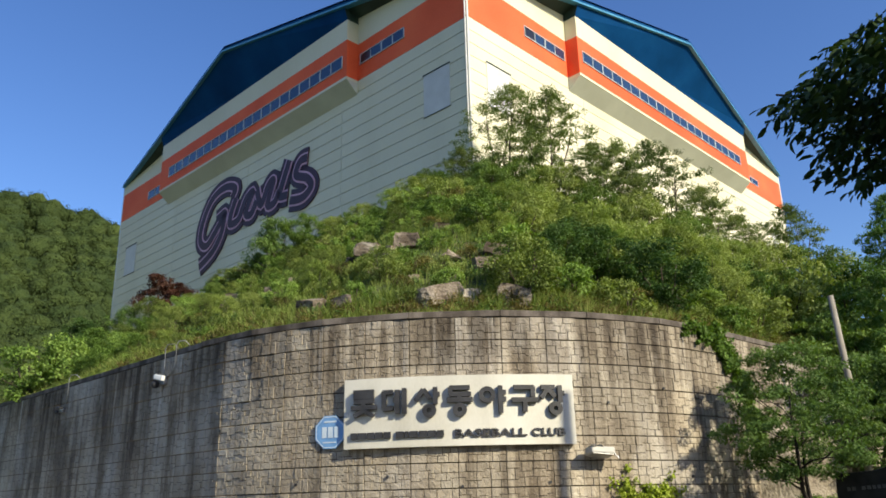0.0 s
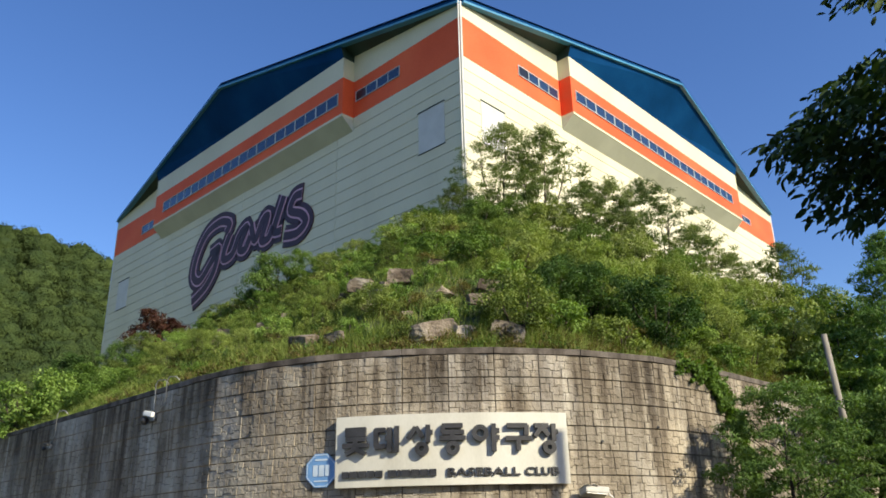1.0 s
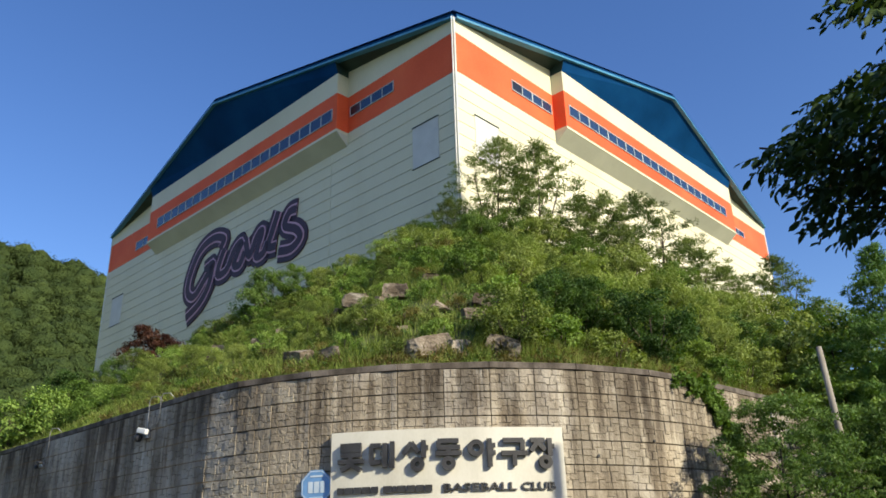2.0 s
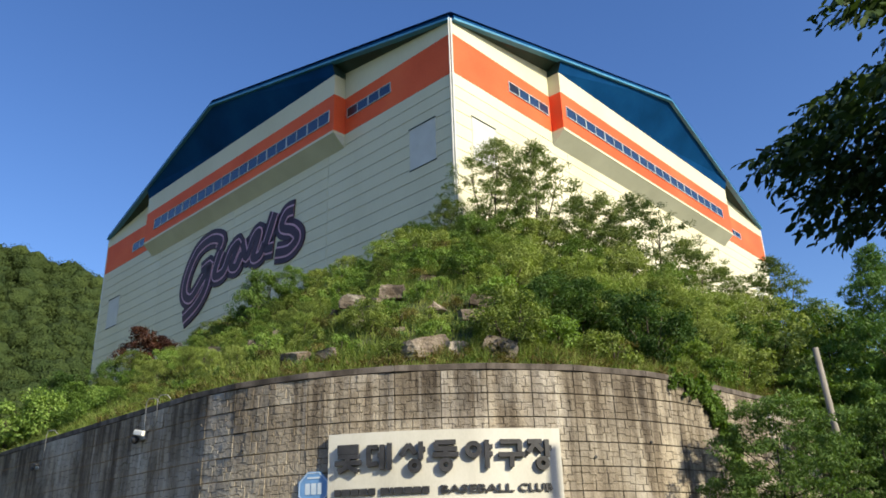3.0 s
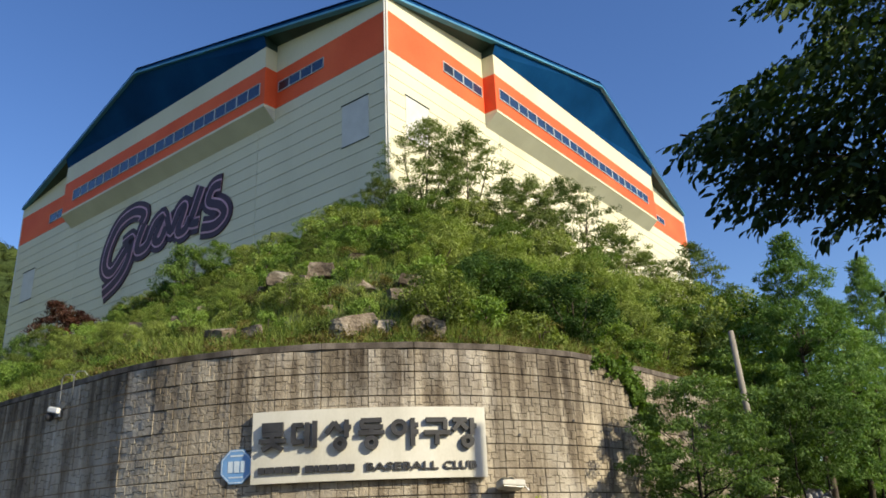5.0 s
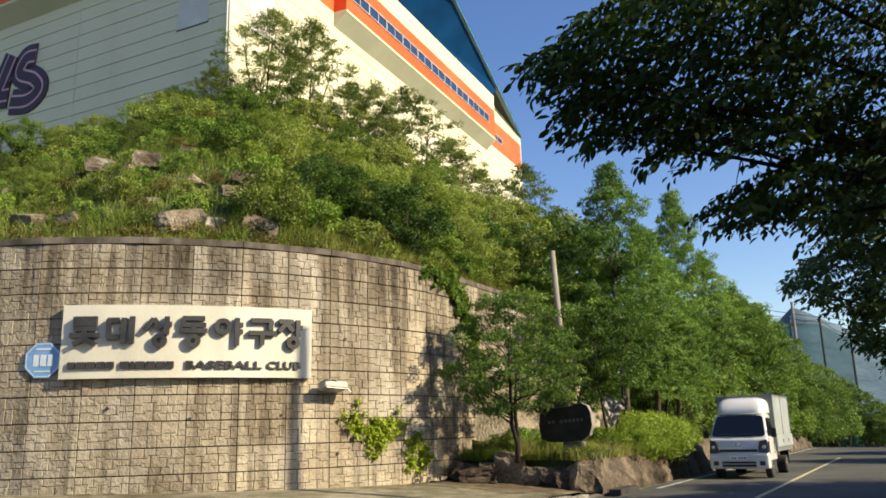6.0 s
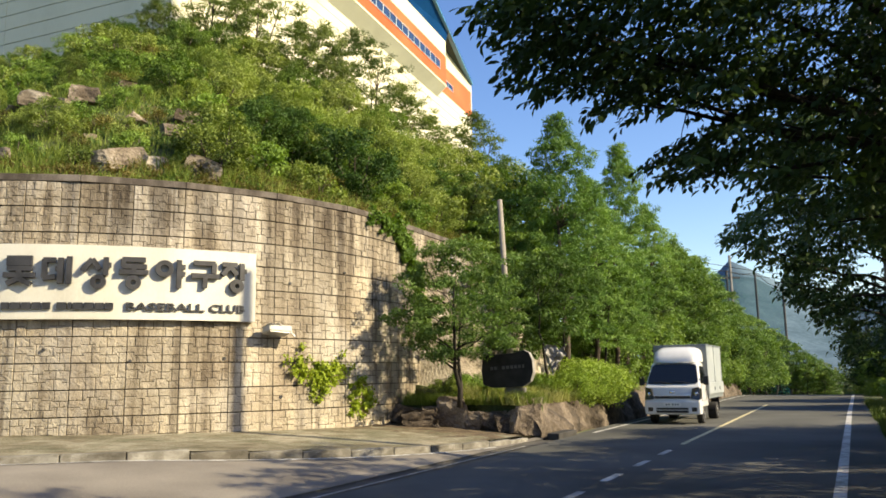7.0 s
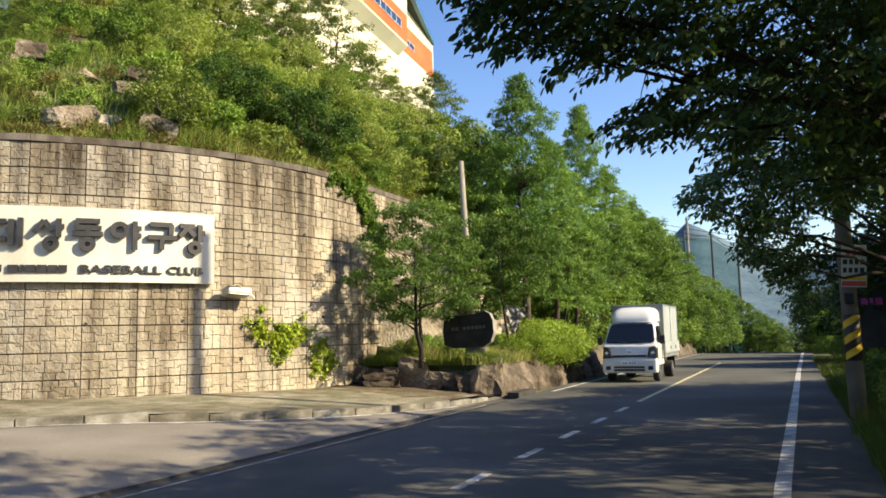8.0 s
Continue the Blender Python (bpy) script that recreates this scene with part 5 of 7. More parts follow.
def wall_prism(bm, outline, o0, o1):
    """An outline in (a, z) raised from the wall between two offsets."""
    lo = [bm.verts.new(on_wall(a, o0, z)) for a, z in outline]
    hi = [bm.verts.new(on_wall(a, o1, z)) for a, z in outline]
    n = len(outline)
    fs = [bm.faces.new(lo), bm.faces.new(hi)]
    for i in range(n):
        fs.append(bm.faces.new((lo[i], lo[(i + 1) % n], hi[(i + 1) % n], hi[i])))
    bmesh.ops.recalc_face_normals(bm, faces=fs)


def stroke(x0, y0, x1, y1, w):
    d = Vector((x1 - x0, y1 - y0)).normalized()
    n = Vector((-d.y, d.x)) * w / 2
    return [(x0 + n.x, y0 + n.y), (x0 - n.x, y0 - n.y), (x1 - n.x, y1 - n.y), (x1 + n.x, y1 + n.y)]


def glyph(bm, strokes, a, z, w, h, o0, o1, thick):
    """Strokes in a unit cell: straight bars of four numbers, rings of (x, y, radius)."""
    for st in strokes:
        if len(st) == 4:
            x0, y0, x1, y1 = st
            wall_prism(bm, stroke(a + x0 * w, z + y0 * h, a + x1 * w, z + y1 * h, thick), o0, o1)
        else:
            x, y, r = st
            cx, cy = a + x * w, z + y * h
            n = 16
            for k in range(n):
                g0, g1 = 6.28319 * k / n, 6.28319 * (k + 1) / n
                q = [(cx + math.cos(g) * rr, cy + math.sin(g) * rr) for g, rr in ((g0, r * h - thick * 0.5), (g0, r * h + thick * 0.5), (g1, r * h + thick * 0.5), (g1, r * h - thick * 0.5))]
                wall_prism(bm, q, o0, o1)


board = empty("name_board", "long ivory sign board with raised dark letters on the wall", "sign", Matrix.Translation((0, 0, 0)))
part("board", wall_slab(BOARD_A0, BOARD_A1, BOARD_Z0, BOARD_Z1, 0.05, BOARD_OFF), BOARD, board)
for k, a in enumerate((5.3, 6.6, 7.6, 8.6, 9.8)):
    part("bracket", wall_slab(a - 0.05, a + 0.05, BOARD_Z0 + 0.1, BOARD_Z1 - 0.1, 0.004, 0.05, 2), GREY_METAL, board)
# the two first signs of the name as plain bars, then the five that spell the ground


def raised_sign(a, w, *strokes):
    bm = bmesh.new()
    glyph(bm, strokes, a, 3.60, w, 0.62, BOARD_OFF + 0.025, BOARD_OFF + 0.115, 0.105)
    part("letter", bm, BLACK_METAL, board, "raised black metal letter")


raised_sign(5.10, 0.60, (0.1, 0.97, 0.9, 0.97), (0.1, 0.80, 0.9, 0.80), (0.12, 0.62, 0.9, 0.62), (0.0, 0.40, 1.0, 0.40), (0.5, 0.6, 0.5, 0.42), (0.12, 0.1, 0.5, 0.28), (0.88, 0.08, 0.5, 0.28))
raised_sign(5.84, 0.55, (0.02, 0.92, 0.45, 0.92), (0.07, 0.95, 0.07, 0.3), (0.02, 0.3, 0.45, 0.34), (0.62, 1.0, 0.62, 0.12), (0.92, 1.05, 0.92, 0.1), (0.45, 0.62, 0.62, 0.62))
raised_sign(6.57, 0.58, (0.36, 0.98, 0.04, 0.55), (0.36, 0.98, 0.62, 0.62), (0.82, 1.05, 0.82, 0.42), (0.82, 0.78, 1.0, 0.78), (0.58, 0.2, 0.17))
raised_sign(7.30, 0.58, (0.1, 1.0, 0.9, 1.0), (0.14, 1.0, 0.14, 0.76), (0.1, 0.76, 0.95, 0.76), (0.5, 0.76, 0.5, 0.58), (0.0, 0.56, 1.0, 0.56), (0.5, 0.2, 0.17))
raised_sign(8.04, 0.58, (0.28, 0.72, 0.22), (0.80, 1.05, 0.80, 0.05), (0.80, 0.80, 1.02, 0.80), (0.80, 0.55, 1.02, 0.55))
raised_sign(8.76, 0.60, (0.08, 0.98, 0.85, 0.98), (0.82, 1.0, 0.80, 0.62), (0.0, 0.52, 1.0, 0.52), (0.5, 0.52, 0.48, 0.08))
raised_sign(9.40, 0.58, (0.06, 0.98, 0.62, 0.98), (0.36, 0.96, 0.06, 0.58), (0.36, 0.9, 0.62, 0.62), (0.82, 1.05, 0.82, 0.42), (0.82, 0.76, 1.0, 0.76), (0.62, 0.2, 0.17))
# second line: plain bars for the name, then the words that tell what the place is
a = 5.08
for wd in (0.15, 0.19, 0.17, 0.17, 0.16, 0, 0.19, 0.07, 0.19, 0.18, 0.17, 0.16):
    if wd:
        bm = bmesh.new()
        wall_prism(bm, [(a, 3.135), (a + wd, 3.135), (a + wd, 3.28), (a, 3.28)], BOARD_OFF + 0.012, BOARD_OFF + 0.05)
        part("letter_bar", bm, BLACK_METAL, board)
        a += wd + 0.025
    else:
        a += 0.09


def words(text, a0, a1, z, height, bold):
    """Built-in letters bent round the wall."""
    cu = bpy.data.curves.new("lettering", "FONT")
    cu.body, cu.size, cu.extrude, cu.offset, cu.resolution_u = text, 1.0, 0.02, bold, 3
    tmp = new("lettering", cu)
    bpy.context.view_layer.update()
    me = bpy.data.meshes.new_from_object(tmp.evaluated_get(bpy.context.evaluated_depsgraph_get()))
    bpy.data.objects.remove(tmp)
    xs, ys = [v.co.x for v in me.vertices], [v.co.y for v in me.vertices]
    kx, ky = (a1 - a0) / (max(xs) - min(xs)), height / (max(ys) - min(ys))
    for v in me.vertices:
        off = BOARD_OFF + 0.012 if v.co.z < 0 else BOARD_OFF + 0.05
        v.co = on_wall(a0 + (v.co.x - min(xs)) * kx, off, z + (v.co.y - min(ys)) * ky)
    me.update()
    return me


for text, a0, a1 in (("BASEBALL", 7.46, 9.08), ("CLUB", 9.19, 9.97)):
    part("lettering", words(text, a0, a1, 3.12, 0.175, 0.018), BLACK_METAL, board, "raised black capital letters")

# eight-sided blue plate beside the board
BLUE_PLATE = material("blue_plate", ((0.3, (0.11, 0.25, 0.48)), (0.7, (0.17, 0.34, 0.60))), 0.4, 0, 3, 40, 0.3, 0, coords="World")
PALE_BLUE = material("pale_plate_print", ((0.3, (0.42, 0.52, 0.62)), (0.7, (0.58, 0.66, 0.72))), 0.5, 0, 3, 40, 0.3, 0, coords="World")
plate = empty("security_plate", "blue eight-sided plate with pale print on the wall", "sign")
ca, cz, cr = 4.50, 3.35, 0.41
octo = [(ca + cr * math.cos(radians(22.5 + 45 * k)), cz + cr * math.sin(radians(22.5 + 45 * k))) for k in range(8)]
bm = bmesh.new()
wall_prism(bm, octo, 0.03, 0.075)
part("plate", bm, BLUE_PLATE, plate)
bm = bmesh.new()
for k in range(8):
    p0, p1 = octo[k], octo[(k + 1) % 8]
    q = [((ca + (p[0] - ca) * f), cz + (p[1] - cz) * f) for p, f in ((p0, 0.9), (p0, 0.95), (p1, 0.95), (p1, 0.9))]
    wall_prism(bm, q, 0.075, 0.079)
part("border_line", bm, PALE_BLUE, plate)
bm = bmesh.new()
for x0, x1, z0, z1 in ((-0.20, -0.08, -0.13, 0.12), (-0.05, 0.08, -0.13, 0.12), (0.11, 0.22, -0.13, 0.12), (-0.15, 0.17, 0.22, 0.26), (-0.17, 0.17, -0.25, -0.22)):
    wall_prism(bm, [(ca + x0, cz + z0), (ca + x1, cz + z0), (ca + x1, cz + z1), (ca + x0, cz + z1)], 0.075, 0.079)
part("print_bar", bm, PALE_BLUE, plate)
bm = bmesh.new()
wall_prism(bm, [(ca - 0.1, cz - 0.1), (ca + 0.1, cz - 0.1), (ca + 0.1, cz + 0.1), (ca - 0.1, cz + 0.1)], 0.004, 0.03)
part("bracket", bm, GREY_METAL, plate)

# flood lamp that leans out from the wall beside the board
lamp = empty("wall_flood_lamp", "dull white box flood lamp leaning out from the wall", "lamp")
bm = bmesh.new()
box(bm, (-0.30, 0.0, -0.08), (0.30, 0.36, 0.08), 0.04, wall_matrix(10.72, 0.14, 2.70) @ pose(0, 0, 0, 14, 4, 0))
part("housing", bm, material("dull_lamp_housing", ((0.3, (0.34, 0.33, 0.30)), (0.7, (0.46, 0.45, 0.41))), 0.6, 0, 3, 30, 0.4, 0.05, 0.004), lamp)
bm = bmesh.new()
box(bm, (-0.26, 0.03, -0.095), (0.26, 0.33, -0.082), 0.0, wall_matrix(10.72, 0.14, 2.70) @ pose(0, 0, 0, 14, 4, 0))
part("lens", bm, GREY_METAL, lamp)
bm = bmesh.new()
box(bm, (-0.05, 0.0, -0.12), (0.05, 0.16, 0.05), 0.01, wall_matrix(10.72, 0.004, 2.72))
part("bracket", bm, GREY_METAL, lamp)

# crumpled white plastic caught on the lamp, its free corner hanging
bm = bmesh.new()
bmesh.ops.create_grid(bm, x_segments=20, y_segments=14, size=0.5)
for v in bm.verts:
    u, w = v.co.x + 0.5, v.co.y + 0.5
    fold = 0.035 * noise.noise((u * 5, w * 4, 1.0)) + 0.02 * noise.noise((u * 12, w * 10, 4.0))
    sag = max(0.0, u - 0.35) ** 1.6 * 0.5 * w
    v.co = Vector((-0.33 + 0.72 * u, 0.02 + 0.42 * w * (1 - 0.35 * u) + fold, 0.10 + fold - sag + 0.05 * w * (1 - u)))
tagged(part("plastic_sheet", bm, material("white_plastic_film", ((0.3, (0.62, 0.63, 0.64)), (0.7, (0.76, 0.77, 0.78))), 0.35, 0, 4, 30, 0.3, 0.1, 0.01), m=wall_matrix(10.74, 0.14, 2.70) @ pose(0, 0, 0, 6, 0, 0), smooth=True),
       "crumpled white plastic sheet draped over the wall lamp", "plastic sheet")

# watching cameras with conduits hooked over the wall's top
for a_c, z_c, big in ((-2.3, 5.2, 1), (-9.6, 5.1, 0)):
    cctv = empty("security_camera", "small white security camera on a wall bracket" if big else "small dark security camera on the wall", "camera")
    k = 1.0 if big else 0.6
    bm = bmesh.new()
    box(bm, (-0.17 * k, 0.12, 0.08), (0.20 * k, 0.26, 0.2 * k + 0.03), 0.03, wall_matrix(a_c, 0.0, z_c) @ pose(0, 0, 0, 0, 12, -15))
    part("housing", bm, WHITE_METAL if big else BLACK_METAL, cctv)
    bm = bmesh.new()
    bmesh.ops.create_uvsphere(bm, u_segments=14, v_segments=10, radius=0.12 * k, matrix=wall_matrix(a_c - 0.12, 0.18, z_c - 0.02))
    part("dome", bm, BLACK_METAL, cctv, smooth=True)
    bm = bmesh.new()
    box(bm, (-0.1, 0.0, -0.05), (0.26 * k, 0.1, 0.12), 0.015, wall_matrix(a_c, 0.003, z_c))
    part("bracket", bm, GREY_METAL, cctv)
    for da in ((0.1, 0.75) if big else (0.35,)):
        pts = [on_wall(a_c + 0.1, 0.05, z_c + 0.1), on_wall(a_c + da, 0.05, z_c + 0.35), on_wall(a_c + da, 0.06, 6.2), on_wall(a_c + da + 0.06, 0.03, 6.32), on_wall(a_c + da + 0.2, -0.1, 6.33), on_wall(a_c + da + 0.28, -0.25, 6.15)]
        part("conduit", tube(bmesh.new(), pts, [0.014] * 6, 6), GREY_METAL, cctv, smooth=True)

# weep holes: short dark pipe ends
for a_h, z_h in ((2.4, 4.37), (5.9, 2.3), (7.6, 2.05), (11.2, 3.9), (12.9, 4.3), (9.6, 2.1), (11.0, 1.2), (3.6, 2.2), (1.0, 3.6), (13.6, 2.2)):
    bm = bmesh.new()
    bmesh.ops.create_cone(bm, cap_ends=True, segments=10, radius1=0.035, radius2=0.035, depth=0.06, matrix=wall_matrix(a_h, 0.02, z_h) @ pose(0, 0, 0, 90, 0, 0))
    tagged(part("weep_pipe", bm, BLACK_METAL), "short dark drain pipe end in the wall", "drain pipe", "weep pipes in the wall")

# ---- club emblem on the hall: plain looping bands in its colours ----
PURPLE = material("dark_purple_sheet", ((0.3, (0.026, 0.007, 0.017)), (0.7, (0.05, 0.015, 0.032))), 0.5, 0, 0.5, 12, 0.3, 0, coords="World")
PINK = material("dull_pink_sheet", ((0.3, (0.46, 0.25, 0.33)), (0.7, (0.58, 0.34, 0.42))), 0.5, 0, 0.5, 12, 0.3, 0, coords="World")


def ribbon(bm, pts, w, y0, y1, sg):
    """A flat band along points (s, z), standing out from y0 to y1."""
    n = len(pts)
    ring = []
    for i, (s, z) in enumerate(pts):
        a, b = Vector(pts[max(0, i - 1)]), Vector(pts[min(n - 1, i + 1)])
        d = (b - a).normalized()
        nn = Vector((-d.y, d.x)) * w / 2
        ring.append([bm.verts.new((sg * (s + e * nn.x), y, z + e * nn.y)) for e, y in ((-1, y0), (-1, y1), (1, y1), (1, y0))])
    fs = []
    for r0, r1 in zip(ring, ring[1:]):
        for k in range(4):
            fs.append(bm.faces.new((r0[k], r0[(k + 1) % 4], r1[(k + 1) % 4], r1[k])))
    fs += [bm.faces.new(ring[0]), bm.faces.new(ring[-1])]
    bmesh.ops.recalc_face_normals(bm, faces=fs)


def smooth_path(pts, sub=6):
    """A soft curve through points."""
    out = []
    for i in range(len(pts) - 1):
        p0, p1, p2, p3 = (Vector(pts[max(0, min(len(pts) - 1, i + k))]) for k in (-1, 0, 1, 2))
        for j in range(sub):
            t = j / sub
            out.append(tuple(0.5 * ((2 * p1) + (p2 - p0) * t + (2 * p0 - 5 * p1 + 4 * p2 - p3) * t * t + (3 * p1 - p0 - 3 * p2 + p3) * t ** 3)))
    return out + [tuple(pts[-1])]


LOOPS = [
    [(22.9, 22.9), (22.5, 23.5), (23.9, 24.0), (25.7, 23.6), (26.9, 22.1), (27.1, 20.7), (26.1, 20.1), (24.8, 21.0), (23.7, 22.0), (24.9, 21.8)],
    [(23.7, 22.0), (24.1, 20.5), (25.2, 19.4), (27.0, 18.7)],
    [(22.3, 22.7), (22.9, 21.6), (22.9, 20.9), (21.8, 21.0), (21.0, 22.2), (20.1, 22.5), (20.9, 21.2), (20.2, 20.9), (19.6, 21.7)],
    [(19.6, 22.5), (19.0, 21.2), (18.2, 22.4), (17.6, 22.5), (18.2, 21.0), (17.4, 20.9), (16.9, 21.6)],
    [(15.8, 23.4), (16.4, 22.2), (16.8, 21.2), (15.9, 21.0)],
    [(13.8, 22.9), (14.6, 22.9), (15.0, 22.1), (13.8, 21.5), (13.3, 20.8), (14.2, 20.3), (15.6, 20.5)],
]
emb_m, emb_sg = FACES["left"]
emblem = new("club_emblem")
emblem.parent = hall
emblem.matrix_basis = emb_m @ Matrix.Translation((0.15, 0, -0.12))
emblem["label"] = "dark purple looping emblem with pink outlines"
for layer, (w, y0, y1, mt) in enumerate(((1.5, 0.045, 0.13, PURPLE), (0.80, 0.132, 0.15, PINK), (0.54, 0.152, 0.17, PURPLE))):
    for lp in LOOPS:
        bm = bmesh.new()
        ribbon(bm, smooth_path(lp), w, y0 + 0.0005, y1, emb_sg)
        part("band", bm, mt, emblem)

# ---- boulders holding the planted bed ----


def boulder(name, label, size, seed, mat_=None, rough=0.15, category="boulder", group="", skew=0.3, chips=6):
    """A broken block of stone: a lump cut by flat planes, with worn edges and rough faces."""
    rng = random.Random(seed)
    bm = bmesh.new()
    bmesh.ops.create_icosphere(bm, subdivisions=4, radius=1.25)
    cuts = []
    for ax in ((1, 0, 0), (-1, 0, 0), (0, 1, 0), (0, -1, 0), (0, 0, 1), (0, 0, -1)):
        cuts.append((Vector(ax) + Vector((rng.gauss(0, skew), rng.gauss(0, skew), rng.gauss(0, skew * 0.7))), rng.uniform(0.52, 0.7)))
    for k in range(chips):
        cuts.append((Vector((rng.gauss(0, 1), rng.gauss(0, 1), rng.gauss(0.3, 0.7))), rng.uniform(0.72, 0.98)))
    cuts = [(nv.normalized(), dist) for nv, dist in cuts]
    off = Vector((seed * 1.7, seed * 0.3, 0))
    for v in bm.verts:
        c = v.co.copy()
        for nv, dist in cuts:
            over_ = c.dot(nv) - dist
            if over_ > 0:
                c -= nv * over_ * 0.99
        c += c.normalized() * rough * (0.3 * noise.noise(c * 1.9 + off) + 0.26 * noise.noise(c * 5.3 + off) + 0.16 * noise.noise(c * 11.0 + off) - 0.5 * max(0.0, 0.16 - abs(noise.noise(c * 2.3 - off))))
        v.co = Vector((c.x * size[0], c.y * size[1], c.z * size[2])) * 0.58
    bmesh.ops.recalc_face_normals(bm, faces=bm.faces)
    ob = part(name, bm, mat_ or ROCK)
    return tagged(ob, label, category, group)


brng = random.Random(4)
BED = [Vector((6.9, 21.3)), Vector((7.5, 20.6)), Vector((8.4, 20.1)), Vector((9.2, 19.3)), Vector((9.75, 18.75))]
spots = []
for p0, p1 in zip(BED, BED[1:]):
    for k in (0.0, 0.5):
        spots.append((p0.lerp(p1, k), brng.uniform(0.75, 1.05), brng.uniform(0.55, 0.85)))
spots[1] = (spots[1][0] + Vector((-0.1, -0.45)), 1.25, 0.5)
for i, (p, w, h) in enumerate(spots):
    b = boulder("boulder", "brown granite boulder edging the planted bed", (w * 1.1, w * 0.95, h * 1.15), 60 + i, BED_ROCK, 0.36, group="boulders of the planted bed", skew=0.2, chips=4)
    b.matrix_basis = Matrix.Translation((p.x, p.y, h * 0.45 + (0.32 - 0.04 * i if i < 8 else 0.0))) @ pose(0, 0, 0, brng.uniform(-10, 10), brng.uniform(-10, 10), 43 + brng.uniform(-25, 25) if i > 7 else brng.uniform(-60, 0))
# rough cut rock bank along the road, in tilted slabs
bank = []
for i in range(430):
    s = 19.75 + 43 * i / 429
    slab = int((s + 0.25 * noise.noise((s * 0.8, 0, 0))) / 0.95)
    krng = random.Random(slab)
    lean, push, high = krng.uniform(0.2, 0.7), krng.uniform(-0.22, 0.22), krng.uniform(-0.22, 0.14)
    top = 1.0 + high + 0.15 * min(1.0, max(0.0, (s - 30) / 10)) - 0.35 * max(0, s - 50) / 12
    row = []
    for j in range(13):
        k = j / 12
        crack = max(0.0, 0.12 - abs(noise.noise((s * 1.3 + k * 0.9, k * 1.6 - s * 0.3, 6.0)))) / 0.12
        q = rd(s, 7.0 + push * (1 - k * 0.5) + lean * k * k + 0.11 * noise.noise((s * 1.7, k * 4, 1.0)) + 0.06 * noise.noise((s * 5.0, k * 8, 3.0)) + 0.10 * crack, -0.1 + (top + 0.1) * k + 0.05 * noise.noise((s * 1.3, 4, k * 3)) * k)
        row.append(q)
    row.append(rd(s, 8.5, top - 0.02))
    bank.append(row)
BANK = material("cut_rock_bank", ((0.3, (0.028, 0.022, 0.017)), (0.5, (0.082, 0.064, 0.048)), (0.72, (0.18, 0.146, 0.114))), 0.95, 0, 1.4, 20, 0.5, 0.9, 0.08, coords="World", stretch=(1, 1, 0.5))
tagged(part("rock_bank", grid_mesh("rock_bank", bank), BANK), "rugged brown cut rock bank along the road", "rock bank", kind="structure")
# drain box where the channel ends below the rocks, its lip's shadow painted dark
drain = tagged(part("drain_box", boxed((-0.75, -0.16, -0.05), (0.75, 0.16, 0.14), 0.02), material("drain_lip_shadow", ((0.3, (0.02, 0.019, 0.018)), (0.7, (0.045, 0.042, 0.038))), 0.8, 0, 4, 30, 0.4, 0.3, 0.01)),
               "dark iron drain box at the end of the channel", "drain")
drain.matrix_basis = Matrix.Translation(rd(20.4, 6.78)) @ pose(0, 0, 0, 0, 0, 42.5)
# soil of the planted bed, from behind the boulders back to the wall
bed = []
front = [Vector((6.9, 21.55)), Vector((7.6, 20.75)), Vector((8.55, 20.2)), Vector((9.4, 19.35)), Vector((9.95, 18.85))] + [Vector(rd(20.4 + 48 * i / 44, 7.75).xy) for i in range(45)]
for i, p in enumerate(front):
    q = Vector(rd(max(20.6, p.x * RX + p.y * RY), 11.3).xy) if i > 2 else Vector((7.3 + 0.75 * i, 21.95 + 0.72 * i))
    s = p.x * RX + p.y * RY
    drop = dip(s) if s > 54 else 0.0
    row = [(p.x, p.y, -0.1 + drop), (p.x, p.y, 0.83 + drop * 0.7)]
    for j in range(1, 8):
        m2 = p.lerp(q, j / 7)
        row.append((m2.x, m2.y, 0.86 + (0.076 if i > 3 else 0.008) * j + 0.08 * noise.noise((m2.x * 0.8, m2.y * 0.8, 2.0)) + drop * 0.6))
    far_q = q + Vector((-RY, RX)) * 9
    row.append((far_q.x, far_q.y, 2.6) if i > 4 else (q.x, q.y, 0.3))
    bed.append(row)
tagged(part("planted_bed", grid_mesh("planted_bed", bed), HILL_SOIL), "earth of the planted roadside bed behind boulders", "planting bed", kind="structure")

# pale cut rock face behind the roadside trees
face = []
for i in range(240):
    s = 20.2 + 20.6 * i / 239
    high = 3.6 - 1.3 * max(0.0, (23.6 - s) / 2.9) + 0.5 * noise.noise((s * 0.35, 3, 0)) - 1.2 * max(0.0, (s - 31) / 10)
    row = []
    for j in range(26):
        k = j / 25
        crack = noise.noise((s * 0.9, k * 3.2, 7.0))
        push = 0.28 * (round(crack * 5) / 5) + 0.16 * noise.noise((s * 2.6, k * 7, 2.0)) + 0.10 * noise.noise((s * 6.5, k * 17, 5.0)) + 0.25 * max(0.0, 0.14 - abs(noise.noise((s * 1.1 + k, k * 2.0 - s * 0.4, 9.0)))) / 0.14
        row.append(rd(s, 9.7 + 1.9 * max(0.0, 1 - i / 15) + 0.35 * max(0.0, (23.4 - s) / 2.7) + 1.0 * min(1.0, max(0.0, (s - 26) / 7)) + push + 0.6 * k, 0.7 + high * k))
    row.append(rd(s, 14.0, 0.9 + high))
    face.append(row)
FACE = material("pale_cut_rock", ((0.28, (0.10, 0.08, 0.06)), (0.5, (0.27, 0.235, 0.18)), (0.75, (0.46, 0.415, 0.34))), 0.95, 0, 0.9, 18, 0.6, 0.9, 0.08, coords="World", stretch=(1, 1, 0.5))
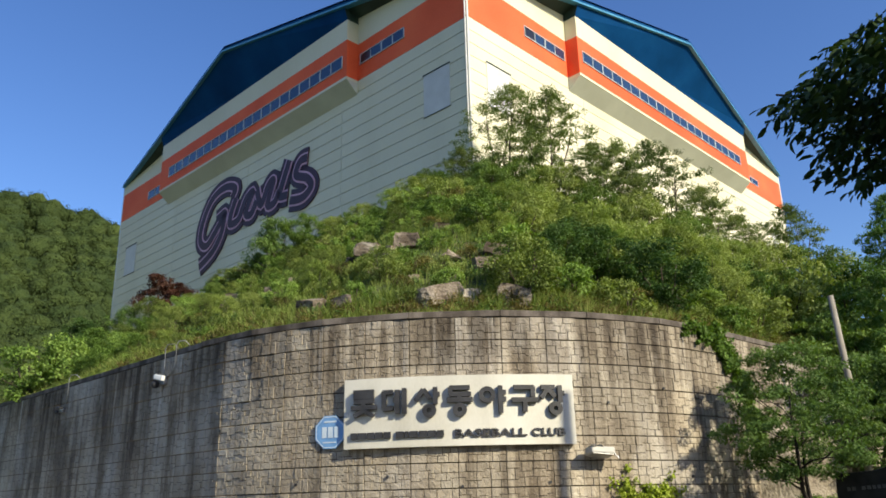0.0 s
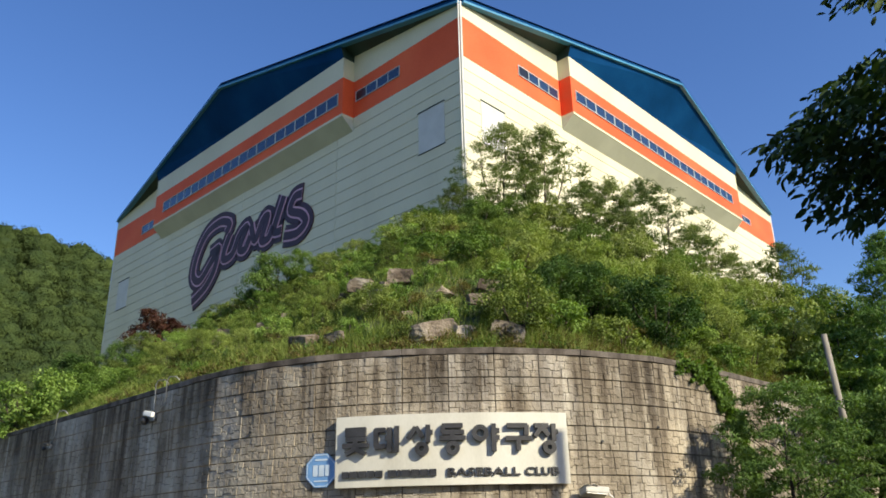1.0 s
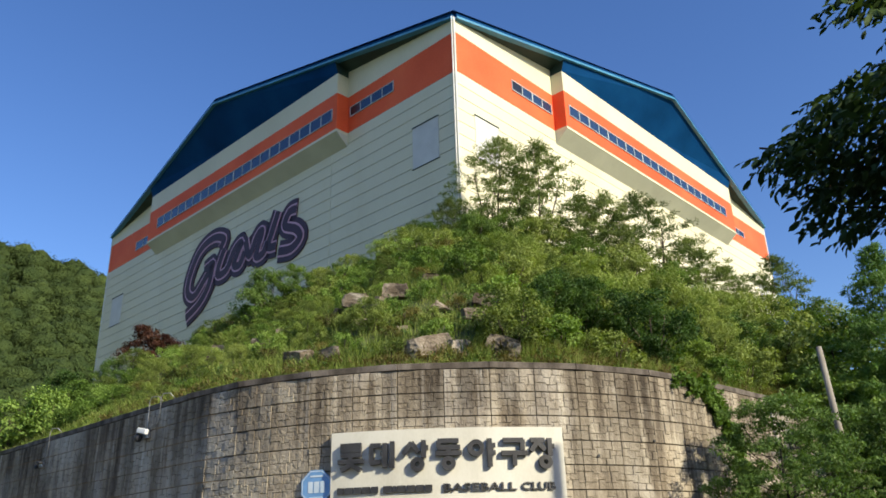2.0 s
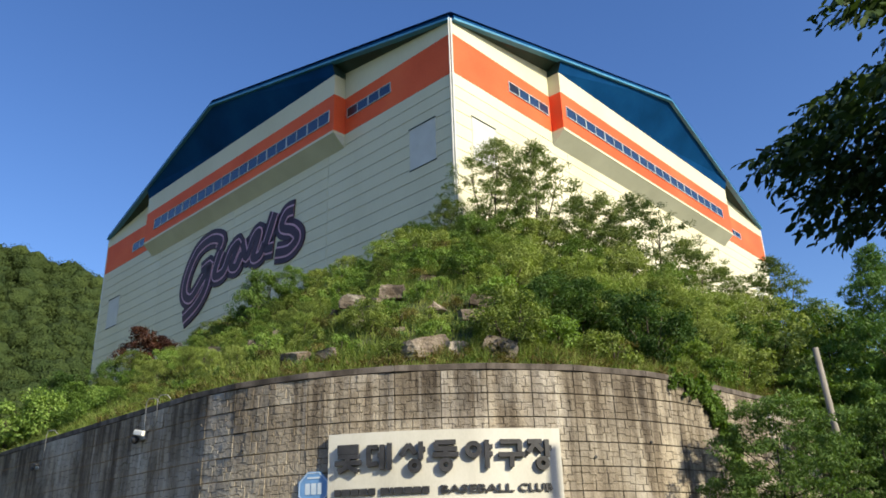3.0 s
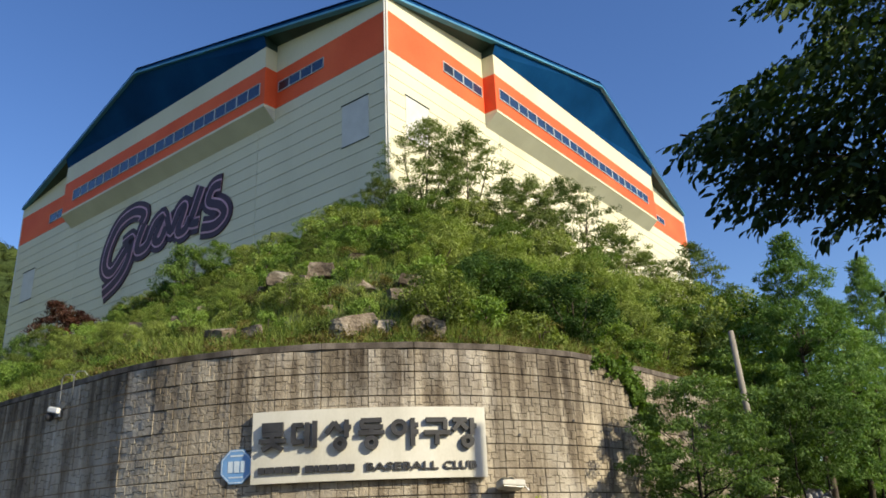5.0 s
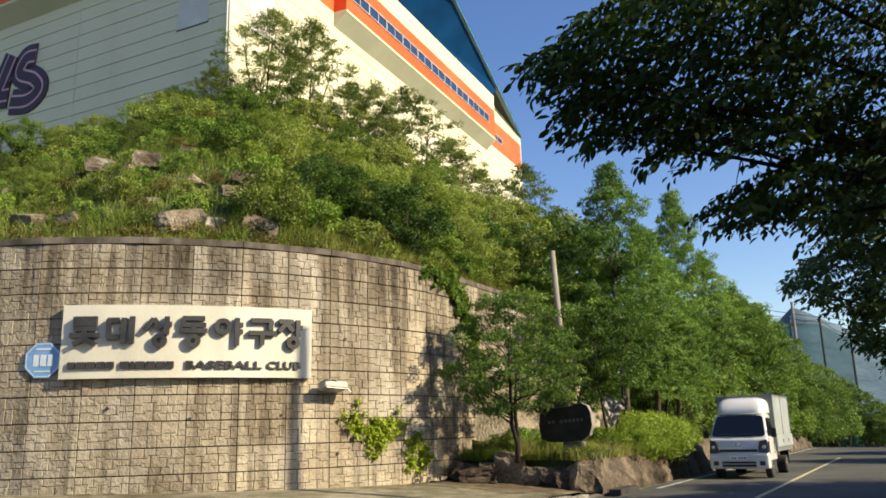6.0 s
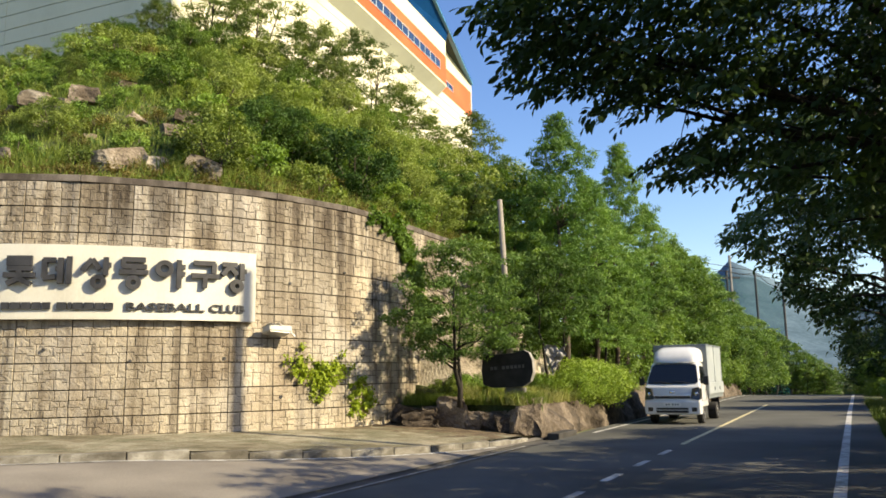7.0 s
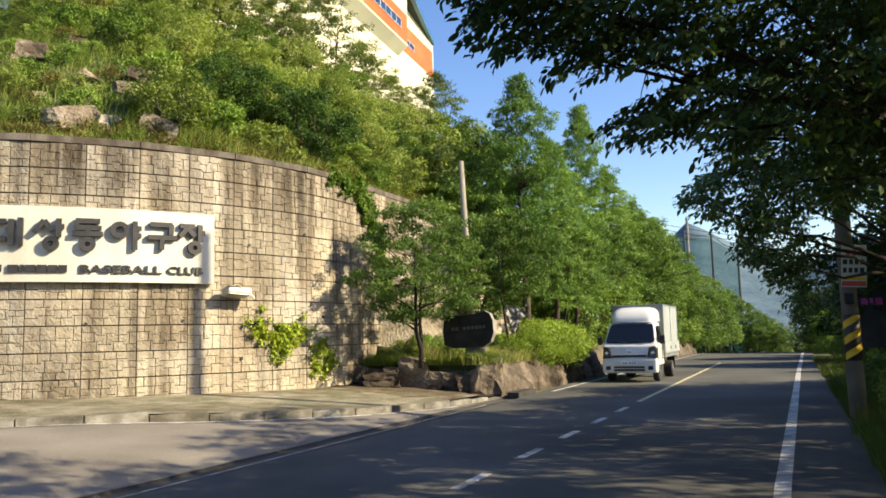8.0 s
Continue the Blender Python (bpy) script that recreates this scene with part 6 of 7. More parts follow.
tagged(part("rock_face", grid_mesh("rock_face", face), FACE), "pale weathered cut rock face behind the roadside trees", "rock face", kind="structure")

# ---- standing name stone ----
STONE_DARK = material("polished_black_stone", ((0.3, (0.022, 0.022, 0.020)), (0.7, (0.04, 0.04, 0.036))), 0.9, 0, 3, 60, 0.3, 0.02, 0.002, specular=0.0)
STONE_RAW = material("raw_grey_stone", ((0.3, (0.17, 0.16, 0.14)), (0.7, (0.30, 0.285, 0.26))), 0.9, 0, 4, 30, 0.5, 0.6, 0.02)
STONE_DIM = material("dim_grey_stone", ((0.3, (0.06, 0.058, 0.05)), (0.7, (0.13, 0.125, 0.11))), 0.9, 0, 4, 30, 0.5, 0.6, 0.02)
STONE_FAINT = material("faint_carving", ((0.3, (0.06, 0.058, 0.052)), (0.7, (0.10, 0.097, 0.088))), 0.9, 0, 4, 30, 0.5, 0.2, 0.01)
stone_m = Matrix.Translation(polar(25.6, 22.0, 0.93)) @ pose(0, 0, 0, 0, 0, -40) @ Matrix.Scale(1.07, 4)
stone = empty("name_stone", "dark rounded stone slab with carved writing on a base", "monument", stone_m)
outl = [(-0.62, 0.42), (-0.66, 0.75), (-0.62, 1.08), (-0.5, 1.16), (-0.2, 1.17), (0.2, 1.2), (0.45, 1.26), (0.58, 1.2), (0.66, 1.02), (0.68, 0.72), (0.6, 0.48), (0.42, 0.36), (0.1, 0.33), (-0.4, 0.33)]
bm = bmesh.new()
prism(bm, outl, 0.08, 0.34, Matrix.Rotation(radians(90), 4, "X"))
bmesh.ops.recalc_face_normals(bm, faces=bm.faces)
part("slab", bm, STONE_RAW, stone)
bm = bmesh.new()
prism(bm, [(x * 0.985, 0.775 + (z - 0.775) * 0.985) for x, z in outl], 0.341, 0.352, Matrix.Rotation(radians(90), 4, "X"))
bmesh.ops.recalc_face_normals(bm, faces=bm.faces)
part("polished_face", bm, STONE_DARK, stone, "polished black face")
for x0, x1 in ((-0.42, -0.35), (-0.32, -0.24), (-0.12, -0.04), (-0.01, 0.07), (0.1, 0.17), (0.2, 0.27), (0.3, 0.37), (0.4, 0.46)):
    part("carved_bar", boxed((x0, -0.357, 0.80 + x0 * 0.06), (x1, -0.353, 0.88 + x0 * 0.06)), STONE_FAINT, stone, "faint carved writing")
bm = bmesh.new()
box(bm, (-0.1, -0.30, -0.3), (0.45, -0.06, 0.34), 0.06)
part("plinth", bm, STONE_DIM, stone, "raw grey stone base")

# leaning pole behind the stone
pole = empty("timber_pole", "leaning weathered grey pole behind the trees", "pole")
p0, p1 = polar(25.75, 25.5, 0.85), polar(25.22, 25.3, 7.27)
part("shaft", tube(bmesh.new(), [p0, p0.lerp(p1, 0.5), p1], [0.11, 0.1, 0.083], 12), material("weathered_pole", ((0.3, (0.17, 0.15, 0.125)), (0.7, (0.30, 0.275, 0.235))), 0.9, 0, 5, 40, 0.5, 0.5, 0.01, stretch=(1, 1, 0.1)), pole, smooth=True)
# crumpled pale sheet caught on the rocks under the trees
bm = bmesh.new()
bmesh.ops.create_grid(bm, x_segments=18, y_segments=24, size=0.5)
for v in bm.verts:
    x, y = v.co.x, v.co.y
    v.co = Vector((x * (0.45 + 0.7 * y) + 0.1 * noise.noise((x * 3, y * 5, 1)), 0.22 * noise.noise((x * 4, y * 4, 5)) + 0.16 * noise.noise((x * 9, y * 8, 2)), y * 0.75 + 0.16 * noise.noise((x * 5, y * 3, 9))))
sheet = part("tarpaulin", bm, material("pale_tarpaulin", ((0.3, (0.19, 0.18, 0.165)), (0.7, (0.33, 0.32, 0.30))), 0.7, 0, 4, 30, 0.3, 0.2, 0.02), smooth=True, m=Matrix.Translation(polar(28.7, 24.6, 2.1)) @ pose(0, 0, 0, -15, 8, -28))
tagged(sheet, "crumpled pale tarpaulin hanging under the roadside trees", "tarpaulin")

# ---- small box truck on the far lane ----


def lathe(profile, segs=24):
    """Turns (y, radius) round the y axis."""
    bm = bmesh.new()
    rings = [[bm.verts.new((r * math.cos(6.28319 * k / segs), y, r * math.sin(6.28319 * k / segs))) for k in range(segs)] for y, r in profile]
    for r0, r1 in zip(rings, rings[1:]):
        for k in range(segs):
            bm.faces.new((r0[k], r0[(k + 1) % segs], r1[(k + 1) % segs], r1[k]))
    bm.faces.new(rings[0])
    bm.faces.new(rings[-1])
    bmesh.ops.recalc_face_normals(bm, faces=bm.faces)
    return bm


CAR_WHITE = material("white_car_paint", ((0.3, (0.58, 0.59, 0.60)), (0.7, (0.67, 0.68, 0.69))), 0.2, 0, 1, 20, 0.2, 0, specular=0.5)
BOX_WHITE = material("pale_grey_cargo_cover", ((0.3, (0.26, 0.295, 0.315)), (0.7, (0.37, 0.405, 0.42))), 0.4, 0, 1.2, 16, 0.4, 0.15, 0.01)
BOX_GREY = material("grey_cargo_frame", ((0.3, (0.12, 0.14, 0.15)), (0.7, (0.20, 0.225, 0.235))), 0.45, 0, 1.2, 16, 0.3, 0.05, 0.01)
TYRE = material("tyre_rubber", ((0.3, (0.015, 0.015, 0.016)), (0.7, (0.035, 0.035, 0.036))), 0.85, 0, 6, 50, 0.4, 0.3, 0.01)
BLACK_PLASTIC = material("black_plastic", ((0.3, (0.012, 0.012, 0.013)), (0.7, (0.03, 0.03, 0.032))), 0.55, 0, 5, 50, 0.3, 0.05, 0.003)
CAR_GLASS = glass_material("car_glass", (0.004, 0.005, 0.006), 0.12)
LAMP_GLASS = glass_material("headlamp_glass", (0.03, 0.03, 0.033), 0.08)
CHROME = material("chrome", ((0.3, (0.55, 0.55, 0.55)), (0.7, (0.7, 0.7, 0.7))), 0.15, 1.0, 3, 30, 0.2, 0)
tp0, tp1 = rd(26.2, 5.0), rd(12.0, 5.15)
head = (tp1 - tp0).normalized()
truck_m = Matrix(((head.x, -head.y, 0, tp0.x), (head.y, head.x, 0, tp0.y), (0, 0, 1, 0), (0, 0, 0, 1)))
truck = empty("box_truck", "small white box truck with roof wind deflector on the road", "truck", truck_m)


def half_width(z):
    return 0.86 if z < 1.2 else 0.86 - (z - 1.2) / 0.75 * 0.13


SIDE_PROFILE = [(-1.62, 0.52), (-1.62, 1.93), (-1.2, 1.97), (-0.78, 1.95), (-0.66, 1.90), (-0.16, 1.24), (-0.06, 1.16), (0.0, 0.86), (0.02, 0.74), (0.0, 0.52)]
bm = bmesh.new()
lft = [bm.verts.new((x, half_width(z), z)) for x, z in SIDE_PROFILE]
rgt = [bm.verts.new((x, -half_width(z), z)) for x, z in SIDE_PROFILE]
n = len(lft)
bm.faces.new(lft)
bm.faces.new(rgt[::-1])
for i in range(n):
    bm.faces.new((lft[i], rgt[i], rgt[(i + 1) % n], lft[(i + 1) % n]))
bmesh.ops.recalc_face_normals(bm, faces=bm.faces)
bmesh.ops.bevel(bm, geom=[e for e in bm.edges if e.calc_face_angle(0) > 0.5], offset=0.05, segments=3, affect="EDGES", profile=0.6)
part("cab", bm, CAR_WHITE, truck, smooth=True)
# bumper with its dark slot
bm = bmesh.new()
box(bm, (-0.35, -0.87, 0.30), (0.09, 0.87, 0.735), 0.06)
bumper = part("bumper", bm, CAR_WHITE, truck, smooth=False)
part("lower_grille", boxed((0.085, -0.5, 0.36), (0.105, 0.5, 0.52), 0.02), BLACK_PLASTIC, bumper)
part("grille_bar", boxed((0.1, -0.5, 0.435), (0.112, 0.5, 0.455)), CAR_WHITE, bumper)
for sgn in (-1, 1):
    part("fog_lamp", boxed((0.075, sgn * 0.68 - 0.08, 0.40), (0.1, sgn * 0.68 + 0.08, 0.53), 0.02), LAMP_GLASS, bumper)
num = part("number_plate", boxed((0.091, -0.27, 0.565), (0.104, 0.27, 0.675), 0.004), WHITE_METAL, bumper)
for y in (-0.2, -0.12, 0.0, 0.08, 0.16):
    part("plate_bar", boxed((0.104, y, 0.595), (0.107, y + 0.05, 0.645)), BOX_GREY, num)
part("grille", boxed((0.0, -0.56, 0.80), (0.035, 0.56, 0.875), 0.015), BLACK_PLASTIC, truck, "black slot grille")
part("grille_trim", boxed((0.012, -0.56, 0.876), (0.038, 0.56, 0.892), 0.004), CHROME, truck)
bm = bmesh.new()
bmesh.ops.create_uvsphere(bm, u_segments=18, v_segments=10, radius=1.0, matrix=Matrix.Translation((-0.01, 0, 1.0)) @ Matrix.Diagonal((0.02, 0.085, 0.045, 1)))
part("badge", bm, CHROME, truck, "plain oval badge", smooth=True)


def on_screen(k, y, lift):
    """A place on the sloping windscreen, k from its foot to its top."""
    x0, z0, x1, z1 = -0.17, 1.27, -0.64, 1.875
    nx, nz = (z1 - z0), -(x1 - x0)
    L = math.hypot(nx, nz)
    return Vector((x0 + (x1 - x0) * k + nx / L * lift, y, z0 + (z1 - z0) * k + nz / L * lift))


bm = bmesh.new()
for lift in (0.0, 0.012):
    ring = []
    for k, y in ((0.0, -0.76), (-0.03, 0.0), (0.0, 0.76), (0.12, 0.79), (0.9, 0.70), (1.0, 0.64), (1.02, 0.0), (1.0, -0.64), (0.9, -0.70), (0.12, -0.79)):
        ring.append(bm.verts.new(on_screen(k, y, lift + (0.012 if y == 0 else 0.0))))
    bm.faces.new(ring)
    if lift:
        for i in range(10):
            bm.faces.new((first_ring[i], first_ring[(i + 1) % 10], ring[(i + 1) % 10], ring[i]))
    first_ring = ring
bmesh.ops.recalc_face_normals(bm, faces=bm.faces)
part("windscreen", bm, CAR_GLASS, truck)
for y0, y1 in ((0.55, 0.0), (-0.1, -0.62)):
    part("wiper", tube(bmesh.new(), [on_screen(-0.02, y0, 0.03), on_screen(0.06, (y0 + y1) / 2, 0.035), on_screen(0.05, y1, 0.03)], [0.012, 0.01, 0.007], 5), BLACK_PLASTIC, truck)
for sgn in (-1, 1):
    y = lambda z, e=0.006: sgn * (half_width(z) + e)
    bm = bmesh.new()
    pts = [(-0.42, 1.27), (-0.78, 1.80), (-1.18, 1.82), (-1.2, 1.27)]
    q0, q1 = [bm.verts.new((x, y(z, -0.01), z)) for x, z in pts], [bm.verts.new((x, y(z, 0.008), z)) for x, z in pts]
    bm.faces.new(q0), bm.faces.new(q1)
    for i in range(4):
        bm.faces.new((q0[i], q0[(i + 1) % 4], q1[(i + 1) % 4], q1[i]))
    bmesh.ops.recalc_face_normals(bm, faces=bm.faces)
    part("side_window", bm, CAR_GLASS, truck)
    bm = bmesh.new()
    pts = [(-1.28, 1.32), (-1.28, 1.80), (-1.5, 1.80), (-1.52, 1.42)]
    q0, q1 = [bm.verts.new((x, y(z, -0.01), z)) for x, z in pts], [bm.verts.new((x, y(z, 0.008), z)) for x, z in pts]
    bm.faces.new(q0), bm.faces.new(q1)
    for i in range(4):
        bm.faces.new((q0[i], q0[(i + 1) % 4], q1[(i + 1) % 4], q1[i]))
    bmesh.ops.recalc_face_normals(bm, faces=bm.faces)
    part("rear_quarter_window", bm, CAR_GLASS, truck)
    part("door_handle", boxed((-1.2, min(y(1.05), y(1.05, 0.03)), 1.02), (-1.05, max(y(1.05), y(1.05, 0.03)), 1.07), 0.008), BLACK_PLASTIC, truck)
    bm = bmesh.new()
    for a, b in (((-0.36, 0.72), (-0.36, 1.24)), ((-1.24, 0.72), (-1.24, 1.86)), ((-0.36, 0.72), (-1.24, 0.72))):
        box(bm, (min(a[0], b[0]) - 0.006, min(y(0.9, -0.01), y(0.9, 0.004)), min(a[1], b[1])), (max(a[0], b[0]) + 0.006, max(y(0.9, -0.01), y(0.9, 0.004)), min(1.2, max(a[1], b[1])) + 0.006))
    part("door_seam", bm, BLACK_PLASTIC, truck)
    # headlamp wrapping round the corner
    bm = bmesh.new()
    pts = [(0.03, 0.58, 0.78), (0.03, 0.86, 0.76), (-0.2, 0.885, 0.80), (-0.25, 0.885, 1.08), (-0.05, 0.84, 1.16), (0.0, 0.66, 1.12)]
    fr_ = [bm.verts.new((x + 0.012, sgn * yy, z)) for x, yy, z in pts]
    bk_ = [bm.verts.new((x - 0.05, sgn * (yy - 0.04), z)) for x, yy, z in pts]
    bm.faces.new((fr_[0], fr_[1], fr_[4], fr_[5])), bm.faces.new((fr_[1], fr_[2], fr_[3], fr_[4])), bm.faces.new(bk_)
    for i in range(6):
        bm.faces.new((fr_[i], fr_[(i + 1) % 6], bk_[(i + 1) % 6], bk_[i]))
    bmesh.ops.recalc_face_normals(bm, faces=bm.faces)
    hl = part("headlamp", bm, LAMP_GLASS, truck)
    bm = bmesh.new()
    bmesh.ops.create_uvsphere(bm, u_segments=14, v_segments=8, radius=0.07, matrix=Matrix.Translation((-0.01, sgn * 0.74, 0.94)) @ Matrix.Diagonal((0.6, 1, 1, 1)))
    part("reflector", bm, CHROME, hl, smooth=True)
    # mirror on its arm
    mir = part("mirror", boxed((-0.38, min(sgn * 0.93, sgn * 1.1), 1.22), (-0.3, max(sgn * 0.93, sgn * 1.1), 1.5), 0.03), BLACK_PLASTIC, truck)
    part("mirror_arm", tube(bmesh.new(), [(-0.4, sgn * 0.82, 1.3), (-0.36, sgn * 0.98, 1.32)], [0.02, 0.02], 6), BLACK_PLASTIC, mir)
# wind deflector on the roof
bm = bmesh.new()
rings = []
for x, z0, z1, w in ((-0.62, 1.93, 1.98, 0.56), (-0.72, 1.95, 2.16, 0.66), (-0.9, 1.96, 2.32, 0.72), (-1.15, 1.96, 2.42, 0.75), (-1.45, 1.96, 2.47, 0.77), (-1.55, 1.96, 2.46, 0.77)):
    ring = []
    for k in range(13):
        g = math.pi * k / 12
        c_, s_ = math.cos(g), math.sin(g)
        ring.append(bm.verts.new((x, w * (abs(c_) ** 0.45) * (1 if c_ >= 0 else -1), z0 + (z1 - z0) * (s_ ** 0.45 if s_ > 0 else 0))))
    rings.append(ring)
for r0, r1 in zip(rings, rings[1:]):
    for k in range(12):
        bm.faces.new((r0[k], r0[k + 1], r1[k + 1], r1[k]))
bm.faces.new(rings[0])
bm.faces.new(rings[-1])
bmesh.ops.recalc_face_normals(bm, faces=bm.faces)
part("wind_deflector", bm, CAR_WHITE, truck, "white rounded roof wind deflector", smooth=True)
# cargo box: deck, dropsides, cover, posts
part("chassis", boxed((-4.7, -0.4, 0.5), (-0.3, 0.4, 0.72), 0.02), BLACK_PLASTIC, truck)
part("deck", boxed((-5.0, -0.86, 0.74), (-1.75, 0.86, 0.88), 0.01), BOX_GREY, truck)
part("cargo_cover", boxed((-4.97, -0.85, 1.25), (-1.72, 0.85, 2.52), 0.05), BOX_WHITE, truck, "pale grey cargo box")
part("front_frame", boxed((-1.72, -0.88, 0.88), (-1.66, 0.88, 2.55), 0.015), BOX_GREY, truck, "grey steel front frame")
for sgn in (-1, 1):
    ds = part("dropside", boxed((-4.98, min(sgn * 0.855, sgn * 0.895), 0.88), (-1.73, max(sgn * 0.855, sgn * 0.895), 1.27), 0.012), BOX_WHITE, truck)
    for x in (-4.0, -2.9):
        part("latch", boxed((x, min(sgn * 0.895, sgn * 0.915), 1.0), (x + 0.04, max(sgn * 0.895, sgn * 0.915), 1.12), 0.004), BOX_GREY, ds)
    part("edge_rail", boxed((-4.98, min(sgn * 0.84, sgn * 0.87), 2.5), (-1.72, max(sgn * 0.84, sgn * 0.87), 2.545), 0.008), BOX_GREY, truck)
    for x in (-4.96, -3.35, -1.8):
        part("cover_post", boxed((x, min(sgn * 0.845, sgn * 0.862), 1.27), (x + 0.05, max(sgn * 0.845, sgn * 0.862), 2.5), 0.004), BOX_GREY, truck)
    for x, r, w in ((-0.72, 0.325, 0.19), (-3.55, 0.29, 0.30)):
        y0 = sgn * (0.84 - w) if sgn > 0 else -0.84
        tyre = part("wheel", lathe([(0.0, r * 0.62), (0.0, r * 0.93), (0.03, r), (w - 0.03, r), (w, r * 0.93), (w, r * 0.62)], 28), TYRE, truck, m=Matrix.Translation((x, y0, r)), smooth=False)
        yo = w if sgn > 0 else 0.0
        rim = part("rim", lathe([(yo - 0.012, r * 0.64), (yo + sgn * 0.004, r * 0.60), (yo - sgn * 0.05, r * 0.5), (yo - sgn * 0.04, r * 0.22), (yo + sgn * 0.01, r * 0.18), (yo + sgn * 0.012, 0.02)], 20), GREY_METAL, tyre)
    part("mud_flap", boxed((-4.05, min(sgn * 0.55, sgn * 0.84), 0.28), (-4.03, max(sgn * 0.55, sgn * 0.84), 0.74)), BLACK_PLASTIC, truck)

# ---- utility pole with warning band and notice on the near side ----
CONCRETE_POLE = material("grey_pole_concrete", ((0.3, (0.10, 0.10, 0.097)), (0.7, (0.18, 0.18, 0.172))), 0.85, 0, 2, 40, 0.4, 0.2, 0.01, coords="World")
YELLOW = material("warning_yellow", ((0.3, (0.55, 0.33, 0.02)), (0.7, (0.70, 0.45, 0.04))), 0.6, 0, 3, 40, 0.3, 0)
up_m = Matrix.Translation(polar(50.75, 16.25, -0.02)) @ pose(0, 0, 0, 0, -0.6, 0)
upole = empty("utility_pole", "grey concrete utility pole with yellow and black warning band", "utility pole", up_m)
part("shaft", tube(bmesh.new(), [(0, 0, -0.3), (0, 0, 12.0)], [0.15, 0.115], 18), CONCRETE_POLE, upole, smooth=True)
n = 18
for st in range(3):
    bm = bmesh.new()
    for k in range(10):
        z0 = 1.06 + st * 0.28 + k * 0.03
        g0, g1 = 6.28319 * (k + 8) / n, 6.28319 * (k + 9) / n
        bm.faces.new([bm.verts.new((math.cos(g) * 0.151, math.sin(g) * 0.151, min(1.84, max(1.04, z)))) for g, z in ((g0, z0 - 0.03), (g1, z0), (g1, z0 + 0.13), (g0, z0 + 0.10))])
    part("warning_stripe", bm, YELLOW, upole, "yellow warning stripe")
part("warning_band", tube(bmesh.new(), [(0, 0, 1.03), (0, 0, 1.86)], [0.1485, 0.1485], 18), BLACK_PLASTIC, upole, "black warning band", smooth=True)
bm = bmesh.new()
box(bm, (-0.08, -0.22, 2.04), (0.08, -0.12, 2.24), 0.02, pose(0, 0, 0, 0, 0, -50))
part("meter_box", bm, BLACK_PLASTIC, upole)
notice = part("notice_board", boxed((-0.28, -0.205, 2.34), (0.13, -0.185, 3.1), 0.006, pose(0, 0, 0, 0, 4, -48)), material("cream_notice", ((0.3, (0.42, 0.43, 0.33)), (0.7, (0.52, 0.52, 0.42))), 0.6, 0, 3, 30, 0.3, 0.02, 0.003), upole, "white notice board with red foot")
RED_PRINT = material("red_print", ((0.3, (0.45, 0.06, 0.05)), (0.7, (0.55, 0.09, 0.07))), 0.6, 0, 3, 30, 0.2, 0)
turned = pose(0, 0, 0, 0, 4, -48)
for nm, z0, z1, mt, xs in (("red_bar", 2.36, 2.45, RED_PRINT, ((-0.27, 0.12),)), ("orange_bar", 2.47, 2.52, YELLOW, ((-0.27, 0.12),)),
                           ("text_bar", 2.60, 2.69, BLACK_PLASTIC, ((-0.25, -0.19), (-0.16, -0.10), (-0.07, -0.01), (0.02, 0.09))), ("text_bar", 2.75, 2.84, BLACK_PLASTIC, ((-0.25, -0.18), (-0.15, -0.09), (-0.06, 0.0), (0.03, 0.09))),
                           ("text_bar", 2.91, 3.02, RED_PRINT, ((-0.20, -0.14), (-0.10, -0.04), (0.0, 0.06)))):
    bm = bmesh.new()
    for x0, x1 in xs:
        box(bm, (x0, -0.209, z0), (x1, -0.2055, z1), 0, turned)
    part(nm, bm, mt, notice)
MAGENTA = material("magenta_print", ((0.3, (0.45, 0.05, 0.30)), (0.7, (0.60, 0.10, 0.42))), 0.6, 0, 3, 30, 0.2, 0)
ban = empty("roadside_banner", "dark banner with magenta writing beside the pole", "banner", Matrix.Translation(polar(52.2, 17.5, 0)) @ pose(0, 0, 0, 0, 0, -50))
part("cloth", boxed((-0.6, 0.0, 1.2), (0.9, 0.015, 2.3), 0.004), BLACK_PLASTIC, ban)
bm = bmesh.new()
for x0, x1 in ((-0.5, -0.42), (-0.38, -0.3), (-0.25, -0.13), (-0.1, -0.04), (0.0, 0.12)):
    box(bm, (x0, -0.004, 2.02), (x1, -0.001, 2.16))
part("print_bar", bm, MAGENTA, ban)
for x in (-0.58, 0.88):
    part("post", tube(bmesh.new(), [(x, 0.04, -0.2), (x, 0.04, 2.4)], [0.025, 0.025], 8), GREY_METAL, ban)

# ---- driving-range net poles far along the road ----
NET = bpy.data.materials.new("green_net")
NET.use_nodes = True
nb = NET.node_tree.nodes["Principled BSDF"]
nb.inputs["Base Color"].default_value = (0.03, 0.28, 0.21, 1)
nb.inputs["Alpha"].default_value = 0.45
nb.inputs["Roughness"].default_value = 0.9
net = empty("practice_net", "tall green practice net between dark poles", "net")
ends = []
for az, r, top in ((35.0, 144, 20.2), (38.85, 141, 19.3), (40.85, 135, 17.8), (42.65, 130, 16.6), (44.3, 126, 13.6)):
    p = polar(az, r, -9.0)
    q = Vector((p.x, p.y, top))
    part("net_pole", tube(bmesh.new(), [p, q], [0.24, 0.17], 8), BLACK_METAL, net)
    ends.append((p, q))
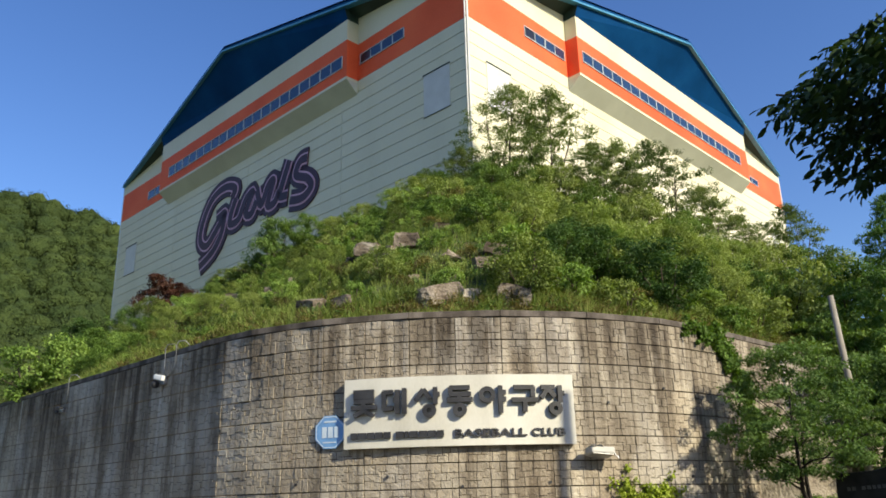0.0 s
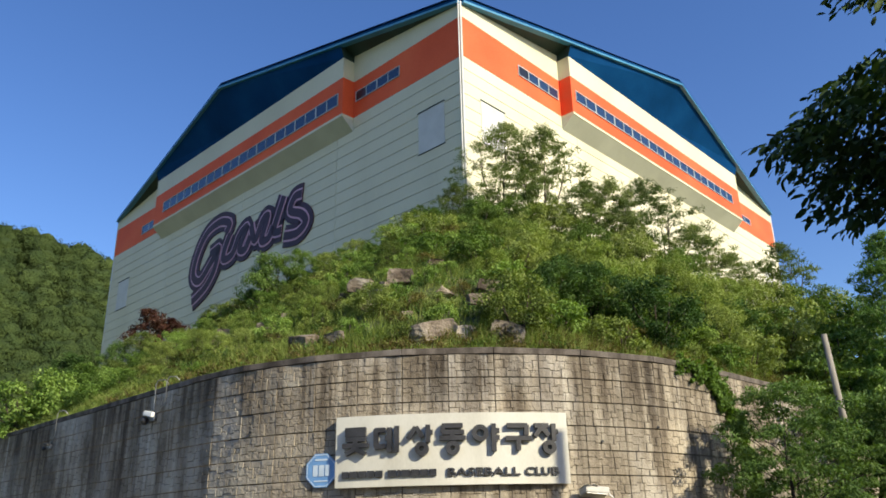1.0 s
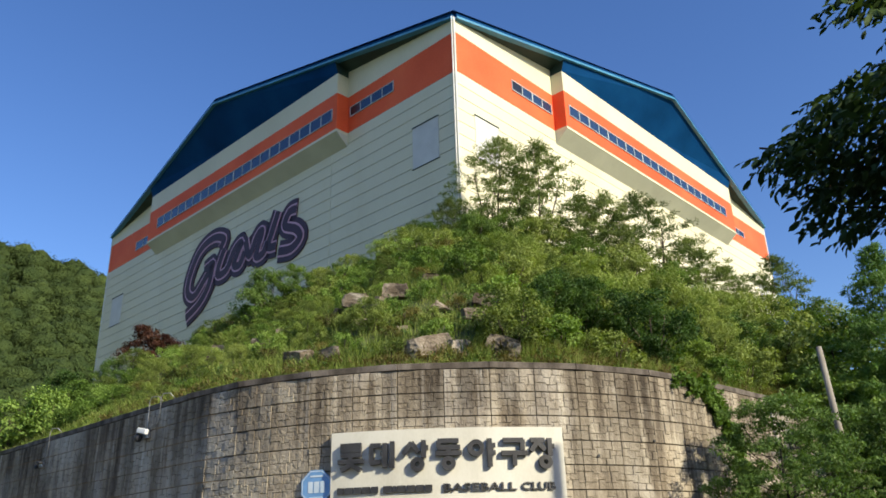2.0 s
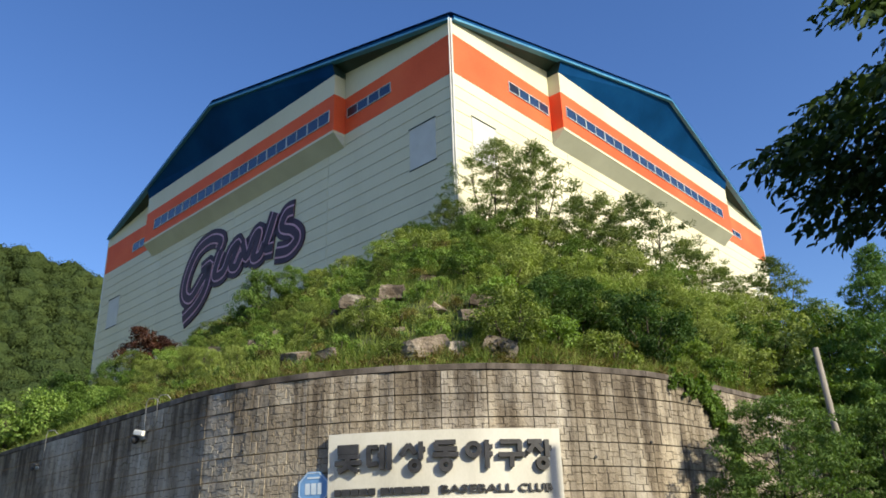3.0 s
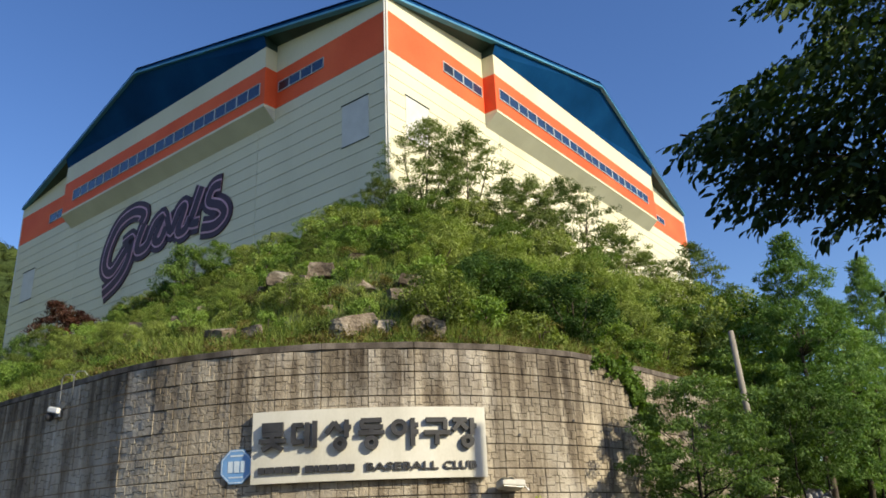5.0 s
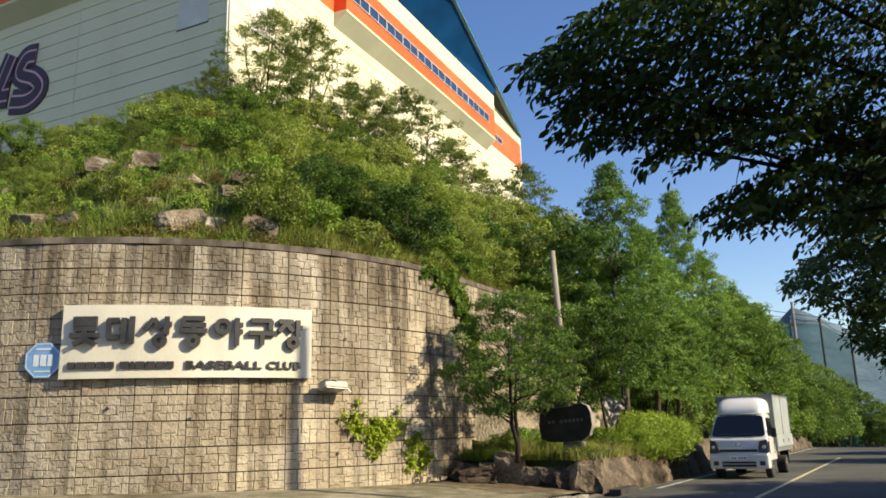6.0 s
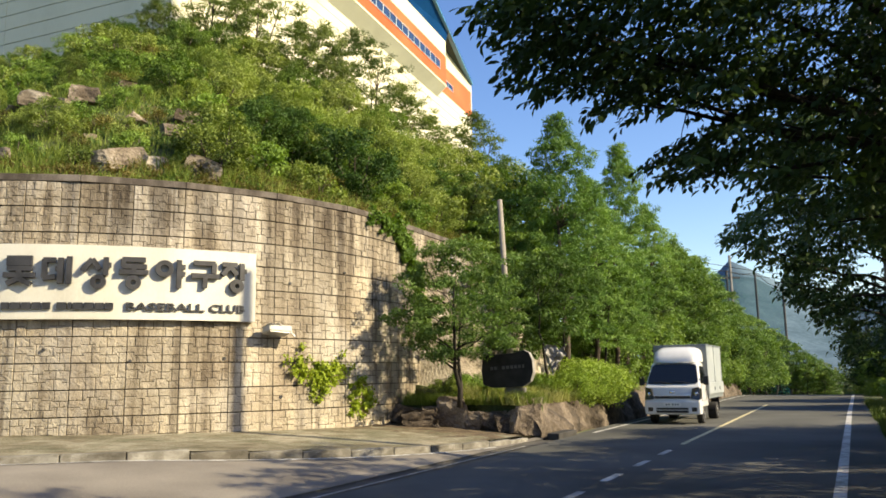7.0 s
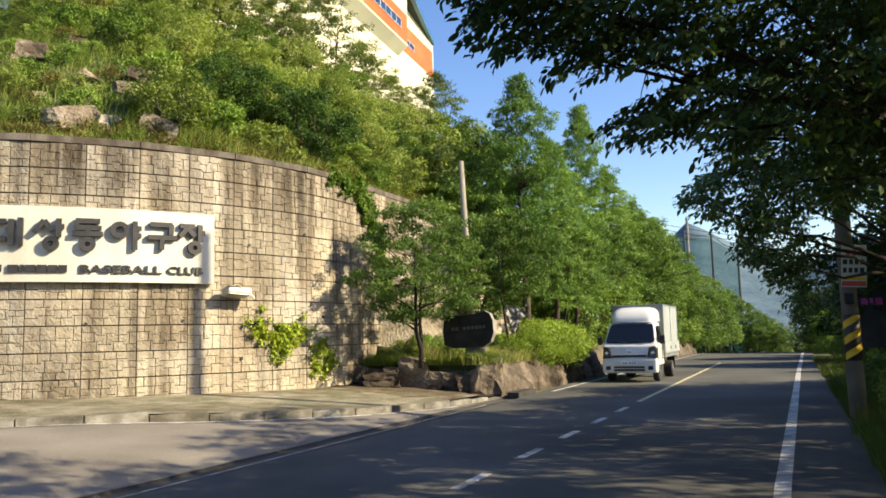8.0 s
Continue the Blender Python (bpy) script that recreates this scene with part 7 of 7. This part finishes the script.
for (p0, q0), (p1, q1) in zip(ends, ends[1:]):
    part("net_sheet", grid_mesh("net_sheet", [[p0.lerp(q0, 0.97), p1.lerp(q1, 0.97)], [p0, p1]]), NET, net)
    part("net_cable", tube(bmesh.new(), [q0, (q0 + q1) / 2 - Vector((0, 0, 0.5)), q1], [0.04, 0.04, 0.04], 5), BLACK_METAL, net)

# far utility pole and its wires among the net poles
fpole = empty("utility_pole", "far grey utility pole with crossarm and wires", "utility pole", Matrix.Translation(polar(41.1, 100, 0)))
part("shaft", tube(bmesh.new(), [(0, 0, -7.0), (0, 0, 15.4)], [0.22, 0.16], 10), CONCRETE_POLE, fpole, smooth=True)
part("crossarm", boxed((-1.1, -0.06, 12.6), (1.1, 0.06, 12.8), 0.02, pose(0, 0, 0, 0, 0, -20)), BLACK_METAL, fpole)
for z0, z1 in ((12.9, 11.4), (12.3, 10.9)):
    run = [Vector((-9.0, -2.0, z0 + 1.6)).lerp(Vector((14.0, -16.0, z1)), k / 10) - Vector((0, 0, 1.1 * math.sin(math.pi * k / 10))) for k in range(11)]
    part("wire", tube(bmesh.new(), run, [0.03] * 11, 5), BLACK_METAL, fpole)

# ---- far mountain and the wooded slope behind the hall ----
# distance haze is put into the mountain's colour stops
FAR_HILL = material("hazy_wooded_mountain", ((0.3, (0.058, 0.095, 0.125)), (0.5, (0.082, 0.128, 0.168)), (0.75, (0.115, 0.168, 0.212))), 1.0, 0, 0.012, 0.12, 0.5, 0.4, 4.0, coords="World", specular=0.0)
rows = []
for i in range(70):
    az = 15 + 75 * i / 69
    prof = np.interp(az, [15, 33, 38.5, 41.2, 43, 45, 48, 52, 58, 70, 90], [2, 3, 5.2, 7.6, 6.6, 5.4, 4.2, 5.5, 6.5, 5.0, 3.0])
    row = []
    for j in range(12):
        k = j / 11
        r = 1100 + 700 * k
        h = r * math.tan(radians(prof)) * (math.sin(k * math.pi / 2) ** 0.8) * 1.0
        row.append(polar(az, r, -30 + (h + 30) * (k ** 0.5 if k else 0) + 14 * noise.noise((az * 0.5, k * 5, 0)) * k))
    rows.append(row)
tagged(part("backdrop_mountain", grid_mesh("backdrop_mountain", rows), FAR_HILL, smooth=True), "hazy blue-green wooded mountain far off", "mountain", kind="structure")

rows = []


def slope_z(az, k):
    top = np.interp(az, [-60, -45, -36, -31.3, -28, -25.4, -22, -15], [22, 22.5, 21.5, 20.2, 19.9, 19.4, 17.5, 12])
    r = 85 + 110 * k
    return r, -2 + (1.6 + 195 * math.tan(radians(top))) * k ** 1.1


for i in range(40):
    az = -60 + 45 * i / 39
    row = []
    for j in range(24):
        r, z = slope_z(az, j / 23)
        row.append(polar(az, r, z - 2.5))
    rows.append(row)
tagged(part("wooded_slope", grid_mesh("wooded_slope", rows), HILL_SOIL, smooth=True), "steep wooded mountainside behind the hall", "mountainside", kind="structure")
wrng = random.Random(91)


def crown_lumps(places, seed):
    """Far tree crowns as rough lumps in one mesh: places of (x, y, z, radius)."""
    ball = bmesh.new()
    bmesh.ops.create_icosphere(ball, subdivisions=2, radius=1.0)
    bv = np.array([tuple(v.co) for v in ball.verts])
    bf = np.array([[v.index for v in f.verts] for f in ball.faces])
    ball.free()
    rng = np.random.default_rng(seed)
    vs, fs = [], []
    for k, (x, y, z, r) in enumerate(places):
        ph = rng.uniform(0, 6.28, 6)
        bump = 1 + 0.16 * np.sin(bv[:, 0] * 4.1 + ph[0]) * np.sin(bv[:, 1] * 4.7 + ph[1]) + 0.13 * np.sin(bv[:, 2] * 6.3 + ph[2] + bv[:, 0] * 5) + 0.10 * rng.normal(size=len(bv))
        vs.append(bv * bump[:, None] * r * np.array([1, 1, rng.uniform(0.75, 1.15)]) + np.array([x, y, z]))
        fs.append(bf + len(bv) * k)
    return np.concatenate(vs), np.concatenate(fs)


places = []
for i in range(760):
    az, k = wrng.uniform(-33.5, -23), wrng.random() ** 0.9
    r, z = slope_z(az, k)
    places.append((*polar(az, r, z - 0.8 + wrng.uniform(-1.0, 1.0)), wrng.uniform(1.5, 3.6)))
WOODS = leaf_material("mountain_wood_leaves", (0.012, 0.024, 0.008), (0.03, 0.052, 0.015), (0.06, 0.088, 0.024), 0.1, 0.8, 0.2, 0.1)
wb = WOODS.node_tree.nodes["Principled BSDF"]
rough_noise, rough_bump, rough_co = (WOODS.node_tree.nodes.new(k) for k in ("ShaderNodeTexNoise", "ShaderNodeBump", "ShaderNodeTexCoord"))
rough_noise.inputs["Scale"].default_value, rough_noise.inputs["Detail"].default_value = 2.6, 5.0
rough_bump.inputs["Strength"].default_value, rough_bump.inputs["Distance"].default_value = 1.0, 0.8
WOODS.node_tree.links.new(rough_co.outputs["Object"], rough_noise.inputs["Vector"])
WOODS.node_tree.links.new(rough_noise.outputs[0], rough_bump.inputs["Height"])
WOODS.node_tree.links.new(rough_bump.outputs[0], wb.inputs["Normal"])
v, f = crown_lumps([(*p[:3], p[3] * 0.72) for p in places], 5)
va, fa = leaf_cloud("woods", [p[:3] for p in places], [p[3] * 1.1 for p in places], 330, 0.46, 0.6, 5, 0.25, 0.85, 0.5, 0.62, True)
tagged(part("woods", mesh_np("woods", np.concatenate([v, va]), np.concatenate([f, fa + len(v)])), WOODS, smooth=True), "dense broad-leaved woods covering the mountainside", "woods", kind="stuff")

# ---- stones, grass and low growth on the slope ----
srng = random.Random(3)
for i, (x, y, w, h) in enumerate(HILL_STONES):
    st = boulder("stone", "weathered granite stone lying on the slope", (w * 1.05, w * 0.75, h * 0.92), 200 + i, None, 0.24, "stone", "stones on the slope", 0.2, 3)
    st.matrix_basis = Matrix.Translation((x, y, hill_z(x, y) + h * 0.16)) @ pose(0, 0, 0, srng.uniform(-12, 4), srng.uniform(-10, 10), srng.uniform(-40, 40))

spots = []
for i in range(8600):
    a = srng.uniform(-19, ARC + 9)
    d = srng.uniform(0.48, 9.0) if srng.random() < 0.6 else srng.uniform(0.46, 1.6)
    if noise.noise((a * 0.35, d * 0.5, 6.0)) < -0.22 and d > 1.6:
        continue
    p = on_hill(a, d)
    if a > 12.5 and d > 2.2 or any(math.hypot(p.x - x, p.y + 0.35 - y) < 0.05 + w * 0.36 for x, y, w, h in HILL_STONES):
        continue
    spots.append(tuple(p))
tagged(blades("slope_grass", spots, 6, 0.33, GRASS, 10, 0.2, 0.009), "tall uneven grass and weeds covering the slope", "grass", kind="stuff")
spots = []
for i in range(1300):
    a = srng.uniform(-19, ARC + 6)
    if noise.noise((a * 0.6, 2.0, 9.0)) > -0.1:
        p, n = wall_at(a)
        q = p - n * srng.uniform(0.12, 0.5)
        spots.append((q.x, q.y, WALL_TOP - 0.02))
tagged(blades("coping_grass", spots, 16, 0.15, GRASS, 8, 0.1, 0.009), "short grass creeping over the wall's coping", "grass", kind="stuff")
cl, cr_ = [], []
for i in range(1500):
    a, d = srng.uniform(-19, ARC + 12), srng.uniform(0.5, 15)
    if 0 < a < ARC and d > 9.5:
        continue
    p = on_hill(a, d)
    cl.append((p.x, p.y, p.z + 0.08))
    cr_.append(srng.uniform(0.2, 0.5))
v, f = leaf_cloud("ground_cover", cl, cr_, 85, 0.085, 0.55, 15, 0.0, 0.5, 0.4, 0.3, True)
tagged(part("ground_cover", mesh_np("ground_cover", v, f), LEAF_DEEP), "low leafy weeds creeping over the slope", "weeds", kind="stuff")

# dry reddish brush along the wall's top, and trailing stems over the coping
cl, cr_ = [], []
for i in range(420):
    a = srng.uniform(-6, ARC + 7)
    p = on_hill(a, srng.uniform(0.2, 1.2))
    cl.append((p.x, p.y, max(p.z, 6.05) + srng.uniform(0.05, 0.28)))
    cr_.append(srng.uniform(0.15, 0.3))
LEAF_DRY = leaf_material("leaf_dry_brush", (0.06, 0.06, 0.02), (0.12, 0.10, 0.035), (0.20, 0.15, 0.06))
v, f = leaf_cloud("dry_brush", cl, cr_, 40, 0.12, 0.22, 25, -0.5, 1.0, 0.4, 0.2)
tagged(part("dry_brush", mesh_np("dry_brush", v, f), LEAF_DRY), "dry brownish brush along the wall's top", "brush", kind="stuff")

# ivy hanging over the wall, and two seedlings growing out of it


def wall_ivy(name, label, blobs, seed, leaf=0.1, mat_=None, per=26):
    ob = empty(name, label, "climbing plant")
    rng = random.Random(seed)
    cl, cr_, stem = [], [], bmesh.new()
    for (a0, z0), (a1, z1), w, cnt in blobs:
        pts = [on_wall(a0 + (a1 - a0) * k / 5 + rng.uniform(-0.08, 0.08), 0.05, z0 + (z1 - z0) * k / 5) for k in range(6)]
        tube(stem, pts, [0.014] * 6, 5)
        for i in range(cnt):
            k = rng.random()
            cl.append(tuple(on_wall(a0 + (a1 - a0) * k + rng.gauss(0, w * 0.5), rng.uniform(0.04, 0.16), z0 + (z1 - z0) * k + rng.gauss(0, 0.16))))
            cr_.append(rng.uniform(0.1, 0.2))
    part("stem", stem, BARK, ob)
    v, f = leaf_cloud("leaves", cl, cr_, per, leaf, 0.75, seed, 0.4, 1.0, 0.3, 0.3)
    part("leaves", mesh_np("leaves", v, f), mat_ or LEAF_MID, ob)


wall_ivy("ivy", "green ivy hanging down from the wall's top", (((13.9, 6.0), (15.6, 5.8), 0.2, 55), ((15.3, 5.85), (16.5, 4.4), 0.3, 110), ((16.1, 5.0), (17.2, 2.8), 0.36, 110)), 51, 0.1, LEAF_LIGHT)
wall_ivy("seedling", "bright green seedling bush growing from the wall", (((12.2, 1.75), (11.2, 1.95), 0.3, 26), ((12.0, 1.6), (12.9, 1.95), 0.3, 30), ((12.1, 1.3), (12.3, 1.75), 0.25, 22)), 52, 0.09, LEAF_YELLOW)
wall_ivy("seedling", "small bright green seedling low on the wall", (((13.2, 1.0), (13.5, 1.4), 0.2, 16), ((13.5, 0.85), (13.9, 1.1), 0.2, 12)), 53, 0.1, LEAF_YELLOW)

# grass and bushes of the roadside bed
spots = []
for i in range(1700):
    s = srng.uniform(19.6, 48) if srng.random() < 0.6 else srng.uniform(20.2, 24.5)
    o = srng.uniform(7.45, 11.0) if s > 24.5 else srng.uniform(7.45, 9.5)
    spots.append(tuple(rd(s, o, max(0.86, 0.88 + 0.14 * (o - 8)))))
tagged(blades("bed_grass", spots, 9, 0.30, GRASS, 16, 0.16, 0.007), "tall yellow-green grass in the roadside bed", "grass", kind="stuff")
for i in range(64):
    s = srng.uniform(20.0, 30)
    o = srng.uniform(7.8, 10.4) if s > 21.2 else srng.uniform(8.8, 10.8)
    put(srng.choice(("low_shrub", "bright_shrub", "low_shrub")), rd(s, o, 0.80 + 0.13 * (o - 7.9)), srng.uniform(0.4, 0.75), rng=srng)
edge_spots = []
for i in range(620):
    k = srng.random() * 3.999
    p = BED[int(k)].lerp(BED[int(k) + 1], k % 1) + Vector((0.45, 0.45)) * srng.uniform(-0.05, 1.2)
    edge_spots.append((p.x, p.y, 0.86 + 0.05 * srng.random()))
tagged(blades("bed_edge_grass", edge_spots, 10, 0.27, GRASS, 14, 0.14, 0.006), "rough grass hanging over the boulders of the bed", "grass", kind="stuff")
for az, r, top in ((21.9, 23.5, 1.6), (22.9, 23.6, 1.5)):
    put("dark_bush", polar(az, r, 0.62), (top - 0.62) / 2.0, rng=srng)
hedge = plant("hedge_bush", "bright yellow-green bush spilling over the boulders", "bush", 1.25, 1.25, 0.08, 0.42, 80, 150, LEAF_HEDGE, 61, 4, 0.02, "round", 0.3)
for k, (s, o, sc) in enumerate(((24.4, 7.75, 0.85), (25.5, 7.65, 1.15), (26.8, 7.7, 1.1), (28.6, 8.0, 0.85), (31.5, 8.3, 0.9))):
    m = Matrix.Translation(rd(s, o, 0.72)) @ pose(0, 0, 0, 0, 0, 70 * k)
    o2 = hedge if k == 0 else copy_thing(hedge, m)
    o2.matrix_basis = m
    o2.scale = (sc, sc, sc * 0.9)
under = plant("undergrowth_bush", "dense green undergrowth bush below the roadside trees", "bush", 2.6, 1.7, 0.12, 0.5, 80, 120, LEAF_MID, 62, 4, 0.03, "round", 0.22)
k = 0
for s, o, sc in ((34.5, 9.8, 0.8), (36, 9.4, 1.1), (39, 9.2, 1.15), (42, 9.2, 1.15), (45.5, 9.2, 1.2), (49, 9.0, 1.2), (53, 8.6, 1.2), (57.5, 8.2, 1.2), (62, 7.8, 1.2), (67, 7.6, 1.3), (73, 7.4, 1.3), (80, 7.2, 1.4),
                 (11.5, -3.4, 0.8), (14.0, -3.0, 0.85), (17.5, -2.6, 0.8), (20.5, -2.6, 0.85), (24.0, -2.8, 0.9), (26.5, -3.0, 0.8), (29, -4.6, 0.9), (33, -4.6, 1.0), (37.2, -2.9, 0.9), (42.6, -4.4, 1.0), (46.4, -2.9, 1.0), (53, -3.8, 1.1), (59, -2.6, 1.2), (67, -2.5, 1.2), (78, -2.4, 1.3)):
    m = Matrix.Translation(rd(s, o, 0.75 if o > 0 else -0.1)) @ pose(0, 0, 0, 0, 0, 57 * k)
    o2 = under if k == 0 else copy_thing(under, m)
    o2.matrix_basis = m
    if o > 0:
        sc *= 1.25
    o2.scale = (sc, sc, sc * srng.uniform(0.85, 1.15))
    k += 1
# verge on the near side
spots = []
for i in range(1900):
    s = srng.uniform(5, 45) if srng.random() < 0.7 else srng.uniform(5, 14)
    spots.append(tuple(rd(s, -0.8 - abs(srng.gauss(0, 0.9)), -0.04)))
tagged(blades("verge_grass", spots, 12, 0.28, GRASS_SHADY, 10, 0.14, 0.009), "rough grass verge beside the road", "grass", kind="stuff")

# woods far down the road
cl, cr_ = [], []
for i in range(260):
    az, r = srng.uniform(37, 66), srng.uniform(125, 190)
    cl.append(tuple(polar(az, r, -9 + srng.uniform(0, 9))))
    cr_.append(srng.uniform(2.5, 4.5))
v, f = leaf_cloud("far_woods", cl, cr_, 200, 0.9, 0.7, 35, 0.2, 0.9, 0.5, 0.8, True)
tagged(part("far_woods", mesh_np("far_woods", v, f), FAR_TREES), "distant green woods where the road drops away", "woods", kind="stuff")
